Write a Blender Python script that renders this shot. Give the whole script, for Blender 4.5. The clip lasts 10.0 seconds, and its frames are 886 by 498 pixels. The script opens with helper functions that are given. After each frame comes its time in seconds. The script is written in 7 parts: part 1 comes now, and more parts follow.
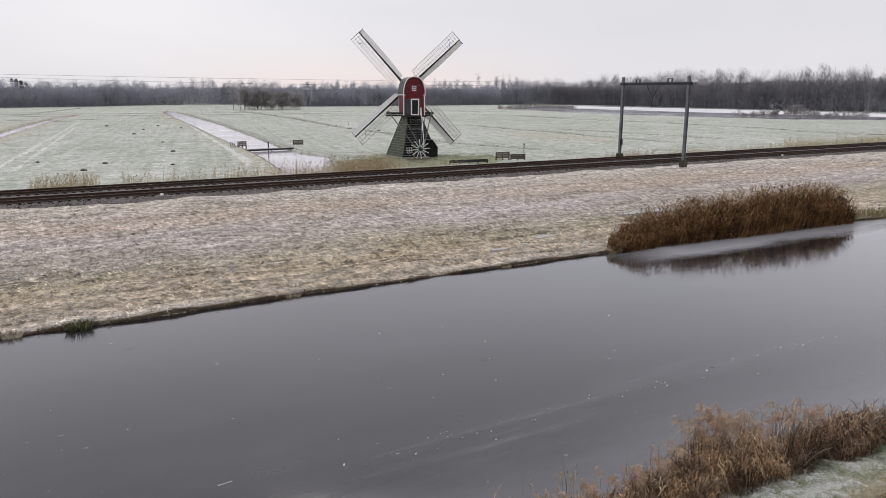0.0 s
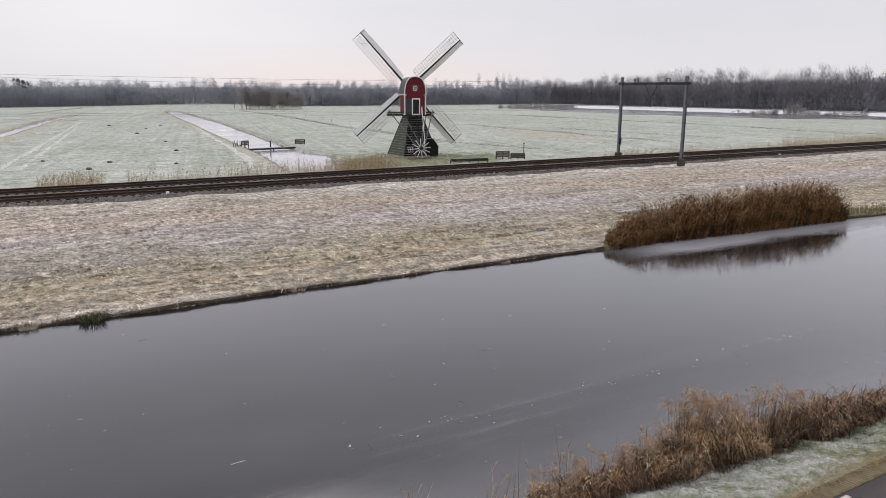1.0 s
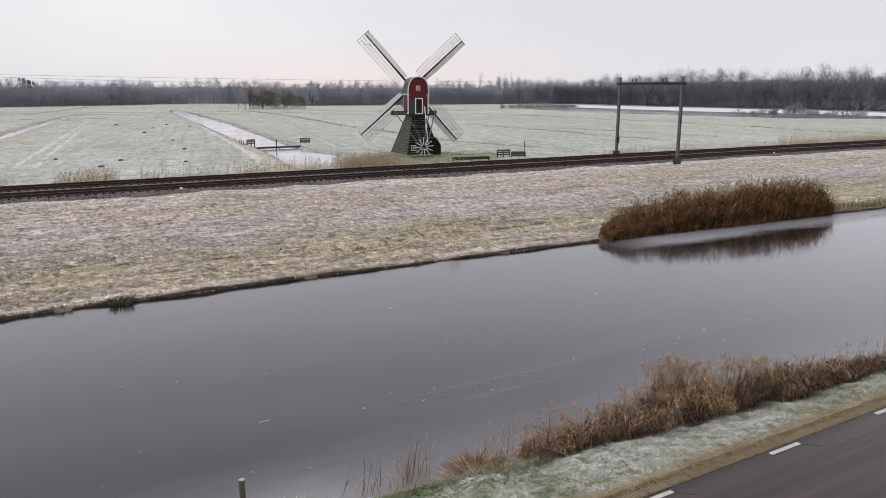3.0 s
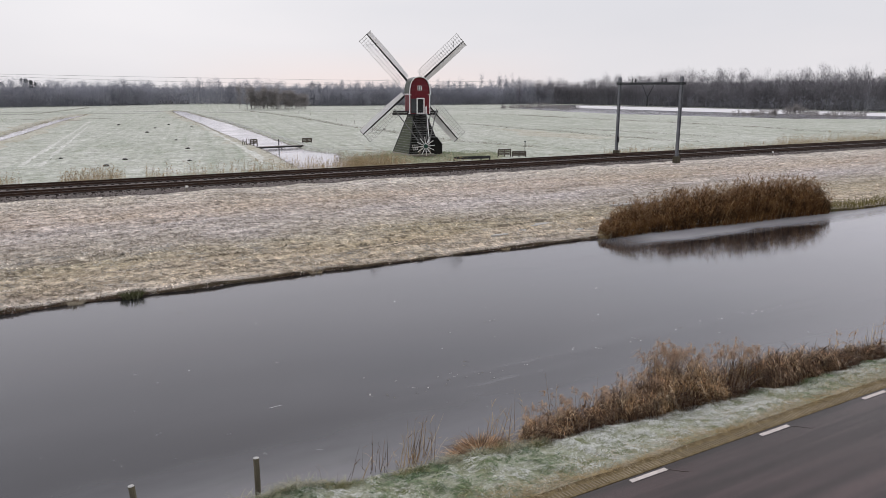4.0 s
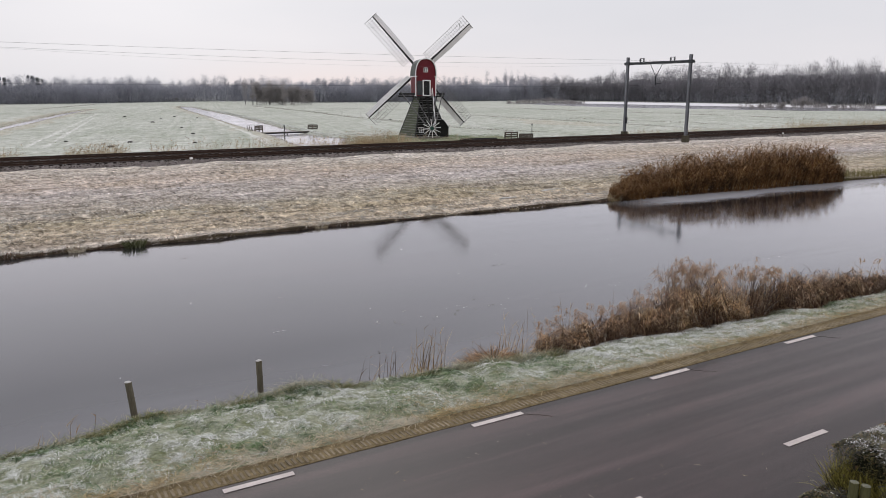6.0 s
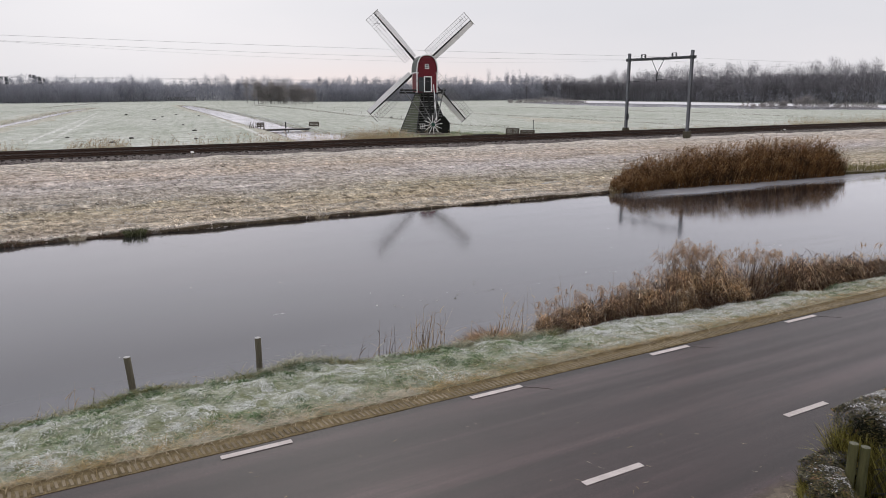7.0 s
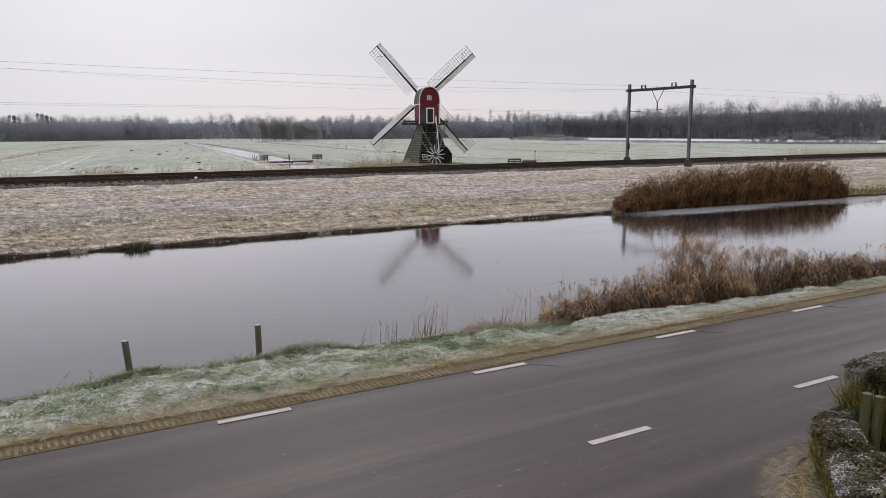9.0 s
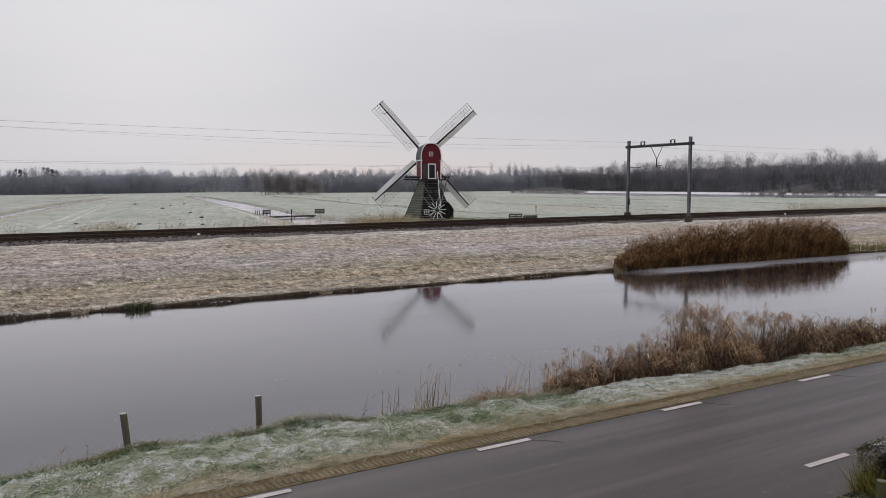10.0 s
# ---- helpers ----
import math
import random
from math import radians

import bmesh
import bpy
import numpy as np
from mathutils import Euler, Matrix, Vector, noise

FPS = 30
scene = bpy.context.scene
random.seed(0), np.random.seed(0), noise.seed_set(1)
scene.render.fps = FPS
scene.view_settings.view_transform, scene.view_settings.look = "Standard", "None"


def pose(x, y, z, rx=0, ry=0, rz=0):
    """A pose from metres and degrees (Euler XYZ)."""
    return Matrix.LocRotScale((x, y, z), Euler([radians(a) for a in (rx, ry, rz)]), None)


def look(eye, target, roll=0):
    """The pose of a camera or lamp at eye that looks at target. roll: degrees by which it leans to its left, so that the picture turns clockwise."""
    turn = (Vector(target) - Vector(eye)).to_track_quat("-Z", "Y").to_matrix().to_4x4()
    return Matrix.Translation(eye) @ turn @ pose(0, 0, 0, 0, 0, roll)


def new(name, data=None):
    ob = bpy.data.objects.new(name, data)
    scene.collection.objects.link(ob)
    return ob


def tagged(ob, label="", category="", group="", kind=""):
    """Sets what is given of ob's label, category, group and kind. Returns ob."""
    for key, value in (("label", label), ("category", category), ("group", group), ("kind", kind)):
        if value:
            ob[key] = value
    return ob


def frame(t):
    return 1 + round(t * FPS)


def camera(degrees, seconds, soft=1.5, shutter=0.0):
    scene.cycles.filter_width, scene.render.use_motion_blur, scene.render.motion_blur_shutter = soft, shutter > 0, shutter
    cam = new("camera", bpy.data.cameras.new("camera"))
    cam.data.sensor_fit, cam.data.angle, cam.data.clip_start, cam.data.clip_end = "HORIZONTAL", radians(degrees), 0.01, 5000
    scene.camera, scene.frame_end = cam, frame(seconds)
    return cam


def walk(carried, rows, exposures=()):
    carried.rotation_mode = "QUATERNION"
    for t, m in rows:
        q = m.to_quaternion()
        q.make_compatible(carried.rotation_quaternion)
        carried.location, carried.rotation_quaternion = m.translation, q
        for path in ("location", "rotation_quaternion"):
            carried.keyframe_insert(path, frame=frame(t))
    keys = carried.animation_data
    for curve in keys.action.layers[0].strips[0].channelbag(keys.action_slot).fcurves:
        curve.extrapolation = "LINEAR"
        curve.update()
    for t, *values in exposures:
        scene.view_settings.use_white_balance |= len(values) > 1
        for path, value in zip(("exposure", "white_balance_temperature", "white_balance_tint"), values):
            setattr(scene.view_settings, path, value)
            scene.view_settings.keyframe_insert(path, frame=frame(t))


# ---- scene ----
# the camera and its walk
cam = camera(62.48, 10.0, soft=0.8)
PATH = [
    (0, (-3.824, -6.202, 7.652), (-2.829, -4.521, 7.227), 0.30),
    (0.5, (-4.065, -6.595, 7.668), (-3.071, -4.915, 7.242), 0.40),
    (1, (-4.309, -7.021, 7.678), (-3.316, -5.340, 7.252), 0.30),
    (1.5, (-4.601, -7.436, 7.674), (-3.608, -5.754, 7.246), 0.40),
    (2, (-4.883, -7.902, 7.703), (-3.892, -6.219, 7.275), 0.40),
    (2.5, (-5.162, -8.399, 7.710), (-4.173, -6.715, 7.282), 0.30),
    (4, (-5.954, -9.545, 7.634), (-4.966, -7.859, 7.208), 0.30),
    (4.5, (-5.982, -9.549, 7.294), (-4.997, -7.861, 6.869), 0.30),
    (5, (-5.975, -9.476, 6.582), (-4.994, -7.784, 6.158), 0.20),
    (5.5, (-5.939, -9.333, 5.788), (-4.962, -7.640, 5.364), 0.10),
    (7, (-5.924, -9.419, 4.895), (-4.953, -7.722, 4.471), 0.08),
    (7.5, (-5.948, -9.513, 4.408), (-4.978, -7.816, 3.985), 0.00),
    (8, (-5.977, -9.569, 4.000), (-5.008, -7.871, 3.578), 0.00),
    (8.2, (-5.984, -9.583, 3.888), (-5.016, -7.882, 3.477), 0.10),
    (8.3, (-5.981, -9.573, 3.877), (-5.012, -7.871, 3.476), 0.10),
    (8.5, (-5.967, -9.552, 3.812), (-4.995, -7.841, 3.455), -0.10),
    (8.7, (-5.951, -9.553, 3.762), (-4.981, -7.835, 3.435), -0.00),
    (9, (-5.959, -9.506, 3.838), (-4.985, -7.789, 3.517), -0.10),
    (9.5, (-5.948, -9.430, 4.053), (-4.973, -7.707, 3.775), -0.10),
    (10, (-5.950, -9.423, 4.178), (-4.970, -7.689, 3.998), -0.10),
]
walk(cam, [(t, look(e, g, r)) for t, e, g, r in PATH], [(0.0, 0.0), (8.0, 0.0), (9.0, -0.12), (9.5, -0.22), (10.0, -0.34)])

# ---- world, sun, exposure ----
world = bpy.data.worlds.new("overcast_sky")
scene.world = world
world.use_nodes = True
wn, wl = world.node_tree.nodes, world.node_tree.links
wn.clear()
w_out = wn.new("ShaderNodeOutputWorld")
w_bg = wn.new("ShaderNodeBackground")
sky = wn.new("ShaderNodeTexSky")
sky.sky_type = "NISHITA"
sky.sun_disc = False
sky.sun_elevation = radians(9)
sky.sun_rotation = radians(8)
sky.air_density, sky.dust_density = 1.0, 4.0
w_grey = wn.new("ShaderNodeHueSaturation")
w_grey.inputs["Saturation"].default_value = 0.25
w_scale = wn.new("ShaderNodeMix")
w_scale.data_type, w_scale.blend_type = "RGBA", "MULTIPLY"
w_scale.inputs["Factor"].default_value = 1.0
w_scale.inputs["B"].default_value = (0.1, 0.1, 0.1, 1)
w_geo = wn.new("ShaderNodeTexCoord")
w_sep = wn.new("ShaderNodeSeparateXYZ")
w_ramp = wn.new("ShaderNodeValToRGB")
w_ramp.color_ramp.elements[0].position, w_ramp.color_ramp.elements[0].color = 0.0, (0.802, 0.778, 0.80, 1)
w_ramp.color_ramp.elements[1].position, w_ramp.color_ramp.elements[1].color = 1.0, (0.90, 0.885, 0.935, 1)
e = w_ramp.color_ramp.elements.new(0.10)
e.color = (0.772, 0.767, 0.803, 1)
e = w_ramp.color_ramp.elements.new(0.24)
e.color = (0.865, 0.862, 0.905, 1)
e = w_ramp.color_ramp.elements.new(0.5)
e.color = (0.89, 0.885, 0.93, 1)
w_cloud = wn.new("ShaderNodeTexNoise")
w_cloud.inputs["Scale"].default_value, w_cloud.inputs["Detail"].default_value = 2.2, 3.0
w_map = wn.new("ShaderNodeMapping")
w_map.inputs["Scale"].default_value = (1, 1, 4)
w_cr = wn.new("ShaderNodeValToRGB")
w_cr.color_ramp.elements[0].position, w_cr.color_ramp.elements[0].color = 0.3, (0.945, 0.952, 0.965, 1)
w_cr.color_ramp.elements[1].position, w_cr.color_ramp.elements[1].color = 0.7, (1.03, 1.02, 1.02, 1)
w_mul = wn.new("ShaderNodeMix")
w_mul.data_type, w_mul.blend_type = "RGBA", "MULTIPLY"
w_mul.inputs["Factor"].default_value = 1.0
w_mix = wn.new("ShaderNodeMix")
w_mix.data_type = "RGBA"
w_mix.inputs["Factor"].default_value = 0.985
wl.new(sky.outputs[0], w_grey.inputs["Color"])
wl.new(w_grey.outputs[0], w_scale.inputs["A"])
wl.new(w_geo.outputs["Generated"], w_sep.inputs[0])
wl.new(w_sep.outputs["Z"], w_ramp.inputs[0])
wl.new(w_geo.outputs["Generated"], w_map.inputs[0])
wl.new(w_map.outputs[0], w_cloud.inputs["Vector"])
wl.new(w_cloud.outputs["Fac"], w_cr.inputs[0])
wl.new(w_ramp.outputs[0], w_mul.inputs["A"])
wl.new(w_cr.outputs[0], w_mul.inputs["B"])
# pale dawn glow low over the wood
w_dot = wn.new("ShaderNodeVectorMath")
w_dot.operation = "DOT_PRODUCT"
w_dot.inputs[1].default_value = (0.42, 0.90, 0.04)
w_side = wn.new("ShaderNodeValToRGB")
w_side.color_ramp.elements[0].position, w_side.color_ramp.elements[0].color = 0.955, (0, 0, 0, 1)
w_side.color_ramp.elements[1].position, w_side.color_ramp.elements[1].color = 0.992, (1, 1, 1, 1)
w_low = wn.new("ShaderNodeValToRGB")
w_low.color_ramp.elements[0].position, w_low.color_ramp.elements[0].color = 0.0, (1, 1, 1, 1)
w_low.color_ramp.elements[1].position, w_low.color_ramp.elements[1].color = 0.055, (0, 0, 0, 1)
w_fac = wn.new("ShaderNodeMix")
w_fac.data_type, w_fac.blend_type = "RGBA", "MULTIPLY"
w_fac.inputs["Factor"].default_value = 1.0
w_glow = wn.new("ShaderNodeMix")
w_glow.data_type = "RGBA"
w_glow.inputs["B"].default_value = (0.90, 0.785, 0.765, 1)
wl.new(w_geo.outputs["Generated"], w_dot.inputs[0])
wl.new(w_dot.outputs["Value"], w_side.inputs[0])
wl.new(w_sep.outputs["Z"], w_low.inputs[0])
wl.new(w_side.outputs[0], w_fac.inputs["A"])
wl.new(w_low.outputs[0], w_fac.inputs["B"])
wl.new(w_fac.outputs["Result"], w_glow.inputs["Factor"])
wl.new(w_mul.outputs["Result"], w_glow.inputs["A"])
wl.new(w_scale.outputs["Result"], w_mix.inputs["A"])
wl.new(w_glow.outputs["Result"], w_mix.inputs["B"])
wl.new(w_mix.outputs["Result"], w_bg.inputs["Color"])
wl.new(w_bg.outputs[0], w_out.inputs[0])
w_bg.inputs["Strength"].default_value = 1.0

sun = new("sun", bpy.data.lights.new("sun", "SUN"))
sun.data.energy, sun.data.angle, sun.data.color = 0.5, radians(25), (1.0, 0.95, 0.9)
sun.matrix_world = look((0, 0, 60), (-20, -60, 0))


# ---- materials ----
def ramp(nt, src, stops):
    r = nt.nodes.new("ShaderNodeValToRGB")
    els = r.color_ramp.elements
    while len(els) < len(stops):
        els.new(0.5)
    for el, (p, c) in zip(els, stops):
        el.position, el.color = p, (*c, 1)
    nt.links.new(src, r.inputs[0])
    return r.outputs[0]


def noise_node(nt, vec, scale, detail=4.0, rough=0.6, stretch=None):
    n = nt.nodes.new("ShaderNodeTexNoise")
    n.inputs["Scale"].default_value, n.inputs["Detail"].default_value = scale, detail
    n.inputs["Roughness"].default_value = rough
    if stretch:
        m = nt.nodes.new("ShaderNodeMapping")
        m.inputs["Scale"].default_value = stretch
        nt.links.new(vec, m.inputs[0])
        vec = m.outputs[0]
    nt.links.new(vec, n.inputs["Vector"])
    return n.outputs["Fac"]


def mix_rgb(nt, fac, a, b, mode="MIX"):
    m = nt.nodes.new("ShaderNodeMix")
    m.data_type, m.blend_type = "RGBA", mode
    for key, v in (("Factor", fac), ("A", a), ("B", b)):
        if isinstance(v, (int, float)):
            m.inputs[key].default_value = v
        elif isinstance(v, tuple):
            m.inputs[key].default_value = (*v, 1)
        else:
            nt.links.new(v, m.inputs[key])
    return m.outputs["Result"]


def base_mat(name, rough=0.8, metal=0.0, spec=0.3):
    m = bpy.data.materials.new(name)
    m.use_nodes = True
    nt = m.node_tree
    p = nt.nodes["Principled BSDF"]
    p.inputs["Roughness"].default_value, p.inputs["Metallic"].default_value = rough, metal
    p.inputs["Specular IOR Level"].default_value = spec
    return m, nt, p


def bump(nt, p, height, strength, dist):
    b = nt.nodes.new("ShaderNodeBump")
    b.inputs["Strength"].default_value, b.inputs["Distance"].default_value = strength, dist
    nt.links.new(height, b.inputs["Height"])
    nt.links.new(b.outputs[0], p.inputs["Normal"])


def simple(name, dark, light, scale=3.0, fine=40.0, rough=0.75, metal=0.0, bump_d=0.003, stretch=None, frost=0.0, spec=0.3, rand=0.0, frost_at=(0.45, 0.85)):
    """Two-scale mottled surface between two colours, with optional rime on faces that look up."""
    m, nt, p = base_mat(name, rough, metal, spec)
    tc = nt.nodes.new("ShaderNodeTexCoord").outputs["Object"]
    a = noise_node(nt, tc, scale, 3, 0.6, stretch)
    b = noise_node(nt, tc, fine, 4, 0.7, stretch)
    mid = tuple((x + y) / 2 for x, y in zip(dark, light))
    col = ramp(nt, a, [(0.3, dark), (0.5, mid), (0.7, light)])
    col = mix_rgb(nt, 0.5, col, ramp(nt, b, [(0.3, dark), (0.7, light)]))
    if rand:
        info = nt.nodes.new("ShaderNodeObjectInfo").outputs["Random"]
        col = mix_rgb(nt, 1.0, col, ramp(nt, info, [(0.0, (1 - rand,) * 3), (1.0, (1 + rand,) * 3)]), "MULTIPLY")
    if frost:
        g = nt.nodes.new("ShaderNodeNewGeometry").outputs["Normal"]
        s = nt.nodes.new("ShaderNodeSeparateXYZ")
        nt.links.new(g, s.inputs[0])
        up = ramp(nt, s.outputs["Z"], [(frost_at[0], (0, 0, 0)), (frost_at[1], (frost,) * 3)])
        up = mix_rgb(nt, 1.0, up, ramp(nt, b, [(0.3, (0.4,) * 3), (0.6, (1,) * 3)]), "MULTIPLY")
        col = mix_rgb(nt, up, col, (0.72, 0.73, 0.76))
    nt.links.new(col, p.inputs["Base Color"])
    bump(nt, p, b, 0.6, bump_d)
    return m


def field_strands(nt, tc):
    """Long dark and pale strands along the field: tussock relief put into the colour."""
    a = ramp(nt, noise_node(nt, tc, 0.75, 4, 0.65, (0.22, 1.3, 1)), [(0.34, (0.76, 0.74, 0.71)), (0.47, (0.99,) * 3), (0.60, (1.13, 1.13, 1.12))])
    b = ramp(nt, noise_node(nt, tc, 3.4, 5, 0.75, (1.1, 0.7, 1)), [(0.37, (0.50, 0.47, 0.43)), (0.48, (1.0,) * 3), (0.63, (1.27,) * 3)])
    return mix_rgb(nt, 1.0, a, b, "MULTIPLY")


def blade_mat(name, stops, frost=0.0, rough=0.7, trans=0.25, patch=None, bands=None, clump=0.0):
    """Blades and leaves: colour varies from piece to piece; frost whitens by patches of the ground."""
    m, nt, p = base_mat(name, rough, 0, 0.25)
    geo = nt.nodes.new("ShaderNodeNewGeometry")
    col = ramp(nt, geo.outputs["Random Per Island"], stops)
    tc = nt.nodes.new("ShaderNodeTexCoord").outputs["Object"]
    if bands:
        col = mix_rgb(nt, 0.52, col, across(nt, tc, 22, 50, 7.0, bands))
        col = mix_rgb(nt, 1.0, col, ramp(nt, geo.outputs["Random Per Island"], [(0.0, (0.30,) * 3), (0.2, (0.65,) * 3), (0.5, (1.1,) * 3), (1.0, (1.45,) * 3)]), "MULTIPLY")
        col = mix_rgb(nt, 1.0, col, ramp(nt, noise_node(nt, tc, 3.2, 4, 0.7, (1.1, 0.6, 1)), [(0.38, (0.66,) * 3), (0.5, (1.0,) * 3), (0.62, (1.3,) * 3)]), "MULTIPLY")
        col = mix_rgb(nt, 1.0, col, field_strands(nt, tc), "MULTIPLY")
    n = noise_node(nt, tc, 9.0, 3)
    col = mix_rgb(nt, 0.35, col, mix_rgb(nt, 1.0, col, ramp(nt, n, [(0.3, (0.4,) * 3), (0.7, (1.5,) * 3)]), "MULTIPLY"))
    if clump:
        lo, hi = (0.38, 1.6) if clump > 0.5 else (0.80, 1.16)
        col = mix_rgb(nt, 1.0, col, ramp(nt, noise_node(nt, tc, clump, 3, 0.6), [(0.36, (lo,) * 3), (0.5, (1.0,) * 3), (0.66, (hi,) * 3)]), "MULTIPLY")
    if frost:
        big = noise_node(nt, tc, patch or 0.55, 4, 0.65)
        f = ramp(nt, big, [(0.44, (frost * 0.08,) * 3), (0.58, (frost,) * 3)])
        col = mix_rgb(nt, f, col, (0.72, 0.725, 0.715))
    nt.links.new(col, p.inputs["Base Color"])
    if trans:
        t = nt.nodes.new("ShaderNodeBsdfTranslucent")
        nt.links.new(col, t.inputs["Color"])
        ms = nt.nodes.new("ShaderNodeMixShader")
        ms.inputs[0].default_value = trans
        out = nt.nodes["Material Output"]
        nt.links.new(p.outputs[0], ms.inputs[1])
        nt.links.new(t.outputs[0], ms.inputs[2])
        nt.links.new(ms.outputs[0], out.inputs[0])
    return m


def across(nt, tc, y0, y1, wander, stops):
    """Colour by the distance across the land, with a wandering boundary."""
    s = nt.nodes.new("ShaderNodeSeparateXYZ")
    nt.links.new(tc, s.inputs[0])
    n = noise_node(nt, tc, 0.12, 4, 0.6, (0.4, 1, 1))
    m = nt.nodes.new("ShaderNodeMath")
    m.operation = "MULTIPLY_ADD"
    nt.links.new(n, m.inputs[0])
    m.inputs[1].default_value = wander
    nt.links.new(s.outputs["Y"], m.inputs[2])
    r = nt.nodes.new("ShaderNodeMapRange")
    nt.links.new(m.outputs[0], r.inputs["Value"])
    r.inputs["From Min"].default_value, r.inputs["From Max"].default_value = y0 + wander / 2, y1 + wander / 2
    return ramp(nt, r.outputs[0], stops)


FIELD_BANDS = [(0.0, (0.62, 0.57, 0.56)), (0.06, (0.56, 0.49, 0.41)), (0.17, (0.49, 0.42, 0.32)), (0.25, (0.41, 0.37, 0.28)), (0.34, (0.46, 0.43, 0.41)), (0.50, (0.53, 0.50, 0.53)), (0.66, (0.55, 0.47, 0.43)), (0.80, (0.54, 0.50, 0.48)), (0.93, (0.66, 0.64, 0.63)), (1.0, (0.60, 0.58, 0.55))]


def ground_mat(name, layers, bump_d=0.05, rough=0.95, fine=14.0, streak=None, bands=None, furrow=None):
    """Ground cover: a base ramp and patches laid over it, layers = [(scale, stops)], all at real size."""
    m, nt, p = base_mat(name, rough, 0, 0.1)
    tc = nt.nodes.new("ShaderNodeTexCoord").outputs["Object"]
    col = None
    for sc, st, fac in layers:
        c = ramp(nt, noise_node(nt, tc, sc, 5, 0.65, streak), st)
        col = c if col is None else mix_rgb(nt, fac, col, c)
    if bands:
        col = mix_rgb(nt, 0.62, col, across(nt, tc, 22, 50, 7.0, bands))
        col = mix_rgb(nt, 1.0, col, (0.95, 0.93, 0.88), "MULTIPLY")
        col = mix_rgb(nt, 1.0, col, field_strands(nt, tc), "MULTIPLY")
        col = mix_rgb(nt, 1.0, col, ramp(nt, noise_node(nt, tc, 3.2, 4, 0.7, (1.1, 0.6, 1)), [(0.36, (0.68,) * 3), (0.5, (1.0,) * 3), (0.64, (1.25,) * 3)]), "MULTIPLY")
    if furrow is not None:
        # faint wheel lines running down the pasture
        mp = nt.nodes.new("ShaderNodeMapping")
        nt.links.new(tc, mp.inputs[0])
        mp.inputs["Rotation"].default_value = (0, 0, radians(furrow))
        lines = noise_node(nt, mp.outputs[0], 1.1, 3, 0.6, (1.0, 0.018, 1))
        col = mix_rgb(nt, 1.0, col, ramp(nt, lines, [(0.36, (0.89, 0.91, 0.88)), (0.5, (0.99,) * 3), (0.64, (1.07,) * 3)]), "MULTIPLY")
    f = noise_node(nt, tc, fine, 5, 0.75, streak)
    col = mix_rgb(nt, 0.55, col, mix_rgb(nt, 1.0, col, ramp(nt, f, [(0.32, (0.2,) * 3), (0.5, (1.0,) * 3), (0.68, (1.65,) * 3)]), "MULTIPLY"))
    nt.links.new(col, p.inputs["Base Color"])
    bump(nt, p, f, 0.9, bump_d)
    return m


M_VERGE = ground_mat("verge_turf", [(0.5, [(0.35, (0.13, 0.165, 0.07)), (0.65, (0.32, 0.34, 0.22))], 1), (2.5, [(0.35, (0.13, 0.14, 0.06)), (0.65, (0.62, 0.62, 0.57))], 0.55)], 0.05, fine=18)
M_MUD = ground_mat("canal_mud", [(1.0, [(0.3, (0.03, 0.025, 0.02)), (0.7, (0.07, 0.055, 0.04))], 1)], 0.03)
M_BANK = ground_mat("bank_peat", [(1.5, [(0.3, (0.035, 0.028, 0.02)), (0.7, (0.15, 0.12, 0.08))], 1)], 0.05)
M_FIELD = ground_mat("rough_frosted_grass", [(0.09, [(0.40, (0.36, 0.29, 0.17)), (0.50, (0.46, 0.41, 0.36)), (0.60, (0.58, 0.55, 0.59))], 1), (0.35, [(0.35, (0.22, 0.21, 0.10)), (0.5, (0.44, 0.38, 0.30)), (0.65, (0.60, 0.56, 0.58))], 0.45), (1.3, [(0.38, (0.12, 0.10, 0.065)), (0.5, (0.42, 0.36, 0.29)), (0.62, (0.72, 0.69, 0.70))], 0.45)], 0.16, fine=3.2, streak=(0.6, 1.0, 1.0), bands=FIELD_BANDS)
M_POLDER = ground_mat("frosted_pasture", [(0.02, [(0.35, (0.39, 0.412, 0.345)), (0.65, (0.555, 0.56, 0.515))], 1), (0.16, [(0.35, (0.30, 0.335, 0.265)), (0.65, (0.62, 0.635, 0.60))], 0.4), (0.8, [(0.38, (0.26, 0.28, 0.20)), (0.62, (0.70, 0.705, 0.68))], 0.35)], 0.12, fine=2.2, furrow=12.5)
M_DRYPOLDER = ground_mat("withered_bank_grass", [(0.2, [(0.35, (0.36, 0.34, 0.25)), (0.65, (0.56, 0.55, 0.49))], 1), (1.2, [(0.4, (0.30, 0.28, 0.19)), (0.6, (0.66, 0.66, 0.62))], 0.5)], 0.06, fine=3.0)
M_YARD = ground_mat("mill_yard_turf", [(0.25, [(0.35, (0.17, 0.19, 0.09)), (0.65, (0.36, 0.36, 0.24))], 1), (1.1, [(0.35, (0.12, 0.12, 0.06)), (0.65, (0.52, 0.52, 0.44))], 0.45)], 0.08, fine=2.6)
M_PALETRACK = ground_mat("rimed_wheel_track", [(0.5, [(0.35, (0.50, 0.51, 0.46)), (0.65, (0.72, 0.72, 0.69))], 1)], 0.05, fine=3.0)
M_RUT = ground_mat("rut_turf_and_tuft_shade", [(0.8, [(0.35, (0.10, 0.085, 0.06)), (0.65, (0.27, 0.23, 0.18))], 1)], 0.06, fine=5.0)
M_GARDEN = ground_mat("garden_earth_and_straw", [(1.2, [(0.35, (0.10, 0.12, 0.05)), (0.65, (0.33, 0.26, 0.14))], 1)], 0.03, fine=25)
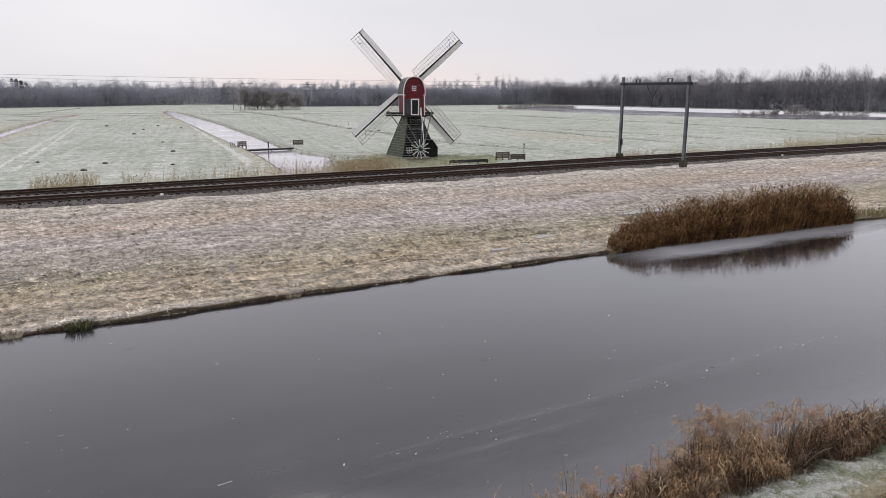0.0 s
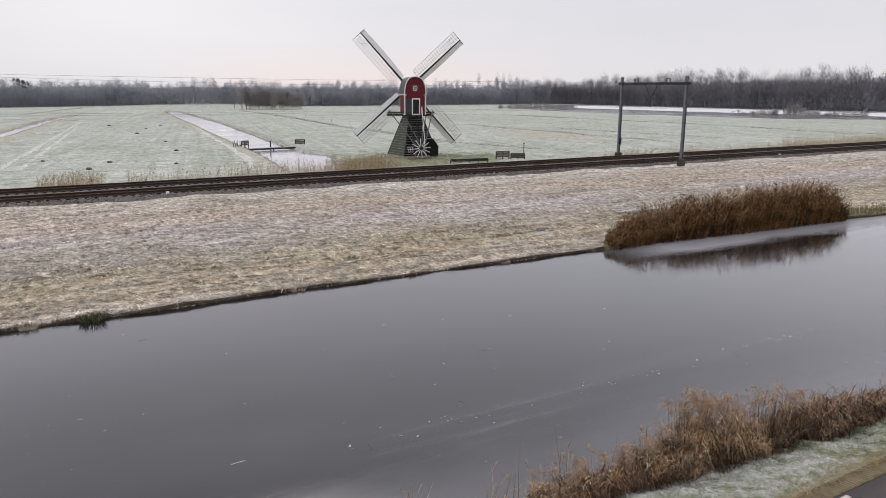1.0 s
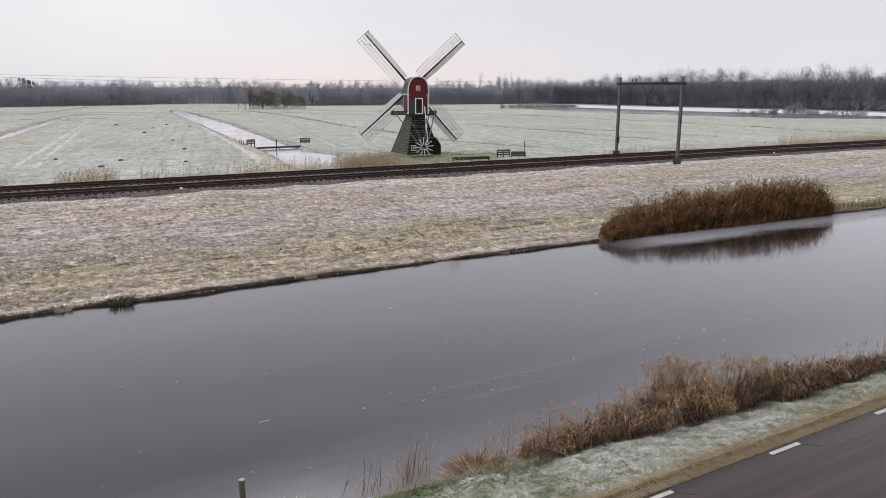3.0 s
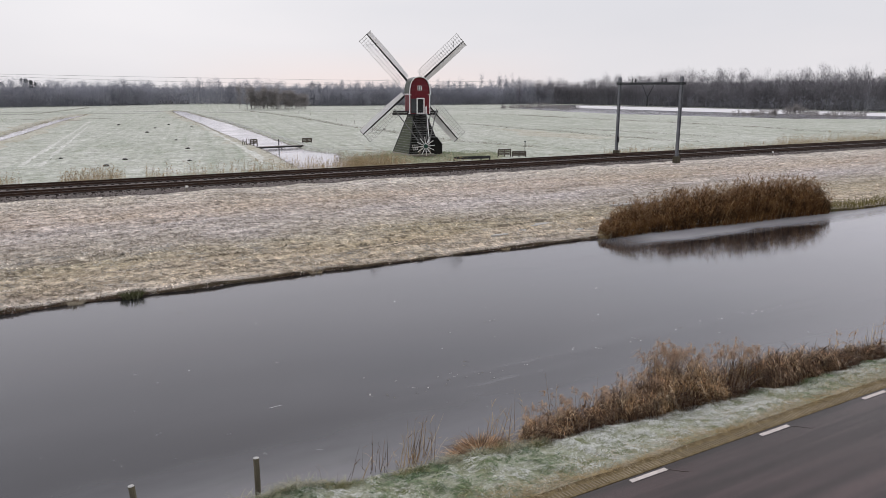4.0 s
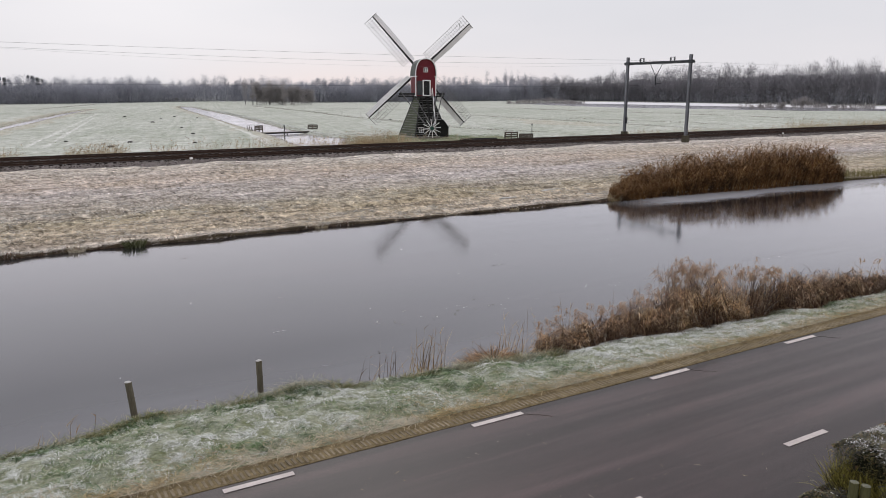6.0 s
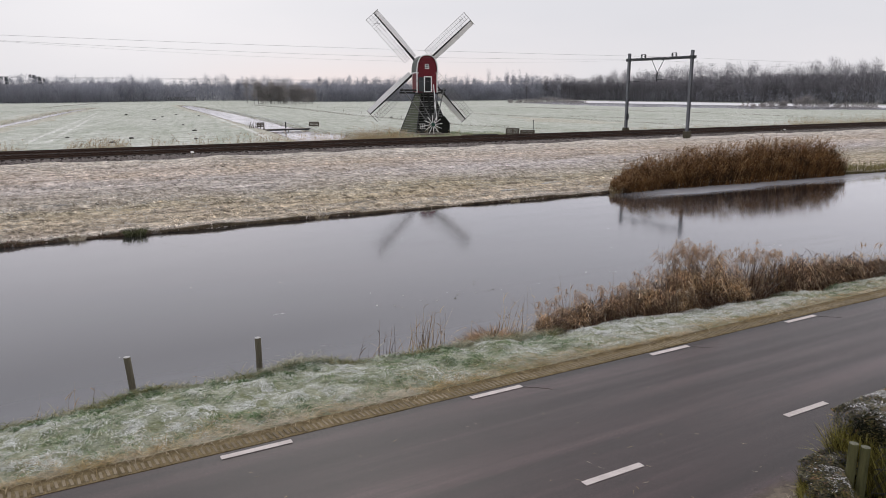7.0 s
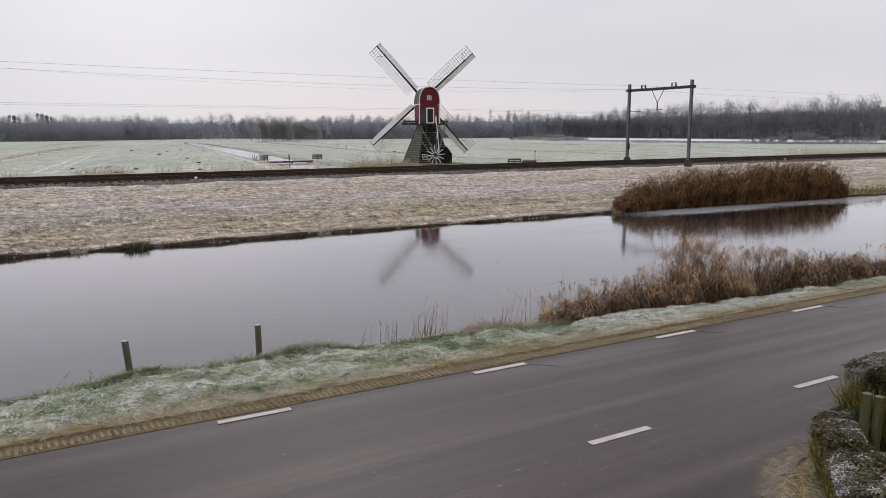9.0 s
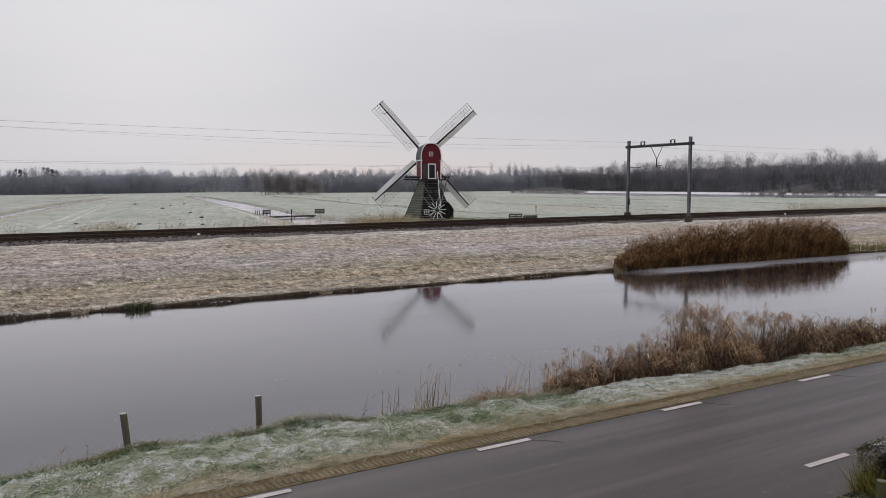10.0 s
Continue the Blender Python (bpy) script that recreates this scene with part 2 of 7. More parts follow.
M_BALLAST = simple("ballast_stone", (0.07, 0.06, 0.055), (0.24, 0.21, 0.20), 2.0, 9.0, 0.9, bump_d=0.05)
M_BALLASTDK = simple("rust_stained_ballast", (0.014, 0.010, 0.009), (0.045, 0.032, 0.028), 1.5, 9.0, 0.9, bump_d=0.05)
M_RAIL = simple("rusty_rail", (0.022, 0.014, 0.011), (0.075, 0.042, 0.028), 3, 30, 0.7, 0.2)
M_SLEEPER = simple("tarred_sleeper", (0.014, 0.010, 0.009), (0.05, 0.036, 0.031), 1, 12, 0.9)
M_STEEL = simple("weathered_galvanised_steel", (0.10, 0.106, 0.118), (0.25, 0.26, 0.285), 1.0, 20, 0.6, 0.4)
M_STEELDK = simple("dark_painted_steel", (0.03, 0.032, 0.036), (0.075, 0.08, 0.085), 1.0, 20, 0.6, 0.3)
M_CONCRETE = simple("concrete", (0.20, 0.19, 0.17), (0.40, 0.38, 0.34), 2, 25, 0.9)
M_WIRE = simple("copper_wire", (0.10, 0.10, 0.11), (0.16, 0.16, 0.17), 1, 5, 0.6, 0.2)
M_RED = simple("oxblood_painted_boards", (0.095, 0.007, 0.013), (0.16, 0.014, 0.023), 0.8, 14, 0.6, stretch=(1, 1, 0.2))
M_WHITE = simple("white_painted_wood", (0.66, 0.65, 0.65), (0.84, 0.83, 0.83), 1.2, 20, 0.6)
M_TAR = simple("tarred_weatherboards", (0.005, 0.0052, 0.005), (0.024, 0.024, 0.021), 0.7, 8, 0.8, stretch=(0.3, 0.3, 1), frost=0.03, spec=0.1)
M_TARGREEN = simple("mossy_tarred_boards", (0.02, 0.025, 0.016), (0.11, 0.125, 0.06), 0.6, 8, 0.85, stretch=(0.4, 0.4, 1), frost=0.15, frost_at=(0.35, 0.65))
M_BLACKWOOD = simple("black_stained_timber", (0.012, 0.012, 0.014), (0.05, 0.05, 0.05), 1.0, 15, 0.75)
M_ROOF = simple("grey_green_roof_boards", (0.06, 0.065, 0.06), (0.16, 0.17, 0.16), 0.8, 10, 0.85, frost=0.3)
M_GREYWOOD = simple("weathered_grey_timber", (0.10, 0.085, 0.07), (0.27, 0.24, 0.20), 1.5, 20, 0.9, stretch=(1, 1, 0.15), frost=0.5)
M_LATTICE = simple("grey_sail_lattice", (0.17, 0.165, 0.16), (0.34, 0.33, 0.32), 1, 15, 0.8)
M_GREEN = simple("dark_green_paint", (0.01, 0.035, 0.028), (0.02, 0.07, 0.055), 1, 15, 0.5)
M_DARKPANEL = simple("dark_pane_and_doorway_shade", (0.004, 0.004, 0.005), (0.012, 0.012, 0.014), 1, 10, 0.3)
M_MOSSPOST = simple("green_mossy_post", (0.035, 0.037, 0.015), (0.12, 0.115, 0.05), 4, 40, 0.9, stretch=(1, 1, 0.12), frost=0.12)
M_POST = simple("mossy_wooden_post", (0.06, 0.053, 0.038), (0.19, 0.17, 0.12), 4, 40, 0.9, stretch=(1, 1, 0.12), frost=0.7)
M_LINE = simple("worn_white_road_paint", (0.42, 0.375, 0.36), (0.70, 0.63, 0.61), 4, 60, 0.8)
M_TILE = simple("mossy_concrete_grass_tile", (0.15, 0.120, 0.078), (0.265, 0.218, 0.152), 2.5, 30, 0.95, rand=0.25)
M_TILEBED = ground_mat("earth_between_tiles", [(6.0, [(0.35, (0.115, 0.088, 0.048)), (0.65, (0.225, 0.175, 0.10))], 1)], 0.01, fine=60)
M_MOLE = simple("dark_peat_clod", (0.02, 0.018, 0.014), (0.07, 0.06, 0.05), 3, 20, 0.95, bump_d=0.02, frost=0.15)
# distance haze is painted into both barks, paler and bluer on the far one
M_BARK = blade_mat("bare_wood_in_haze", [(0.0, (0.33, 0.337, 0.385)), (0.6, (0.395, 0.402, 0.45)), (1.0, (0.48, 0.487, 0.53))], 0, 0.9, 0.5, None, None, 0.10)
M_BARKNEAR = blade_mat("bare_wood_in_thin_haze", [(0.0, (0.20, 0.195, 0.215)), (0.6, (0.27, 0.263, 0.283)), (1.0, (0.35, 0.34, 0.36))], 0, 0.9, 0.5, None, None, 0.10)
M_PINE = blade_mat("dark_pine_needles", [(0.0, (0.09, 0.10, 0.11)), (1.0, (0.18, 0.195, 0.205))], 0, 0.9, 0.1)
M_SHRUB = blade_mat("bare_willow_shrub", [(0.0, (0.24, 0.225, 0.225)), (1.0, (0.42, 0.395, 0.385))], 0.12, 0.9, 0.4, 0.2)
M_REED = blade_mat("dry_reed", [(0.0, (0.13, 0.065, 0.022)), (0.45, (0.30, 0.185, 0.08)), (0.8, (0.46, 0.33, 0.17)), (1.0, (0.68, 0.54, 0.34))], 0.05, 0.75, 0.3, 0.8, None, 1.7)
M_REEDFAR = blade_mat("brown_standing_reed", [(0.0, (0.045, 0.021, 0.008)), (0.5, (0.130, 0.062, 0.021)), (0.9, (0.25, 0.138, 0.054)), (1.0, (0.42, 0.29, 0.15))], 0, 0.8, 0.25, None, None, 1.1)
M_PLUME = blade_mat("reed_plume", [(0.0, (0.27, 0.17, 0.105)), (1.0, (0.66, 0.49, 0.35))], 0.05, 0.8, 0.3, 1.0)
M_DARKREED = blade_mat("dark_leaves_and_inner_shade", [(0.0, (0.028, 0.015, 0.010)), (0.7, (0.105, 0.058, 0.036)), (1.0, (0.30, 0.20, 0.135))], 0, 0.8, 0.15)
M_GRASS = blade_mat("rimed_verge_grass", [(0.0, (0.10, 0.145, 0.045)), (0.6, (0.36, 0.41, 0.23)), (1.0, (0.66, 0.64, 0.50))], 0.65, 0.7, 0.25, 1.1)
M_GREENGRASS = blade_mat("green_verge_grass", [(0.0, (0.055, 0.10, 0.032)), (0.7, (0.18, 0.27, 0.12)), (1.0, (0.42, 0.46, 0.30))], 0.1, 0.7, 0.25, 0.6)
M_STRAWGRASS = blade_mat("withered_straw_grass", [(0.0, (0.24, 0.17, 0.07)), (1.0, (0.56, 0.45, 0.27))], 0.35, 0.8, 0.25, 0.7)
M_FIELDGRASS = blade_mat("rimed_rough_grass", [(0.0, (0.20, 0.16, 0.09)), (0.5, (0.44, 0.37, 0.26)), (1.0, (0.66, 0.61, 0.56))], 0.4, 0.85, 0.2, 0.5, FIELD_BANDS, 0.9)
# clumped tone paints dark gaps between leaves into the leaf colour
M_LEAF = blade_mat("evergreen_hedge_leaf", [(0.0, (0.014, 0.015, 0.006)), (0.5, (0.050, 0.045, 0.015)), (0.8, (0.18, 0.155, 0.045)), (1.0, (0.16, 0.075, 0.045))], 0.08, 0.5, 0.15, 3.0, None, 5.0)
M_RIMELEAF = blade_mat("rimed_hedge_leaf", [(0.0, (0.06, 0.05, 0.03)), (0.35, (0.20, 0.19, 0.16)), (0.6, (0.52, 0.515, 0.51)), (1.0, (0.80, 0.80, 0.81))], 0, 0.6, 0.1)
M_TWIG = blade_mat("yellow_hedge_twigs", [(0.0, (0.045, 0.038, 0.012)), (0.5, (0.20, 0.17, 0.04)), (1.0, (0.50, 0.45, 0.13))], 0, 0.8, 0.1)

# asphalt: dark, with paler worn wheel lanes and fine stone
M_ASPHALT, nt, p = base_mat("worn_damp_asphalt", 0.5, 0, 0.37)
tc = nt.nodes.new("ShaderNodeTexCoord").outputs["Object"]
fine_n = noise_node(nt, tc, 120, 3, 0.7)
lane = noise_node(nt, tc, 0.55, 3, 0.5, (0.10, 2.2, 1))
blot = noise_node(nt, tc, 1.6, 4, 0.65)
s = nt.nodes.new("ShaderNodeSeparateXYZ")
nt.links.new(tc, s.inputs[0])
yy = nt.nodes.new("ShaderNodeMath")
yy.operation = "MULTIPLY_ADD"
nt.links.new(noise_node(nt, tc, 0.4, 3, 0.6, (0.3, 1, 1)), yy.inputs[0])
yy.inputs[1].default_value = 0.9
nt.links.new(s.outputs["Y"], yy.inputs[2])
mr = nt.nodes.new("ShaderNodeMapRange")
nt.links.new(yy.outputs[0], mr.inputs["Value"])
mr.inputs["From Min"].default_value, mr.inputs["From Max"].default_value = -4.0, 0.6
# worn lanes, with the tone falling to near black at the tiled edge
wear = ramp(nt, mr.outputs[0], [(0.0, (0.080, 0.065, 0.064)), (0.20, (0.115, 0.095, 0.094)), (0.36, (0.075, 0.062, 0.061)), (0.50, (0.065, 0.053, 0.052)), (0.585, (0.175, 0.148, 0.146)), (0.67, (0.060, 0.049, 0.048)), (0.75, (0.080, 0.067, 0.066)), (0.85, (0.028, 0.022, 0.0215)), (1.0, (0.013, 0.0095, 0.0093))])
col = mix_rgb(nt, 0.6, ramp(nt, lane, [(0.35, (0.0212, 0.0152, 0.0149)), (0.65, (0.0572, 0.0437, 0.0437))]), wear)
col = mix_rgb(nt, 0.45, col, ramp(nt, blot, [(0.35, (0.0212, 0.0152, 0.0158)), (0.65, (0.0551, 0.0427, 0.0428))]))
col = mix_rgb(nt, 0.35, col, ramp(nt, fine_n, [(0.35, (0.0148, 0.0114, 0.0112)), (0.65, (0.1060, 0.0855, 0.0837))]))
col = mix_rgb(nt, 1.0, col, ramp(nt, noise_node(nt, tc, 38, 2, 0.7), [(0.36, (0.62,) * 3), (0.55, (1.0,) * 3), (0.68, (1.7,) * 3)]), "MULTIPLY")
# long pale streaks put a smear of sky sheen into the colour
sheen_streak = noise_node(nt, tc, 0.8, 4, 0.6, (0.07, 2.0, 1))
col = mix_rgb(nt, 1.0, col, ramp(nt, sheen_streak, [(0.36, (0.36, 0.238, 0.245)), (0.5, (0.56, 0.38, 0.395)), (0.66, (1.28, 0.90, 0.92))]), "MULTIPLY")
nt.links.new(col, p.inputs["Base Color"])
nt.links.new(ramp(nt, sheen_streak, [(0.3, (0.40,) * 3), (0.7, (0.28,) * 3)]), p.inputs["Roughness"])
bump(nt, p, fine_n, 0.35, 0.004)


def ice_mat(name, deep, film, amount, rough=0.1, gloss=1.5, shore=False):
    """Thin clear ice: a dark mirror with drifting milky streaks and flecks of rime."""
    m, nt, p = base_mat(name, rough, 0, 0.5)
    p.inputs["Specular IOR Level"].default_value = 0.0
    tc = nt.nodes.new("ShaderNodeTexCoord").outputs["Object"]
    veil = noise_node(nt, tc, 0.13, 5, 0.6, (0.45, 1.4, 1))
    vein = noise_node(nt, tc, 0.5, 6, 0.7, (0.35, 1.5, 1))
    fleck = noise_node(nt, tc, 2.2, 3, 0.6)
    f = ramp(nt, veil, [(0.42, (amount * 0.15,) * 3), (0.72, (amount,) * 3)])
    f = mix_rgb(nt, 1.0, f, ramp(nt, vein, [(0.5, (0, 0, 0)), (0.72, (amount * 0.35,) * 3)]), "ADD")
    f = mix_rgb(nt, 1.0, f, ramp(nt, fleck, [(0.70, (0, 0, 0)), (0.78, (min(1.0, amount * 5),) * 3)]), "ADD")
    if shore:
        # a milky shelf of rimed ice along the reed stand
        s = nt.nodes.new("ShaderNodeSeparateXYZ")
        nt.links.new(tc, s.inputs[0])
        wob = noise_node(nt, tc, 0.35, 4, 0.6, (0.5, 1, 1))
        yy = nt.nodes.new("ShaderNodeMath")
        yy.operation = "MULTIPLY_ADD"
        nt.links.new(wob, yy.inputs[0])
        yy.inputs[1].default_value = 2.2
        nt.links.new(s.outputs["Y"], yy.inputs[2])
        fy = nt.nodes.new("ShaderNodeMapRange")
        nt.links.new(yy.outputs[0], fy.inputs["Value"])
        fy.inputs["From Min"].default_value, fy.inputs["From Max"].default_value, fy.inputs["To Max"].default_value = 20.2, 21.5, 0.62
        fx = nt.nodes.new("ShaderNodeMapRange")
        nt.links.new(s.outputs["X"], fx.inputs["Value"])
        fx.inputs["From Min"].default_value, fx.inputs["From Max"].default_value = 22.5, 27.0
        f = mix_rgb(nt, 1.0, f, mix_rgb(nt, 1.0, fy.outputs[0], fx.outputs[0], "MULTIPLY"), "ADD")
        fn = nt.nodes.new("ShaderNodeMapRange")
        nt.links.new(yy.outputs[0], fn.inputs["Value"])
        fn.inputs["From Min"].default_value, fn.inputs["From Max"].default_value = 8.4, 5.0
        fn.inputs["To Max"].default_value = 0.30
        f = mix_rgb(nt, 1.0, f, fn.outputs[0], "ADD")
        # drifting milky streaks down the middle
        mid = nt.nodes.new("ShaderNodeMapRange")
        nt.links.new(yy.outputs[0], mid.inputs["Value"])
        mid.inputs["From Min"].default_value, mid.inputs["From Max"].default_value = 6.5, 21.0
        lanes = ramp(nt, mid.outputs[0], [(0.0, (0.1,) * 3), (0.10, (0.15,) * 3), (0.16, (0.9,) * 3), (0.21, (0.9,) * 3), (0.28, (0.06,) * 3), (0.62, (0.05,) * 3), (0.85, (0.5,) * 3), (1.0, (0.2,) * 3)])
        fade_x = nt.nodes.new("ShaderNodeMapRange")
        nt.links.new(s.outputs["X"], fade_x.inputs["Value"])
        fade_x.inputs["From Min"].default_value, fade_x.inputs["From Max"].default_value = 0.0, 9.0
        lanes = mix_rgb(nt, 1.0, lanes, fade_x.outputs[0], "MULTIPLY")
        milk = ramp(nt, noise_node(nt, tc, 0.55, 5, 0.7, (0.22, 2.2, 1)), [(0.46, (0, 0, 0)), (0.60, (0.07,) * 3), (0.72, (0.22,) * 3)])
        f = mix_rgb(nt, 1.0, f, mix_rgb(nt, 1.0, lanes, milk, "MULTIPLY"), "ADD")
    nt.links.new(mix_rgb(nt, f, deep, film), p.inputs["Base Color"])
    g = nt.nodes.new("ShaderNodeBsdfGlossy")
    g.inputs["Color"].default_value = (0.955, 0.945, 0.98, 1)
    nt.links.new(ramp(nt, f, [(0.0, (rough,) * 3), (0.5, (rough + 0.2,) * 3)]), g.inputs["Roughness"])
    bump(nt, g, noise_node(nt, tc, 1.6, 3, 0.5, (0.45, 2.4, 1)), 0.055, 0.02)
    fr = nt.nodes.new("ShaderNodeFresnel")
    fr.inputs["IOR"].default_value = 1.33
    mu = nt.nodes.new("ShaderNodeMath")
    mu.operation, mu.use_clamp = "MULTIPLY", True
    nt.links.new(fr.outputs[0], mu.inputs[0])
    mu.inputs[1].default_value = gloss
    dull = nt.nodes.new("ShaderNodeMapRange")
    nt.links.new(f, dull.inputs["Value"])
    dull.inputs["To Min"].default_value, dull.inputs["To Max"].default_value = 1.0, 0.15
    mu2 = nt.nodes.new("ShaderNodeMath")
    mu2.operation = "MULTIPLY"
    nt.links.new(mu.outputs[0], mu2.inputs[0])
    nt.links.new(dull.outputs[0], mu2.inputs[1])
    mu = mu2
    ms = nt.nodes.new("ShaderNodeMixShader")
    nt.links.new(mu.outputs[0], ms.inputs[0])
    nt.links.new(p.outputs[0], ms.inputs[1])
    nt.links.new(g.outputs[0], ms.inputs[2])
    nt.links.new(ms.outputs[0], nt.nodes["Material Output"].inputs[0])
    return m


M_ICE = ice_mat("thin_canal_ice", (0.009, 0.009, 0.0105), (0.48, 0.48, 0.51), 0.07, 0.06, 1.62, True)
M_DITCHICE = ice_mat("ditch_ice", (0.33, 0.325, 0.34), (0.66, 0.645, 0.66), 0.3, 0.10, 1.3)
M_SNOWICE = simple("snow_covered_ice", (0.66, 0.655, 0.68), (0.84, 0.83, 0.855), 0.05, 0.6, 0.8)


# ---- helpers for building ----
def part(name, bm, material, parent=None, label=""):
    me = bpy.data.meshes.new(name)
    bm.normal_update()
    bm.to_mesh(me)
    bm.free()
    me.materials.append(material)
    ob = new(name, me)
    if parent is not None:
        ob.parent = parent
    if label:
        ob["label"] = label
    return ob


def holder(name, m, label, category, group="", kind=""):
    ob = new(name)
    ob.matrix_world = m
    ob.empty_display_size = 0.3
    return tagged(ob, label, category, group, kind)


def box(bm, size, at=(0, 0, 0), rot=None, bevel=0.0):
    m = Matrix.Translation(at) @ (rot if rot is not None else Matrix.Identity(4)) @ Matrix.Diagonal((*size, 1))
    vs = bmesh.ops.create_cube(bm, size=1, matrix=m)["verts"]
    if bevel:
        es = list({ed for v in vs for ed in v.link_edges})
        bmesh.ops.bevel(bm, geom=es, offset=bevel, segments=1, affect="EDGES")
    return bm


def boxm(*args, **kw):
    return box(bmesh.new(), *args, **kw)


def rod(bm, a, b, r1, r2=None, n=8):
    a, b = Vector(a), Vector(b)
    d = b - a
    q = d.to_track_quat("Z", "Y").to_matrix().to_4x4()
    m = Matrix.Translation((a + b) / 2) @ q
    bmesh.ops.create_cone(bm, cap_ends=True, segments=n, radius1=r1, radius2=r1 if r2 is None else r2, depth=d.length, matrix=m)
    return bm


def beam(bm, a, b, w, h, up=(0, 0, 1)):
    """A squared timber from a to b."""
    a, b = Vector(a), Vector(b)
    y = (b - a).normalized()
    u = Vector(up)
    if abs(y.dot(u)) > 0.98:
        u = Vector((1, 0, 0))
    x = y.cross(u).normalized()
    z = x.cross(y)
    m = Matrix((x, y, z)).transposed().to_4x4()
    return box(bm, (w, (b - a).length, h), (a + b) / 2, m)


def loft(bm, rings, closed=True, caps=False):
    """Skin rings of points, all of one length."""
    rows = [[bm.verts.new(p) for p in r] for r in rings]
    for r0, r1 in zip(rows, rows[1:]):
        k = len(r0)
        for i in range(k if closed else k - 1):
            bm.faces.new((r0[i], r0[(i + 1) % k], r1[(i + 1) % k], r1[i]))
    if caps:
        bm.faces.new(rows[0][::-1])
        bm.faces.new(rows[-1])
    return bm


def mesh_np(name, verts, tris, mats, mat_ids=None, smooth=False):
    """A mesh object from arrays of triangles."""
    me = bpy.data.meshes.new(name)
    verts, tris = np.ascontiguousarray(verts, dtype=np.float32), np.ascontiguousarray(tris, dtype=np.int32)
    me.vertices.add(len(verts))
    me.vertices.foreach_set("co", verts.ravel())
    me.loops.add(tris.size)
    me.loops.foreach_set("vertex_index", tris.ravel())
    me.polygons.add(len(tris))
    me.polygons.foreach_set("loop_start", np.arange(0, tris.size, 3, dtype=np.int32))
    if mat_ids is not None:
        me.polygons.foreach_set("material_index", np.asarray(mat_ids, dtype=np.int32))
    if smooth:
        me.polygons.foreach_set("use_smooth", np.ones(len(tris), dtype=bool))
    for m in mats:
        me.materials.append(m)
    me.update(calc_edges=True)
    me.validate()
    return new(name, me)


class Soup:
    """Collects triangles from many small pieces into one mesh."""

    def __init__(self):
        self.v, self.t, self.m, self.n = [], [], [], 0

    def add(self, verts, tris, mat=0):
        self.v.append(verts)
        self.t.append(np.asarray(tris) + self.n)
        self.m.append(np.full(len(tris), mat))
        self.n += len(verts)

    def ribbons(self, base, way, length, width, droop, mat=0, segs=3, rng=None):
        """Tapered bent blades: base (n,3), way (n,3), length, width and droop (n,)."""
        n = len(base)
        if n == 0:
            return
        way = way / np.linalg.norm(way, axis=1)[:, None]
        turn = rng.uniform(0, 2 * np.pi, n)
        side = np.stack([np.cos(turn), np.sin(turn), np.zeros(n)], 1)
        flat = np.stack([way[:, 0], way[:, 1], np.zeros(n)], 1)
        rows = []
        for s in range(segs + 1):
            t = s / segs
            c = base + way * (length * t)[:, None] + flat * (droop * length * 0.5 * t * t)[:, None]
            c[:, 2] -= droop * length * t * t
            if s < segs:
                w = side * (width * (1 - 0.75 * t) * 0.5)[:, None]
                rows += [c - w, c + w]
            else:
                rows.append(c)
        k = len(rows)
        verts = np.stack(rows, 1).reshape(-1, 3)
        tri = []
        for s in range(segs - 1):
            a = 2 * s
            tri += [(a, a + 1, a + 3), (a, a + 3, a + 2)]
        a = 2 * (segs - 1)
        tri.append((a, a + 1, a + 2))
        tri = np.array(tri)
        tris = (np.arange(n)[:, None, None] * k + tri[None]).reshape(-1, 3)
        self.add(verts, tris, mat)

    def make(self, name, mats, smooth=False):
        return mesh_np(name, np.concatenate(self.v), np.concatenate(self.t), mats, np.concatenate(self.m), smooth)


def lattice_noise(x, y, scale, seed):
    """Smooth value noise in the plane, about -1 to 1."""
    x, y = np.asarray(x) / scale, np.asarray(y) / scale
    xi, yi = np.floor(x), np.floor(y)
    fx, fy = x - xi, y - yi
    fx, fy = fx * fx * (3 - 2 * fx), fy * fy * (3 - 2 * fy)

    def h(a, b):
        v = np.sin(a * 127.1 + b * 311.7 + seed * 74.7) * 43758.5453
        return (v - np.floor(v)) * 2 - 1

    return (h(xi, yi) * (1 - fx) + h(xi + 1, yi) * fx) * (1 - fy) + (h(xi, yi + 1) * (1 - fx) + h(xi + 1, yi + 1) * fx) * fy


def smooth01(v):
    v = np.clip(v, 0, 1)
    return v * v * (3 - 2 * v)


def poly_dist(x, y, pts):
    """Distance to a polygon's edge, negative inside."""
    x, y = np.asarray(x, float), np.asarray(y, float)
    d, inside = np.full(x.shape, 1e9), np.zeros(x.shape, bool)
    k = len(pts)
    for i in range(k):
        (x0, y0), (x1, y1) = pts[i], pts[(i + 1) % k]
        ex, ey = x1 - x0, y1 - y0
        t = np.clip(((x - x0) * ex + (y - y0) * ey) / (ex * ex + ey * ey), 0, 1)
        d = np.minimum(d, np.hypot(x - x0 - t * ex, y - y0 - t * ey))
        cross = ((y0 > y) != (y1 > y)) & (x < (x1 - x0) * (y - y0) / (y1 - y0 + 1e-12) + x0)
        inside ^= cross
    return np.where(inside, -d, d)


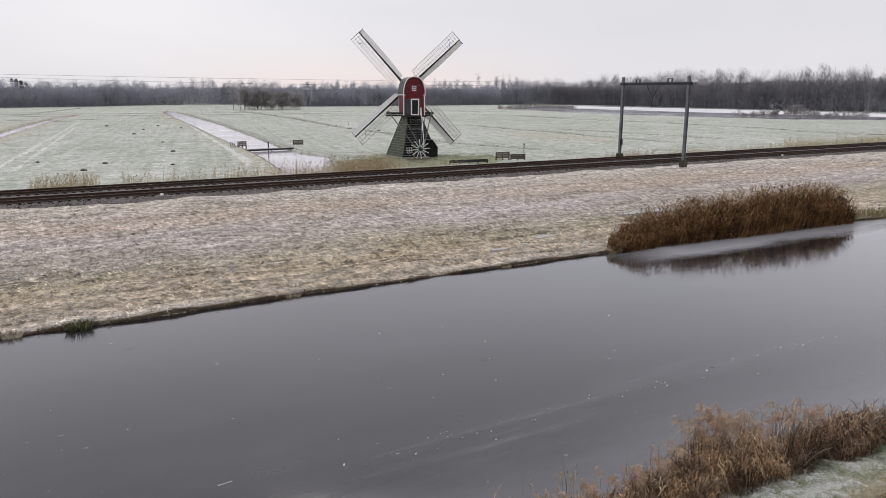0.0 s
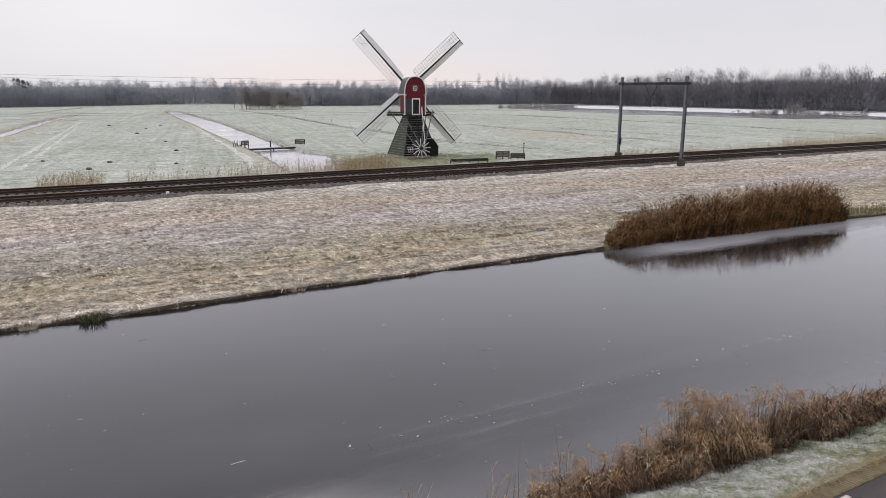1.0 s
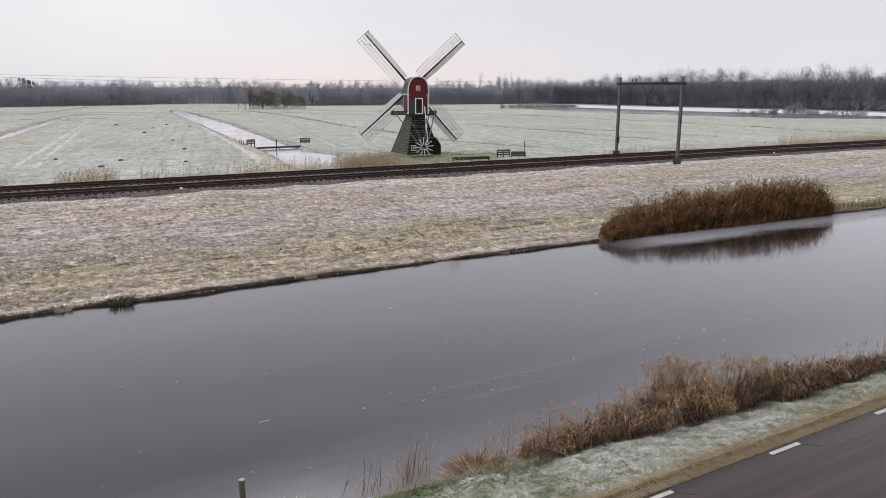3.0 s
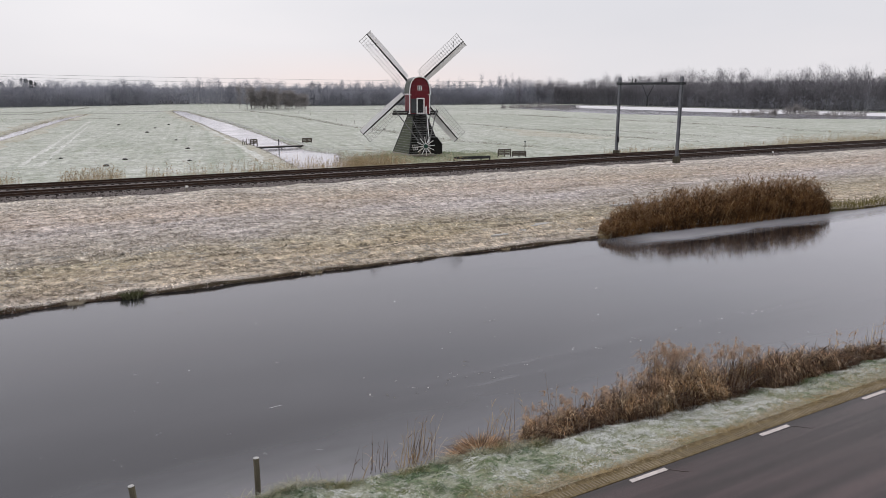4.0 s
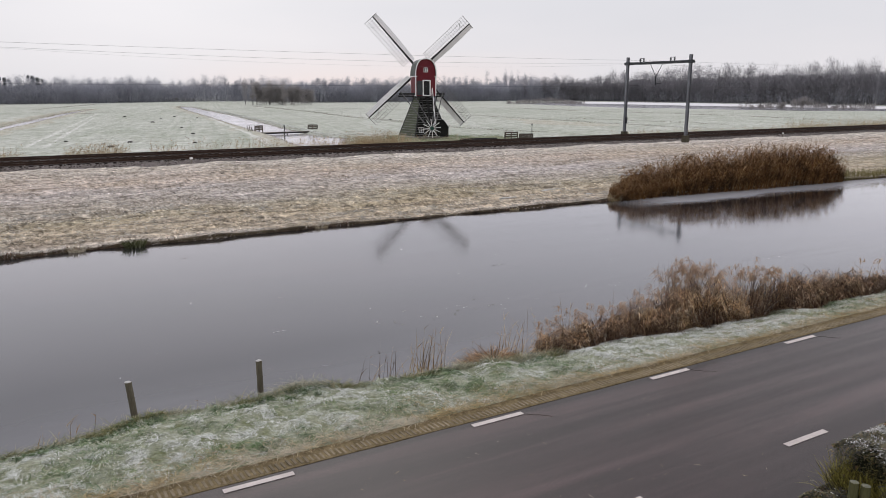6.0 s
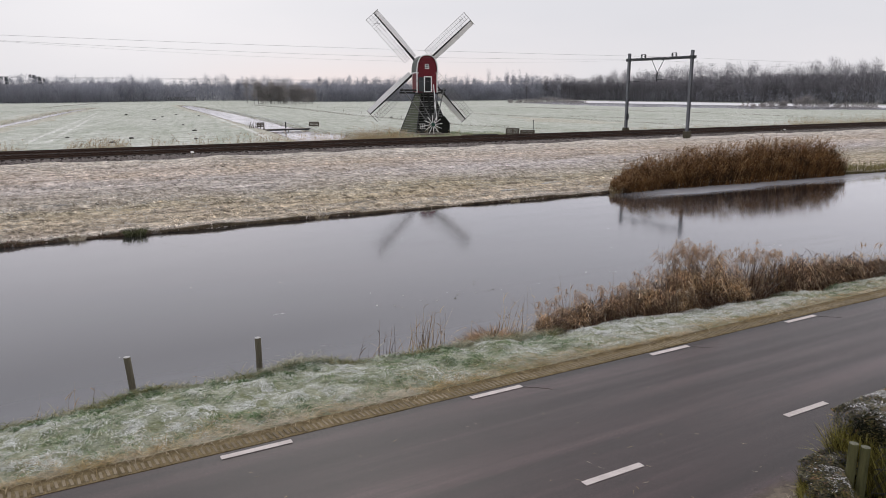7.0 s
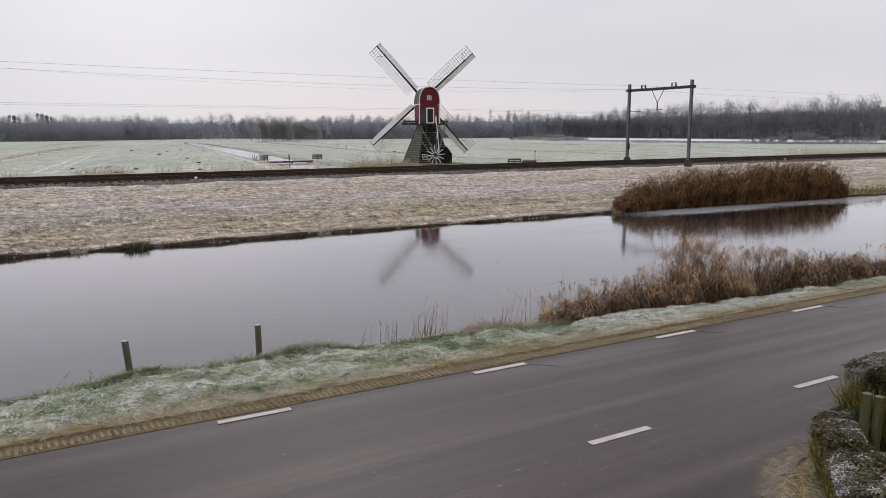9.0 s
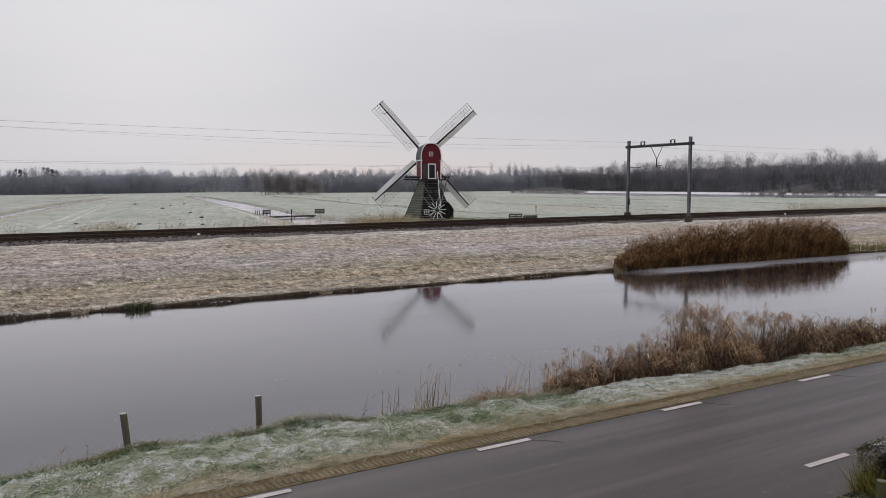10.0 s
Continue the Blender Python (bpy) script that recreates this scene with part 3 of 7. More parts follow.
# ---- plan of the land: x runs along road, canal and railway, y across them ----
WATER_Z, DITCH_Z, FIELD_Z, POLDER_Z = -0.96, -1.01, -0.80, -0.75
MILL = (39.15, 74.14)
EDGE_X = [-60, -12, -6.6, -4.5, -2.3, 0.3, 2.1, 3.8, 5.7, 9.0, 14.8, 30, 200]
EDGE_Y = [3.2, 3.1, 3.3, 3.65, 3.6, 3.2, 3.0, 2.75, 2.6, 2.3, 2.0, 1.9, 1.9]
FAR_X = [-200, -8.8, -4.7, 6.0, 23.9, 39.5, 49.4, 300]
FAR_Y = [22.3, 22.5, 22.55, 22.95, 22.6, 22.0, 21.45, 18.2]
POND = [(46.7, 282), (39, 220), (34.6, 179), (30.5, 146), (28.1, 124), (26, 106), (25.5, 98.7), (24.3, 89.7), (23, 81), (21.7, 73.5), (20.5, 66), (27, 66), (29.5, 77), (32.6, 84), (31.8, 87), (30.8, 92), (31.9, 100.5), (33.2, 111.4), (35.6, 128.7), (38.3, 150), (42.2, 180), (46.3, 223), (52.1, 281), (50.6, 296)]
LEFT_DITCH = [(-12.4, 116), (-6.4, 155), (-3.4, 172), (0.4, 195.6), (7.2, 231), (15.2, 259), (15.2, 253), (5.9, 207), (-0.3, 170.6), (-3.7, 150), (-6.4, 137), (-11.7, 102)]
MERE = [(204, 285), (279, 334), (294, 302), (302, 268), (304, 235), (305, 205), (310, 167), (313, 138), (246, 107), (232, 123), (209, 139), (203, 155), (199, 176), (190, 194), (192, 229)]
DITCH_LINES = [[(75.3, 284), (70.4, 210), (62.7, 156), (60.6, 122), (58.5, 97), (60.3, 91), (62.6, 79.4)],
               [(79.6, 226), (107, 214), (145.7, 214), (147, 175), (149, 151.5), (150.5, 132), (152, 115), (148.4, 97), (147.3, 85.5), (151, 73.4)],
               [(95.2, 149.6), (93.2, 129.7), (93.6, 110), (92.8, 93), (92.4, 82), (94.6, 76.4)], [(104, 122.7), (105.6, 110), (108.4, 93.7), (108.5, 84.4)],
               [(-11.8, 221), (14.8, 218), (40.8, 220)], [(-11.5, 210), (11.3, 209)], [(-0.7, 259), (11, 301), (24.6, 351)]]
DITCHES = [(a_, b_, 0.8) for pts in DITCH_LINES for a_, b_ in zip(pts, pts[1:])]
RUTS = [((-5.1, 29.6), (-1.8, 30.0), 0.22), ((-2.0, 28.7), (0.5, 28.3), 0.2), ((-0.5, 28.7), (2.7, 29.2), 0.2), ((-5.9, 31.6), (3.1, 33.5), 0.15), ((9.7, 26.8), (13.2, 26.7), 0.2), ((16.6, 30.2), (20.9, 30.4), 0.22), ((17.4, 29.3), (20.0, 29.6), 0.2), ((19.2, 27.6), (24.2, 28.4), 0.2), ((20.8, 26.5), (26.7, 29.0), 0.18), ((21.4, 30.7), (27.4, 32.1), 0.15), ((-7.0, 35.8), (6.9, 38.5), 0.15), ((26.0, 35.8), (43.4, 40.3), 0.18), ((4.5, 25.8), (8.6, 25.7), 0.15), ((32.7, 29.3), (43.5, 31.7), 0.2)]
_r = np.random.default_rng(17)
for _ in range(60):
    x_, y_, l_ = _r.uniform(-11, 44), _r.uniform(25, 45), _r.uniform(0.5, 2.6)
    RUTS.append(((x_, y_), (x_ + l_, y_ + l_ * _r.normal(0.05, 0.06)), _r.uniform(0.08, 0.2)))
PALE_LINES = [((12, 201), (-5.6, 82), 0.5), ((9.1, 174), (-3.6, 82), 0.5), ((36, 189), (27.6, 132), 0.8), ((27.6, 132), (23, 97.7), 0.9), ((23, 97.7), (20.7, 82), 0.9), ((20.7, 82), (18.5, 73.4), 0.8), ((18.5, 73.4), (15, 68), 0.7)]
BROWN = [(88, 126.7), (91, 107), (89.5, 91), (81.6, 89.7), (79.2, 104.4)]


def seg_dist(x, y, a, b):
    ex, ey = b[0] - a[0], b[1] - a[1]
    t = np.clip(((x - a[0]) * ex + (y - a[1]) * ey) / (ex * ex + ey * ey), 0, 1)
    return np.hypot(x - a[0] - t * ex, y - a[1] - t * ey)


def near_edge(x):
    return np.interp(x, EDGE_X, EDGE_Y) + 0.10 * lattice_noise(x, x * 0, 0.9, 3) + 0.06 * lattice_noise(x, x * 0, 0.35, 4)


def far_edge(x):
    return np.interp(x, FAR_X, FAR_Y) + 0.14 * lattice_noise(x, x * 0, 3.5, 5) + 0.05 * lattice_noise(x, x * 0, 1.1, 6)


def road_right(x):
    return np.interp(x, [-60, -1.2, -0.2, 0.5, 1.0, 1.6, 2.4, 4, 60, 300], [-8.5, -8.2, -6.4, -5.2, -4.75, -4.5, -4.38, -4.3, -4.3, -4.3]) + 0.05 * lattice_noise(x, x * 0, 0.5, 31)


def ground_z(x, y):
    x, y = np.asarray(x, float), np.asarray(y, float)
    ne, fe = near_edge(x), far_edge(x)
    # garden and road bed
    z = np.where(y < road_right(x) - 0.03, 0.015 + 0.03 * lattice_noise(x, y, 0.8, 7), -0.07)
    z = np.where(y > 0.14, -0.035, z)
    # verge falls to the canal
    k = np.clip((y - 0.55) / np.maximum(ne - 0.55, 0.3), 0, 1)
    verge = 0.01 - 0.36 * k ** 1.6 + (0.075 * lattice_noise(x, y, 0.55, 8) + 0.055 * lattice_noise(x, y, 0.24, 9)) * smooth01((y - 0.5) / 0.4)
    z = np.where(y > 0.53, verge, z)
    z = np.where(y > ne, np.maximum(-0.35 - (y - ne) * 1.15, -2.0), z)
    # far bank and rough field
    field = FIELD_Z + 0.05 * lattice_noise(x, y, 4, 11) + 0.06 * lattice_noise(x * 0.6, y, 1.3, 12) + 0.06 * lattice_noise(x * 0.5, y, 0.6, 13) + 0.64 * smooth01((y - 21) / 30) + 0.06 * smooth01((y - 26) / 14)
    on = (y > 23.5) & (y < 47) & (x > -14) & (x < 48)
    if on.any():
        xs, ys, rut = x[on], y[on], np.zeros(int(on.sum()))
        wob = 0.25 + 0.25 * lattice_noise(xs, ys, 0.8, 16)
        for a, b, w in RUTS:
            rut = np.maximum(rut, smooth01((w + wob - seg_dist(xs, ys, a, b)) / 0.3))
        field = np.array(field)
        field[on] -= 0.13 * rut
    bank = np.clip(WATER_Z + (y - fe) * 3.0, -2.0, 9)
    z = np.where(y > 12, np.maximum(np.minimum(bank, field), -2.0), z)
    # railway shelf, then the polder
    pol = POLDER_Z + 0.04 * lattice_noise(x, y, 7, 14) + 0.02 * lattice_noise(x, y, 1.7, 15)
    z = np.where(y > 47, field + (pol - field) * smooth01((y - 57.5) / 3.5), z)
    deep = y > 58.5
    d = np.minimum(np.minimum(poly_dist(x, y, POND), poly_dist(x, y, LEFT_DITCH)), poly_dist(x, y, MERE))
    cut = smooth01((0.35 - d) / 0.9)
    for a, b, w in DITCHES:
        cut = np.maximum(cut, 0.55 * smooth01((w * 0.5 + 0.5 - seg_dist(x, y, a, b)) / 0.7))
    z = np.where(deep, z * (1 - cut) + (POLDER_Z - 0.75) * cut, z)
    mound = smooth01(1.3 - np.hypot(x - MILL[0], y - MILL[1]) / 6.5)
    z = np.where(deep & (d > 0), z + 0.36 * mound, z)
    return z


def steps(*spans):
    out = []
    for a, b, s in spans:
        out += list(np.arange(a, b - 1e-6, s))
    return np.array(out + [spans[-1][1]])


gx = steps((-3000, -600, 400), (-600, -100, 60), (-100, -14, 4), (-14, 26, 0.28), (26, 62, 0.5), (62, 112, 0.9), (112, 360, 4), (360, 800, 40), (800, 4000, 400))
gy = steps((-600, -60, 90), (-60, -12, 6), (-12, -4.6, 0.5), (-4.6, 0.1, 0.4), (0.1, 5.0, 0.12), (5, 21, 1.0), (21, 24.5, 0.11), (24.5, 34, 0.24), (34, 48, 0.5), (48, 62, 0.6), (62, 102, 0.6), (102, 320, 1.8), (320, 420, 8), (420, 1000, 60), (1000, 4800, 400))
GX, GY = np.meshgrid(gx, gy)
GZ = ground_z(GX, GY)
nx, ny = len(gx), len(gy)
idx = np.arange(nx * ny).reshape(ny, nx)
a, b, c, d = idx[:-1, :-1].ravel(), idx[:-1, 1:].ravel(), idx[1:, 1:].ravel(), idx[1:, :-1].ravel()
g_tris = np.stack([np.stack([a, b, c], 1), np.stack([a, c, d], 1)], 1).reshape(-1, 3)
g_verts = np.stack([GX.ravel(), GY.ravel(), GZ.ravel()], 1)
cen = g_verts[g_tris].mean(1)
cx, cy, cz = cen.T
zone = np.full(len(cen), 3)
zone[cy < 58.8 + 0.8 * lattice_noise(cx[:], cx * 0, 3, 21)] = 2
fe_c, ne_c = far_edge(cx), near_edge(cx)
zone[(cy > 12) & (cy < fe_c + 0.02)] = 4
zone[(cy < fe_c - 0.25)] = 1
zone[cy < ne_c + 0.45] = 4
zone[cy < ne_c + 0.12] = 0
zone[cy < -4.2] = 5
wd = np.minimum(poly_dist(cx, cy, POND), poly_dist(cx, cy, LEFT_DITCH))
zone[(cy > 58) & (wd < 2.6 + 1.5 * lattice_noise(cx, cy, 6, 22)) & (cx < np.interp(cy, [66, 98, 146, 220, 300], [27, 28.5, 33.5, 43, 52]))] = 6
zone[(cy > 58) & (poly_dist(cx, cy, BROWN) < 2 * lattice_noise(cx, cy, 5, 23))] = 6
for a_, b_, w_ in PALE_LINES:
    zone[(seg_dist(cx, cy, a_, b_) < w_ * (0.5 + 0.35 * lattice_noise(cx, cy, 3.0, 27)))] = 8
zone[(cy > 59) & (np.hypot((cx - MILL[0] - 1) / 1.9, cy - MILL[1] + 3.5) < 6.0 + 1.6 * lattice_noise(cx, cy, 3, 28))] = 9
zone[(cy > 58) & (wd < -0.3)] = 4
for a_, b_, w_ in DITCHES:
    zone[(cy > 58) & (seg_dist(cx, cy, a_, b_) < w_ * 0.55)] = 4
# dark turf along the ruts also paints the shade between tufts
for a_, b_, w_ in RUTS:
    zone[(cy < 33) & (cx < 25) & (seg_dist(cx, cy, a_, b_) < w_ * (0.6 + 0.9 * lattice_noise(cx, cy, 0.7, 24)))] = 7
ground = mesh_np("ground", g_verts, g_tris, [M_VERGE, M_MUD, M_FIELD, M_POLDER, M_BANK, M_GARDEN, M_DRYPOLDER, M_RUT, M_PALETRACK, M_YARD], zone, True)
tagged(ground, "flat frosted Dutch polder land with grassy banks", "ground", kind="structure")


# peat face of the far bank, undercut below its grassy lip
fx_ = steps((-40, -14, 1.0), (-14, 60, 0.16), (60, 200, 2.0))
fy_ = far_edge(fx_)
lip = ground_z(fx_, fy_ + 0.13)
jag = 0.035 * lattice_noise(fx_, fx_ * 0, 0.45, 25) + 0.02 * lattice_noise(fx_, fx_ * 0, 0.19, 26)
bank_rows = [list(zip(fx_, fy_ + o + jag * g, zz)) for o, g, zz in ((0.03, 0.5, lip * 0 + WATER_Z - 0.08), (-0.01, 1.0, lip * 0 + WATER_Z + 0.03), (-0.02, 1.6, lip - 0.055), (0.05, 1.0, lip - 0.03))]
ob = part("canal_bank", loft(bmesh.new(), bank_rows, closed=False), M_BANK)
tagged(ob, "dark undercut peat edge of the far canal bank", "bank", kind="structure")


def sheet(name, outline, z, mat, label, category):
    bm = bmesh.new()
    bm.faces.new([bm.verts.new((x, y, z)) for x, y in outline])
    return tagged(part(name, bm, mat), label, category, kind="structure")


sheet("water", [(-400, 1.0), (400, 1.0), (400, 26), (-400, 26)], WATER_Z, M_ICE, "canal with thin dark ice and faint white streaks", "canal")
sheet("water", [(45.5, 282), (38, 220), (33.5, 179), (29.3, 146), (27, 124), (25, 106), (24.4, 98.7), (23.2, 89.7), (22, 81), (20.5, 73.5), (19.3, 65), (28.3, 65), (31, 77), (34, 84), (33, 87), (32, 92), (33, 100.5), (34.4, 111.4), (36.8, 128.7), (39.5, 150), (43.4, 180), (47.6, 223), (53.2, 281), (51, 298)], DITCH_Z, M_DITCHICE, "pale frozen drainage ditch beside the mill", "ditch")
sheet("water", [(-13.4, 116), (-7.6, 155), (-4.6, 172), (-0.8, 195.6), (6.2, 231), (15, 260), (16.2, 253), (7.2, 207), (0.9, 170.6), (-2.5, 150), (-5.3, 137), (-10.5, 102)], DITCH_Z, M_DITCHICE, "narrow frozen ditch across the pasture", "ditch")
sheet("water", [(203, 287), (280, 336), (296, 302), (304, 268), (306, 235), (307, 205), (312, 167), (315, 137), (246, 105), (231, 122), (208, 137), (201, 154), (197, 176), (188, 194), (190, 230)], POLDER_Z - 0.07, M_DITCHICE, "shallow frozen mere before the wood", "mere")
sheet("water", [(277, 322), (286, 295), (296, 264), (301, 232), (303, 203), (306, 165), (309, 136), (274, 120), (261, 144), (255, 170), (247, 190), (242, 214), (240, 246), (235, 273)], POLDER_Z - 0.055, M_SNOWICE, "snow-white ice on the far mere", "ice")

# ---- road ----
rx = steps((-60, -10, 2), (-10, 20, 0.25), (20, 60, 2), (60, 300, 20))


def road_left(x):
    return 0.14 + 0.02 * lattice_noise(x, x * 0, 0.7, 32)


rows = []
for i, s in enumerate(np.linspace(0, 1, 9)):
    yy = road_right(rx) * (1 - s) + road_left(rx) * s
    rows.append([(x, y, 0.0 if 0 < i < 8 else -0.004) for x, y in zip(rx, yy)])
rows = [[(x, y, -0.06) for x, y, _ in rows[0]]] + rows + [[(x, y, -0.06) for x, y, _ in rows[-1]]]
road = part("road", loft(bmesh.new(), rows, closed=False), M_ASPHALT)
bmd = bmesh.new()
bmd.from_mesh(road.data)
bmesh.ops.recalc_face_normals(bmd, faces=bmd.faces)
bmd.to_mesh(road.data)
bmd.free()
tagged(road, "narrow dark asphalt country road with worn lanes", "road", kind="structure")

rng = np.random.default_rng(5)


def dash(x0, y0, length=1.0):
    bm = boxm((length, 0.105, 0.006), (x0 + length / 2, y0, 0.004))
    return tagged(part("road_marking", bm, M_LINE), "short worn white dash painted on the asphalt", "road marking", "road dashes", "")


for i in range(-4, 12):
    dash(4.02 * i + 0.0, 0.0 + 0.007 * i)
for i in range(-3, 9):
    dash(4.02 * i - 0.16, -2.97)
# fine cracks beside the dashes
bm = bmesh.new()
for i in range(0, 6):
    x0, pts = 4.02 * i + 1.02, []
    for k in range(7):
        pts.append((x0 + 0.06 * k + 0.02 * math.sin(3 * k + i), -0.04 - 0.055 * k + 0.02 * math.sin(5 * k + 2 * i)))
    for (xa, ya), (xb, yb) in zip(pts, pts[1:]):
        beam(bm, (xa, ya, 0.0005), (xb, yb, 0.0005), 0.0065, 0.003)
tagged(part("road_crack", bm, M_MUD), "thin dark cracks in the asphalt beside the markings", "crack", kind="stuff")

# ---- railway ----
TRACKS = (50.52, 54.96)
bx = steps((-120, -20, 5), (-20, 110, 0.5), (110, 400, 10))
prof = [(48.17, -0.36), (48.57, -0.15), (49.07, 0.07), (49.57, 0.12), (50.02, 0.11), (50.52, 0.105), (51.02, 0.11), (51.47, 0.12), (52.74, 0.04), (54.01, 0.12), (54.46, 0.11), (54.96, 0.105), (55.46, 0.11), (55.91, 0.12), (56.46, 0.04), (57.26, -0.26), (57.86, -0.51)]
rows = []
for k, (py, pz) in enumerate(prof):
    rows.append([(x, py + 0.10 * n1, pz + 0.03 * n2) for x, n1, n2 in zip(bx, lattice_noise(bx, bx * 0 + 3 * k, 0.7, 41), lattice_noise(bx, bx * 0 + 2 * k, 0.5, 42))])
bed = part("ballast_bed", loft(bmesh.new(), rows, closed=False), M_BALLAST)
bed.data.materials.append(M_BALLASTDK)
for f in bed.data.polygons:
    if min(abs(f.center.y - ty) for ty in TRACKS) < 0.85:
        f.material_index = 1
tagged(bed, "grey-brown crushed stone bed under the tracks", "ballast", kind="structure")

rng = np.random.default_rng(8)
stones = Soup()
n = 6500
sx, sy = rng.uniform(-12, 108, n), rng.choice([48.57, 48.92, 52.74, 49.12], n) + rng.normal(0, 0.35, n)
sz = np.interp(sy, [p_[0] for p_ in prof], [p_[1] for p_ in prof])
oct_v = np.array([(1, 0, 0), (-1, 0, 0), (0, 1, 0), (0, -1, 0), (0, 0, 1), (0, 0, -1)], float)
oct_t = np.array([(0, 2, 4), (2, 1, 4), (1, 3, 4), (3, 0, 4), (2, 0, 5), (1, 2, 5), (3, 1, 5), (0, 3, 5)])
sv = oct_v[None] * rng.uniform(0.03, 0.085, (n, 6, 1)) + np.stack([sx, sy, sz + 0.02], 1)[:, None]
stones.add(sv.reshape(-1, 3), (np.arange(n)[:, None, None] * 6 + oct_t[None]).reshape(-1, 3))
M_STONE = blade_mat("ballast_pebble", [(0.0, (0.06, 0.05, 0.045)), (0.6, (0.14, 0.12, 0.11)), (1.0, (0.34, 0.31, 0.30))], 0, 0.9, 0)
tagged(stones.make("ballast_stones", [M_STONE]), "loose angular stones along the track bed", "ballast", kind="stuff")

RAILPROF = [(-0.075, 0), (0.075, 0), (0.075, 0.02), (0.015, 0.04), (0.015, 0.12), (0.036, 0.13), (0.036, 0.165), (-0.036, 0.165), (-0.036, 0.13), (-0.015, 0.12), (-0.015, 0.04), (-0.075, 0.02)]
bm = boxm((0.24, 2.5, 0.14))
sleeper_mesh = bpy.data.meshes.new("sleeper")
bm.to_mesh(sleeper_mesh)
bm.free()
sleeper_mesh.materials.append(M_SLEEPER)
for ty in TRACKS:
    track = holder("railway_track", pose(0, ty, 0.12), "rusty steel railway track on dark sleepers", "railway track", "railway tracks")
    for s in (-0.7525, 0.7525):
        part("rail", loft(bmesh.new(), [[(x, s + py, 0.05 + pz) for py, pz in RAILPROF] for x in (-150, 0, 60, 120, 420)], caps=True), M_RAIL, track)
    for i in range(225):
        ob = new("sleeper", sleeper_mesh)
        ob.parent = track
        ob.location = (-18 + 0.6 * i, 0, 0)


def i_post(bm, at, h, w=0.26, d=0.26, t=0.03):
    x, y, z = at
    box(bm, (t, d, h), (x - w / 2, y, z + h / 2))
    box(bm, (t, d, h), (x + w / 2, y, z + h / 2))
    box(bm, (w, t, h), (x, y, z + h / 2))
    return bm


# overhead-line portal
M_FOOT = simple("mossy_stained_concrete", (0.035, 0.032, 0.022), (0.105, 0.092, 0.066), 2, 20, 0.95)
GX0, NEARY, FARY, BEAMZ = 57.17, 47.3, 56.73, 8.44
portal = holder("catenary_portal", pose(GX0, 0, 0), "grey steel overhead-line portal straddling two railway tracks", "catenary portal")
for y in (NEARY, FARY):
    part("post", i_post(bmesh.new(), (0, y, -0.1), 9.28), M_STEEL, portal)
    bm = boxm((0.62, 0.62, 1.0), (0, y, 0.1), None, 0.05)
    part("foundation", bm, M_FOOT, portal, "mossy concrete footing")
    bm = boxm((0.32, 0.5, 0.36), (0, y, BEAMZ), None, 0.03)
    part("clamp", bm, M_STEELDK, portal)
bm = bmesh.new()
for dz in (-0.13, 0.13):
    box(bm, (0.16, FARY - NEARY + 1.0, 0.05), (0, (NEARY + FARY) / 2, BEAMZ + dz))
for dx in (-0.07, 0.07):
    for k in range(24):
        y0 = NEARY - 0.4 + k * (FARY - NEARY + 0.8) / 24
        y1 = y0 + (FARY - NEARY + 0.8) / 24
        beam(bm, (dx, y0, BEAMZ + (-0.12 if k % 2 else 0.12)), (dx, y1, BEAMZ + (0.12 if k % 2 else -0.12)), 0.04, 0.04)
    box(bm, (0.03, FARY - NEARY + 1.0, 0.18), (dx, (NEARY + FARY) / 2, BEAMZ))
part("crossbeam", bm, M_STEELDK, portal)


def along(fr):
    return FARY - (FARY - NEARY) * fr


for fr in (0.24, 0.73):
    for s in (-0.28, 0.28):
        bm = bmesh.new()
        y = along(fr) + s
        for k in range(4):
            rod(bm, (0, y, BEAMZ + 0.2 + 0.07 * k), (0, y, BEAMZ + 0.24 + 0.07 * k), 0.14, 0.10, 10)
        rod(bm, (0, y, BEAMZ + 0.14), (0, y, BEAMZ + 0.52), 0.05, 0.05, 8)
        part("insulator", bm, M_STEELDK, portal)
    part("feeder_clamp", boxm((0.1, 0.7, 0.06), (0, along(fr), BEAMZ + 0.53)), M_STEELDK, portal)
bm = bmesh.new()
low = (0, along(0.48), BEAMZ - 1.55)
rod(bm, (0, along(0.385), BEAMZ - 0.15), low, 0.035)
rod(bm, (0, along(0.575), BEAMZ - 0.15), low, 0.035)
part("hanger", bm, M_STEELDK, portal)
bm = rod(bmesh.new(), low, (0, along(0.48), BEAMZ - 2.5), 0.07)
box(bm, (0.05, 0.8, 0.05), (0, along(0.53), BEAMZ - 2.3))
part("drop_post", bm, M_STEELDK, portal)
part("registration_arm", rod(bmesh.new(), (0, FARY, BEAMZ - 2.42), (0, FARY - 1.9, BEAMZ - 2.46), 0.03), M_STEELDK, portal)
part("wire_tensioner", boxm((0.16, 0.2, 0.7), (0.02, FARY - 0.2, 1.9)), M_STEELDK, portal)


def wire(y, z, sag, r, x0=-150, x1=400, span=66.0):
    bm = bmesh.new()
    xs = np.linspace(x0, x1, 120)
    ring = [(math.cos(t), math.sin(t)) for t in np.linspace(0, 2 * np.pi, 5)[:-1]]
    rows = []
    for x in xs:
        u = ((x - GX0) / span) % 1.0
        zz = z - sag * 4 * u * (1 - u)
        rows.append([(x, y + r * c_, zz + r * s_) for c_, s_ in ring])
    return loft(bm, rows, caps=True)


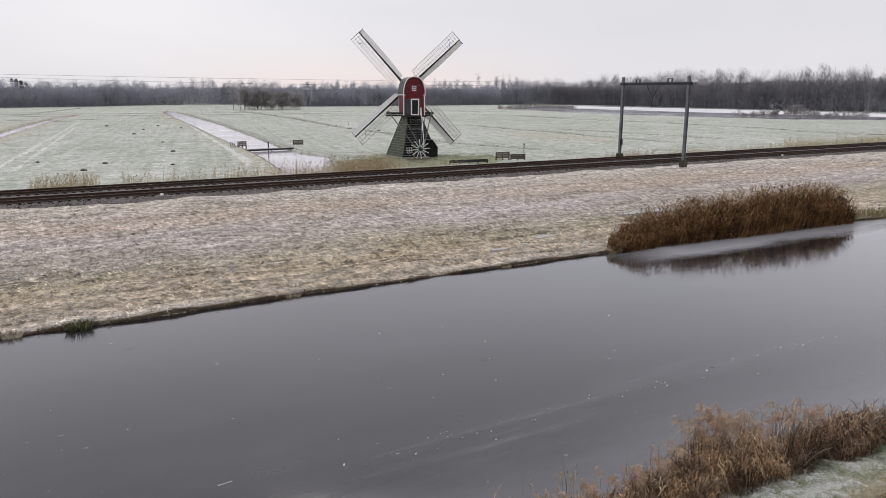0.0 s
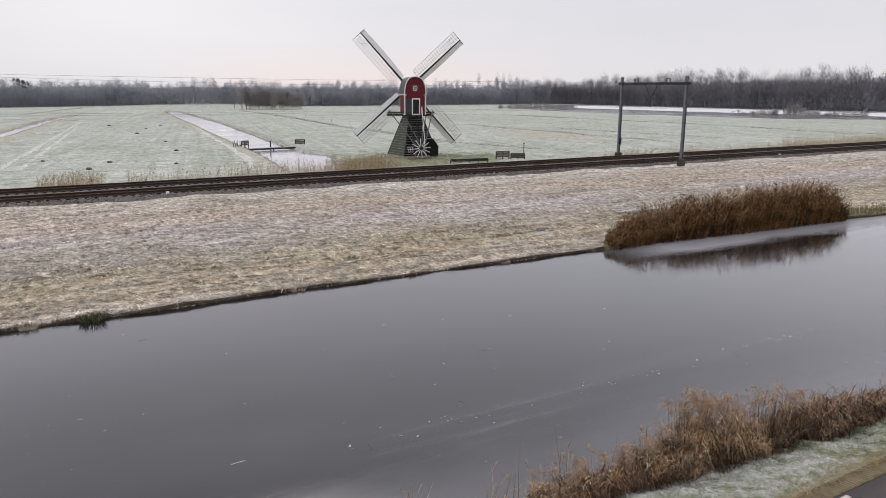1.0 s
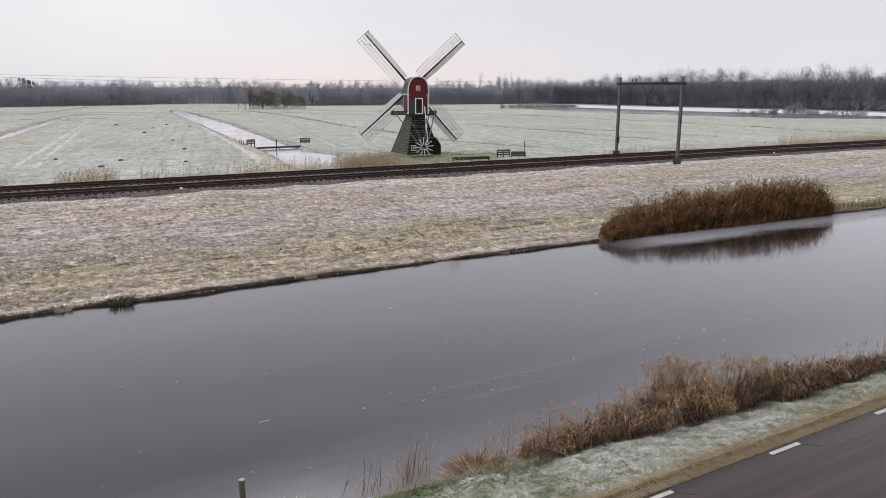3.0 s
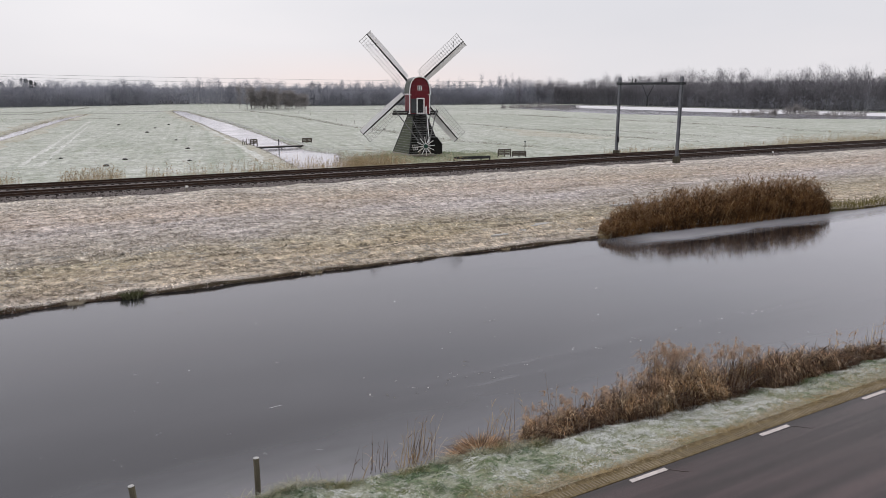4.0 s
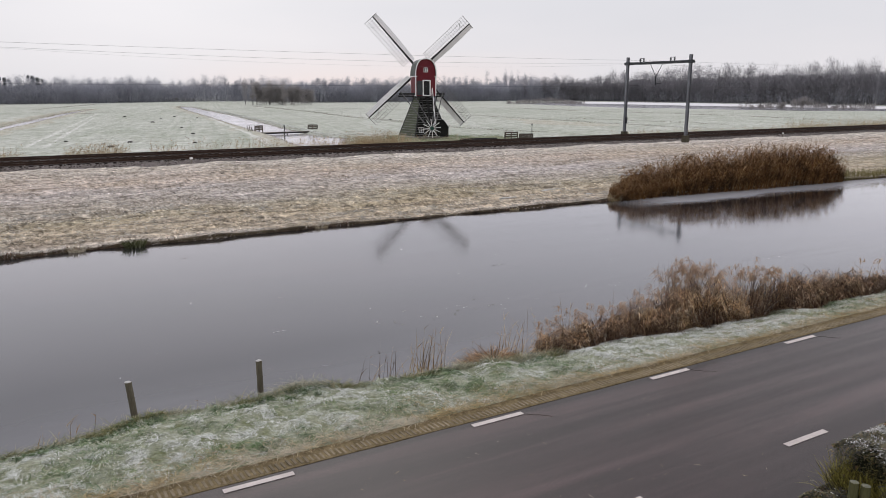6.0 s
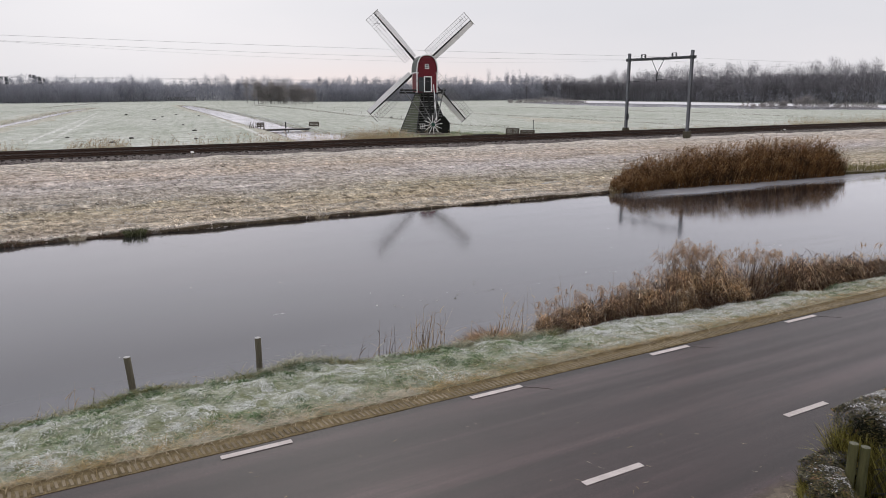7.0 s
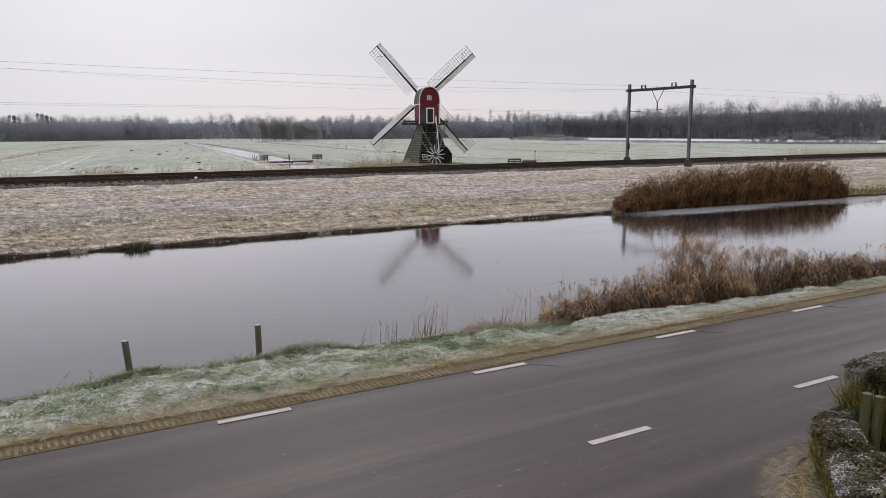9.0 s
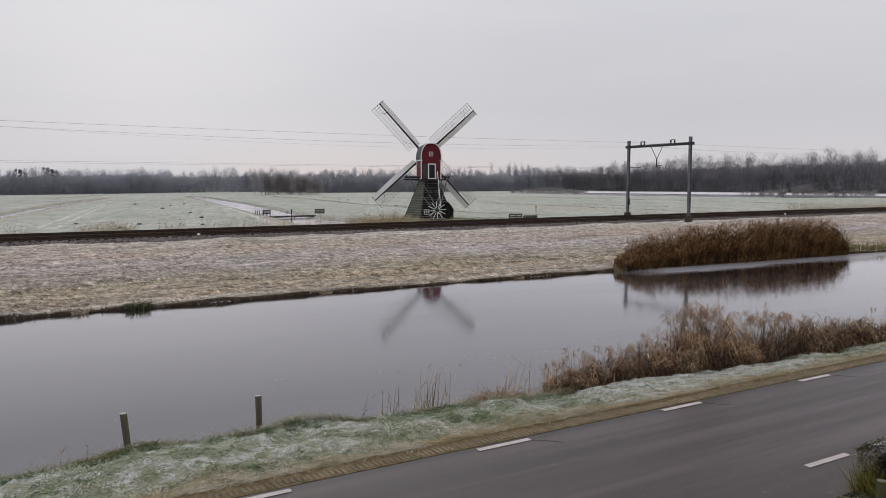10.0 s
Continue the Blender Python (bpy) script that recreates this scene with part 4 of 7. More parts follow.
for y, z, sag in ((50.0, 8.55, 0.15), (55.05, 8.5, 0.45), (52.7, 8.38, 0.85)):
    tagged(part("feeder_wire", wire(y, z, sag, 0.007 if sag < 0.6 else 0.0035), M_WIRE), "thin grey feeder wire sagging between portals", "overhead wire", "overhead wires")
for ty in TRACKS:
    tagged(part("contact_wire", wire(ty, 5.8, 0.04, 0.005), M_WIRE), "thin contact wire above the track", "overhead wire", "overhead wires")

# small white line-side marker posts
for x, y in ((5.2, 48.3), (75.2, 48.3)):
    mk = holder("marker_post", pose(x, y, -0.15), "short white line-side marker post beside the ballast", "marker post", "line-side markers")
    part("post", boxm((0.08, 0.08, 0.42), (0, 0, 0.2), None, 0.01), M_GREYWOOD, mk)
    part("cap", boxm((0.22, 0.16, 0.14), (0, 0, 0.46), None, 0.02), M_WHITE, mk)

# ---- windmill ----
mill = holder("windmill", pose(MILL[0], MILL[1], -0.36) @ Matrix.Scale(1.037, 4), "small hollow-post windmill with red upper house and black base", "windmill")
BASE_TURN, HOUSE_TURN = -1.0, -19.0
MT = pose(0, 0, 0, 0, 0, BASE_TURN)
HT = pose(0, 0, 0, 0, 0, HOUSE_TURN)


def mill_part(name, bm, mat, turn, label="", parent=None):
    bm.transform(turn)
    ob = part(name, bm, mat, mill, label)
    if parent is not None:
        ob.parent = parent
    return ob


B0, B1, BH = 2.25, 0.74, 4.9  # half widths at foot and top, height
core = loft(bmesh.new(), [[(s * w, t * w, z) for s, t in ((-1, -1), (1, -1), (1, 1), (-1, 1))] for w, z in ((B0 - 0.08, 0.0), (B1 - 0.06, BH))], caps=True)
mill_part("base_frame", core, M_BLACKWOOD, MT)
nb = 17
M_BOARDRIME = simple("rimed_board_edge", (0.05, 0.053, 0.048), (0.42, 0.43, 0.42), 1.5, 12, 0.9)
side_names = ((0, -1), (1, 0), (0, 1), (-1, 0))
for si, (sx_, sy_) in enumerate(side_names):
    turn = pose(0, 0, 0, 0, 0, 90 * si)
    for k in range(nb):
        z0, z1 = BH * k / nb, BH * (k + 1) / nb + 0.03
        w0 = B0 + (B1 - B0) * z0 / BH
        w1 = B0 + (B1 - B0) * z1 / BH
        bm = loft(bmesh.new(), [[(-w0, -w0 - 0.06, z0), (w0, -w0 - 0.06, z0), (w0, -w0 + 0.05, z0), (-w0, -w0 + 0.05, z0)], [(-w0, -w0 - 0.05, z0 + 0.045), (w0, -w0 - 0.05, z0 + 0.045), (w0, -w0 + 0.05, z0 + 0.045), (-w0, -w0 + 0.05, z0 + 0.045)], [(-w1, -w1 - 0.005, z1), (w1, -w1 - 0.005, z1), (w1, -w1 + 0.05, z1), (-w1, -w1 + 0.05, z1)]], caps=True)
        for f in bm.faces:
            f.material_index = 1 if z0 + 0.005 < f.calc_center_median().z < z0 + 0.04 and f.calc_center_median().y < -w0 - 0.02 else 0
        bm.transform(turn)
        mossy = si == 3 or (si == 0 and False)
        ob = mill_part("weatherboard", bm, M_TARGREEN if mossy else M_TAR, MT)
        ob.data.materials.append(M_BOARDRIME)
for sx_ in (-1, 1):
    for sy_ in (-1, 1):
        bm = beam(bmesh.new(), (sx_ * (B0 + 0.02), sy_ * (B0 + 0.02), 0), (sx_ * (B1 + 0.02), sy_ * (B1 + 0.02), BH), 0.12, 0.12)
        mill_part("corner_board", bm, M_BLACKWOOD, MT)
mill_part("plinth", boxm((2 * B0 + 0.2, 2 * B0 + 0.2, 0.5), (0, 0, -0.15), None, 0.03), M_CONCRETE, MT, "low brick and concrete footing")


def base_window(u, z):
    w = B0 + (B1 - B0) * z / BH
    tilt = math.degrees(math.atan2(B0 - B1, BH))
    m = MT @ pose(u, -w - 0.06, z, -tilt, 0, 0)
    bm = bmesh.new()
    for a_, b_ in ((-0.3, 0), (0.3, 0), (0, 0)):
        box(bm, (0.05, 0.06, 0.62), (a_, 0, 0))
    for c_ in (-0.3, 0, 0.3):
        box(bm, (0.62, 0.05, 0.05), (0, -0.002, c_))
    bm.transform(m)
    win = part("window", bm, M_WHITE, mill, "small white-framed window")
    bm = boxm((0.58, 0.02, 0.58), (0, 0.03, 0))
    bm.transform(m)
    part("pane", bm, M_DARKPANEL, win)


base_window(-1.35, 0.85)
base_window(0.25, 0.9)

# scoop-wheel housing against the base
WT = pose(0, 0, 0, 0, 0, -19)
bm = loft(bmesh.new(), [[(1.4, y, 0), (2.75, y, 0), (2.75, y, 1.15), (2.2, y, 2.0), (1.4, y, 2.0)] for y in (-1.9, -0.3)], caps=True)
housing = mill_part("scoop_wheel_housing", bm, M_TAR, WT)
for k in range(6):
    bm = boxm((0.04, 1.66, 0.17), (2.77, -1.1, 0.12 + 0.2 * k))
    mill_part("board", bm, M_TAR, WT, parent=housing)
bm = beam(bmesh.new(), (2.15, -1.1, 2.06), (2.83, -1.1, 1.12), 1.75, 0.05)
mill_part("lid", bm, M_ROOF, WT, parent=housing)

# upper house
HW, HL0, HL1, HZ0, HZ1, HZT = 1.2, -1.85, 2.0, 4.85, 7.15, 9.15


def roof_ring(y, grow=0.0):
    pts = []
    for k in range(13):
        t = math.pi * k / 12
        c_, s_ = math.cos(t), math.sin(t)
        pts.append(((HW + grow) * math.copysign(abs(c_) ** 0.75, c_), y, HZ1 + (HZT - HZ1 + grow) * abs(s_) ** 0.85))
    return pts


walls = loft(bmesh.new(), [[(-HW, y, HZ0), (HW, y, HZ0)] + roof_ring(y) for y in (HL0, HL1)], caps=True)
house = mill_part("upper_house", walls, M_RED, HT, "dark red boarded upper house")
for k in range(9):
    zc = HZ0 + 0.12 + 0.255 * k
    for s in (-1, 1):
        mill_part("board", boxm((0.03, HL1 - HL0 - 0.1, 0.235), (s * (HW + 0.012), (HL0 + HL1) / 2, zc), pose(0, 0, 0, 0, s * 3, 0)), M_RED, HT, parent=house)
    mill_part("board", boxm((2 * HW - 0.06, 0.03, 0.235), (0, HL0 - 0.012, zc), pose(0, 0, 0, 3, 0, 0)), M_RED, HT, parent=house)
for k in range(6):
    zc = HZ1 + 0.16 + 0.3 * k
    s_ = min(0.995, ((zc + 0.1 - HZ1) / (HZT - HZ1)) ** (1 / 0.85))
    half = HW * (math.sqrt(1 - s_ * s_)) ** 0.75 - 0.04
    if half > 0.15:
        mill_part("board", boxm((2 * half, 0.03, 0.28), (0, HL0 - 0.012, zc), pose(0, 0, 0, 3, 0, 0)), M_RED, HT, parent=house)
# roof shell
outer = [roof_ring(y, 0.09) for y in (HL0 - 0.22, HL1 + 0.12)]
inner = [roof_ring(y, 0.03) for y in (HL1 + 0.12, HL0 - 0.22)]
bm = loft(bmesh.new(), outer + inner + [outer[0]], closed=False)
bmesh.ops.remove_doubles(bm, verts=bm.verts, dist=1e-4)
roof = mill_part("roof", bm, M_ROOF, HT, "rounded boarded roof with rime")
# white trim round the gable and at the corners
bm = bmesh.new()
rg = roof_ring(HL0 - 0.24, 0.06)
for p0, p1 in zip(rg, rg[1:]):
    beam(bm, p0, p1, 0.10, 0.14, (0, 1, 0))
mill_part("gable_trim", bm, M_WHITE, HT, "white-painted rounded verge board", house)
for s in (-1, 1):
    mill_part("corner_trim", boxm((0.12, 0.12, HZ1 - HZ0), (s * (HW + 0.01), HL0 - 0.02, (HZ0 + HZ1) / 2)), M_WHITE, HT, "white corner board", house)
    mill_part("corner_trim", boxm((0.1, 0.1, HZ1 - HZ0), (s * (HW + 0.01), HL1 - 0.2, (HZ0 + HZ1) / 2)), M_WHITE, HT, "white corner board", house)
    mill_part("eave_trim", boxm((0.08, HL1 - HL0 + 0.2, 0.12), (s * (HW + 0.07), (HL0 + HL1) / 2, HZ1 + 0.02)), M_WHITE, HT, "white eaves board", house)
    mill_part("sill_trim", boxm((0.08, HL1 - HL0 + 0.1, 0.12), (s * (HW + 0.03), (HL0 + HL1) / 2, HZ0 + 0.02)), M_WHITE, HT, "white sill board", house)
    mill_part("gable_return", boxm((0.3, 0.14, 0.1), (s * (HW - 0.02), HL0 - 0.05, HZ1 - 0.02)), M_WHITE, HT, "white return at the eaves", house)
mill_part("finial", rod(bmesh.new(), (0, HL0 - 0.1, HZT), (0, HL0 - 0.1, HZT + 0.85), 0.04, 0.025), M_WHITE, HT, "white finial", roof)
bm = boxm((0.4, 0.03, 0.03), (0, HL0 - 0.1, HZT + 0.55))
mill_part("finial_arm", bm, M_WHITE, HT, "", roof)
# gable window
bm = bmesh.new()
for x_ in (-0.22, 0, 0.22):
    box(bm, (0.06, 0.06, 0.52), (x_, HL0 - 0.05, 7.9))
for z_ in (7.66, 7.9, 8.14):
    box(bm, (0.5, 0.055, 0.06), (0, HL0 - 0.052, z_))
gw = mill_part("window", bm, M_WHITE, HT, "small white four-pane window", house)
mill_part("pane", boxm((0.44, 0.02, 0.46), (0, HL0 - 0.03, 7.9)), M_DARKPANEL, HT, "", gw)
# door in the tail wall, its green leaf folded open
bm = bmesh.new()
for s in (-1, 1):
    box(bm, (0.13, 0.09, 1.75), (0.10 + s * 0.42, HL0 - 0.06, 5.80))
box(bm, (0.97, 0.09, 0.13), (0.10, HL0 - 0.062, 6.68))
box(bm, (0.97, 0.12, 0.10), (0.10, HL0 - 0.062, 4.93))
door = mill_part("door_frame", bm, M_WHITE, HT, "white-painted door frame", house)
# near-black panel paints the unlit room behind the open door
mill_part("doorway", boxm((0.72, 0.03, 1.66), (0.10, HL0 - 0.035, 5.8)), M_DARKPANEL, HT, "near-black panel painted for the unlit doorway", house)
bm = boxm((0.66, 0.06, 1.7), (-0.72, HL0 - 0.10, 5.8), pose(0, 0, 0, 0, 0, 8), 0.01)
mill_part("door_leaf", bm, M_STEELDK, HT, "open dark green door leaf", house)

# cross beams under the house and the tail braces
TAILY, TAILZ = -4.1, 1.15
M_BRACE = simple("dark_weathered_brace", (0.05, 0.05, 0.05), (0.15, 0.147, 0.142), 1.0, 15, 0.8, frost=0.3)
for y in (HL0 + 0.35, HL0 + 0.95):
    mill_part("cross_beam", beam(bmesh.new(), (-3.2, y, HZ0 + 0.25 - 0.28 * (y > HL0 + 0.5)), (2.35, y, HZ0 + 0.25 - 0.28 * (y > HL0 + 0.5)), 0.2, 0.22), M_BLACKWOOD, HT)
mill_part("floor_frame", boxm((2 * HW + 0.25, HL1 - HL0 + 0.3, 0.16), (0, (HL0 + HL1) / 2, HZ0 - 0.09)), M_BLACKWOOD, HT)
for p0, p1 in (((-3.0, HL0 + 0.3, HZ0 + 0.5), (-0.25, TAILY + 0.1, TAILZ + 0.2)), ((2.15, HL0 + 0.3, HZ0 + 0.5), (0.75, TAILY + 0.1, TAILZ + 0.2)), ((-1.25, HL0 + 0.2, HZ0 - 0.1), (0.1, TAILY + 0.35, TAILZ + 0.7)), ((1.35, HL0 + 0.2, HZ0 - 0.1), (0.45, TAILY + 0.35, TAILZ + 0.7))):
    mill_part("tail_brace", beam(bmesh.new(), p0, p1, 0.10, 0.10), M_BRACE, HT, "dark weathered tail brace")
mill_part("tail_pole", beam(bmesh.new(), (0.25, HL0 + 0.6, HZ0 - 0.05), (0.25, TAILY, TAILZ - 0.5), 0.26, 0.26), M_BLACKWOOD, HT)
# stair from the door
stair0, stair1 = Vector((0.1, HL0 - 0.2, HZ0 + 0.05)), Vector((0.15, TAILY + 0.2, 0.9))
stair = mill_part("stair", beam(bmesh.new(), stair0 + Vector((-0.62, 0, 0)), stair1 + Vector((-0.62, 0, 0)), 0.07, 0.22), M_BLACKWOOD, HT, "steep black boarded stair")
mill_part("stringer", beam(bmesh.new(), stair0 + Vector((0.62, 0, 0)), stair1 + Vector((0.62, 0, 0)), 0.07, 0.22), M_BLACKWOOD, HT, "", stair)
for k in range(17):
    c0 = stair0.lerp(stair1, (k + 0.5) / 17)
    mill_part("tread", boxm((1.2, 0.2, 0.04), c0), M_BRACE if k % 2 == 0 else M_BLACKWOOD, HT, "", stair)
mill_part("handrail", rod(bmesh.new(), stair0 + Vector((0.66, -0.05, 0.9)), stair1 + Vector((0.66, 0, 0.75)), 0.045), M_WHITE, HT, "white handrail", stair)
for f in (0.02, 0.5, 0.95):
    c0 = stair0.lerp(stair1, f) + Vector((0.6, 0, 0))
    mill_part("baluster", rod(bmesh.new(), c0, c0 + Vector((0, 0, 0.85)), 0.035), M_WHITE, HT, "white baluster", stair)
# winding wheel with pale spokes
wc = Vector((0.3, TAILY - 0.15, TAILZ))
bm = rod(bmesh.new(), wc + Vector((0, 0.3, 0)), wc + Vector((0, -0.3, 0)), 0.26, 0.24, 12)
wheel = mill_part("winding_wheel", bm, M_GREEN, HT, "dark green winding wheel hub")
for k in range(6):
    t = math.pi * k / 6 + 0.1
    v = Vector((math.cos(t), 0, math.sin(t))) * 1.12
    o = Vector((0, -0.10 + 0.04 * (k % 2), 0))
    mill_part("spoke", beam(bmesh.new(), wc + o - v, wc + o + v, 0.075, 0.075), M_WHITE, HT, "pale wooden spoke", wheel)
for s in (-1, 1):
    mill_part("wheel_trestle", beam(bmesh.new(), wc + Vector((s * 0.3, 0.25, 0.25)), wc + Vector((s * 0.75, 0.3, -1.15)), 0.14, 0.14), M_GREYWOOD, HT, "grey trestle leg")
mill_part("ground_beam", beam(bmesh.new(), wc + Vector((-1.5, 0.2, -1.12)), wc + Vector((1.3, 0.2, -1.12)), 0.2, 0.16), M_GREYWOOD, HT, "rimed ground beam")

# sails on the far side
HUB = Vector((-0.02, HL1 + 0.75, 7.92))
mill_part("windshaft", rod(bmesh.new(), (0, HL1 - 0.6, 7.85), HUB + Vector((0, 0.35, 0.03)), 0.26, 0.22, 10), M_BLACKWOOD, HT)
mill_part("poll_end", boxm((0.62, 0.55, 0.62), HUB, pose(0, 0, 0, 0, 42, 0), 0.04), M_BLACKWOOD, HT)
SAIL_R, SAIL_R0 = 8.65, 1.75
for i in range(4):
    # seen from the tail: first sail leans 42 degrees left of upright
    ST = HT @ Matrix.Translation(HUB + Vector((0, 0.18 * (i % 2), 0))) @ pose(0, 0, 0, 0, -42 + 90 * i, 0)
    bm = loft(bmesh.new(), [[(-w, -w, z), (w, -w, z), (w, w, z), (-w, w, z)] for w, z in ((0.15, 0.0), (0.10, 3.0), (0.06, SAIL_R))], caps=True)
    sail = mill_part("sail", bm, M_BLACKWOOD, ST, "long sail with black stock, grey lattice and rimed white boards")
    # lattice on the trailing side: cross bars and three long hemlaths, twisting towards the tip
    bm = bmesh.new()
    nbars = 21
    prev = None
    for k in range(nbars):
        z = SAIL_R0 + (SAIL_R - SAIL_R0 - 0.05) * k / (nbars - 1)
        tw = radians(-18 + 14 * k / (nbars - 1))
        w = 1.28
        tip = Vector((-w * math.cos(tw), w * math.sin(tw), z))
        beam(bm, (0.0, 0, z), tip, 0.036, 0.036)
        marks = [Vector((tip.x * f, tip.y * f, z)) for f in (0.33, 0.66, 1.0)]
        if prev:
            for m0, m1 in zip(prev, marks):
                beam(bm, m0, m1, 0.032, 0.032)
        prev = marks
    mill_part("lattice", bm, M_LATTICE, ST, "grey wooden lattice", sail)
    # wind boards on the leading side
    rows = []
    for k in range(9):
        z = SAIL_R0 - 0.3 + (SAIL_R - SAIL_R0 + 0.25) * k / 8
        tw = radians(26 - 12 * k / 8)
        w = 0.62 + 0.10 * math.sin(k * 0.4)
        ex, ey = w * math.cos(tw), w * math.sin(tw)
        rows.append([(0.08, -0.02, z), (ex, ey - 0.02, z), (ex, ey + 0.02, z), (0.08, 0.02, z)])
    mill_part("wind_board", loft(bmesh.new(), rows, caps=True), M_WHITE, ST, "white rime-covered wind boards", sail)
    mill_part("tip_bar", beam(bmesh.new(), (-1.3, 0.05, SAIL_R - 0.04), (0.66, -0.02, SAIL_R - 0.04), 0.06, 0.06), M_LATTICE, ST, "", sail)
    mill_part("stay", rod(bmesh.new(), (0, -0.02, SAIL_R - 1.6), (-0.95, 0.2, SAIL_R - 0.9), 0.02, 0.02, 5), M_BLACKWOOD, ST, "", sail)

# ---- footbridge, gates and fences in the polder ----
bridge = holder("footbridge", pose(0, 0, 0), "narrow plank footbridge over the frozen ditch", "footbridge")
A, B = Vector((24.9, 96.7, -0.65)), Vector((31.9, 97.5, -0.65))
u = (B - A).normalized()
v = Vector((-u.y, u.x, 0))
for k in range(22):
    f = k / 21
    c0 = A.lerp(B, f)
    bm = beam(bmesh.new(), c0 - v * 0.45, c0 + v * 0.45, 0.27, 0.06)
    part("plank", bm, M_GREYWOOD, bridge)
for s in (-0.4, 0.4):
    part("girder", beam(bmesh.new(), A + v * s - Vector((0, 0, 0.13)), B + v * s - Vector((0, 0, 0.13)), 0.14, 0.2), M_BLACKWOOD, bridge)
for f in (0.04, 0.5, 0.96):
    c0 = A.lerp(B, f)
    for s in (-0.5, 0.5):
        part("pile", rod(bmesh.new(), c0 + v * s + Vector((0, 0, -1.1)), c0 + v * s + Vector((0, 0, 0.95 if f == 0.5 and s > 0 else -0.05)), 0.09), M_BLACKWOOD, bridge)


M_GATEWOOD = simple("dark_weathered_gate_wood", (0.04, 0.033, 0.027), (0.12, 0.10, 0.082), 1.5, 20, 0.9, frost=0.3)


def rail_fence(name, p0, p1, posts, rails, h, z, label, category, group="", lean=0.0):
    mat = M_BLACKWOOD if "low" in name else M_GATEWOOD
    f = holder(name, pose(0, 0, 0), label, category, group)
    p0, p1 = Vector((*p0, z)), Vector((*p1, z))
    for k in range(posts):
        c0 = p0.lerp(p1, k / (posts - 1))
        part("post", rod(bmesh.new(), c0 - Vector((0, 0, 0.4)), c0 + Vector((lean, 0, h)), 0.09, 0.08), mat, f)
    for k in range(rails):
        zz = Vector((0, -0.1, h * (k + 0.9) / (rails + 0.15)))
        part("rail", beam(bmesh.new(), p0 + zz, p1 + zz, 0.05, 0.2), mat, f)
    return f


rail_fence("field_gate", (25.6, 103.0), (26.7, 103.2), 3, 3, 0.8, -0.75, "weathered wooden field gate at the footbridge", "gate", "polder gates")
rail_fence("field_gate", (33.85, 102.85), (35.25, 102.55), 3, 3, 0.78, -0.75, "weathered wooden field gate at the footbridge", "gate", "polder gates", 0.1)
rail_fence("rail_fence", (47.9, 68.4), (49.4, 67.8), 3, 3, 0.82, -0.62, "dark weathered rail fence beside the mill yard", "fence", "mill fences")
rail_fence("rail_fence", (49.5, 67.5), (51.0, 66.7), 3, 3, 0.66, -0.70, "dark weathered rail fence beside the mill yard", "fence", "mill fences")
rail_fence("low_fence", (40.0, 66.3), (44.7, 65.6), 5, 2, 0.3, -0.62, "low dark timber edging in the grass", "fence", "mill fences")
pole = holder("thin_pole", pose(51.3, 67.3, -0.65), "thin dark pole with a small cap in the grass", "pole")
part("shaft", rod(bmesh.new(), (0, 0, 0), (0, 0, 1.75), 0.04), M_STEELDK, pole)
part("cap", boxm((0.16, 0.16, 0.14), (0, 0, 1.8), None, 0.02), M_STEELDK, pole)
rng = np.random.default_rng(12)
for a_, b_ in (((59, 110), (73, 193)), ((77, 216), (95, 322))):
    for k in range(6):
        f = k / 5
        x, y = a_[0] + (b_[0] - a_[0]) * f + rng.normal(0, 0.3), a_[1] + (b_[1] - a_[1]) * f
        tagged(part("fence_stake", rod(bmesh.new(), (x, y, -0.95), (x + rng.normal(0, 0.05), y, 0.0 + rng.uniform(-0.2, 0.2)), 0.045), M_GREYWOOD), "weathered stake standing in the pasture", "stake", "pasture stakes")
# bundle of upright brushwood stakes beside the gate
for k in range(9):
    x, y = 24.4 + 0.14 * k + rng.normal(0, 0.05), 102.9 + rng.normal(0, 0.2)
    tagged(part("brush_stake", rod(bmesh.new(), (x, y, -1.0), (x + rng.normal(-0.1, 0.22), y + rng.normal(0, 0.15), -0.15 + rng.uniform(-0.35, 0.45)), 0.05, 0.03), M_GATEWOOD), "leaning brown brushwood stake beside the field gate", "stake", "brush stakes")
# molehills
for k, (x, y, r) in enumerate(((15.8, 177, 0.3), (16.8, 143, 0.3), (15.4, 98.5, 0.26), (5.5, 85.5, 0.24), (2.7, 78.8, 0.27), (11.9, 80.2, 0.2), (-1.1, 90.3, 0.18), (26.2, 173, 0.26), (17.5, 118, 0.2), (20.9, 159, 0.24), (29.3, 163, 0.2), (62.9, 133, 0.26))):
    bm = bmesh.new()
    bmesh.ops.create_icosphere(bm, subdivisions=2, radius=1)
    for vt in bm.verts:
        q = vt.co * 3 + Vector((k, 0, 0))
        vt.co *= 1 + 0.25 * noise.noise(q)
        vt.co = Vector((vt.co.x * r * 1.3, vt.co.y * r * 1.1, max(vt.co.z, -0.2) * r * 0.75))
    ob = part("molehill", bm, M_MOLE)
    ob.matrix_world = pose(x, y, float(ground_z(np.array([x]), np.array([y]))[0]) + 0.02)
    tagged(ob, "dark molehill of loose peat on frosted grass", "molehill", "molehills")

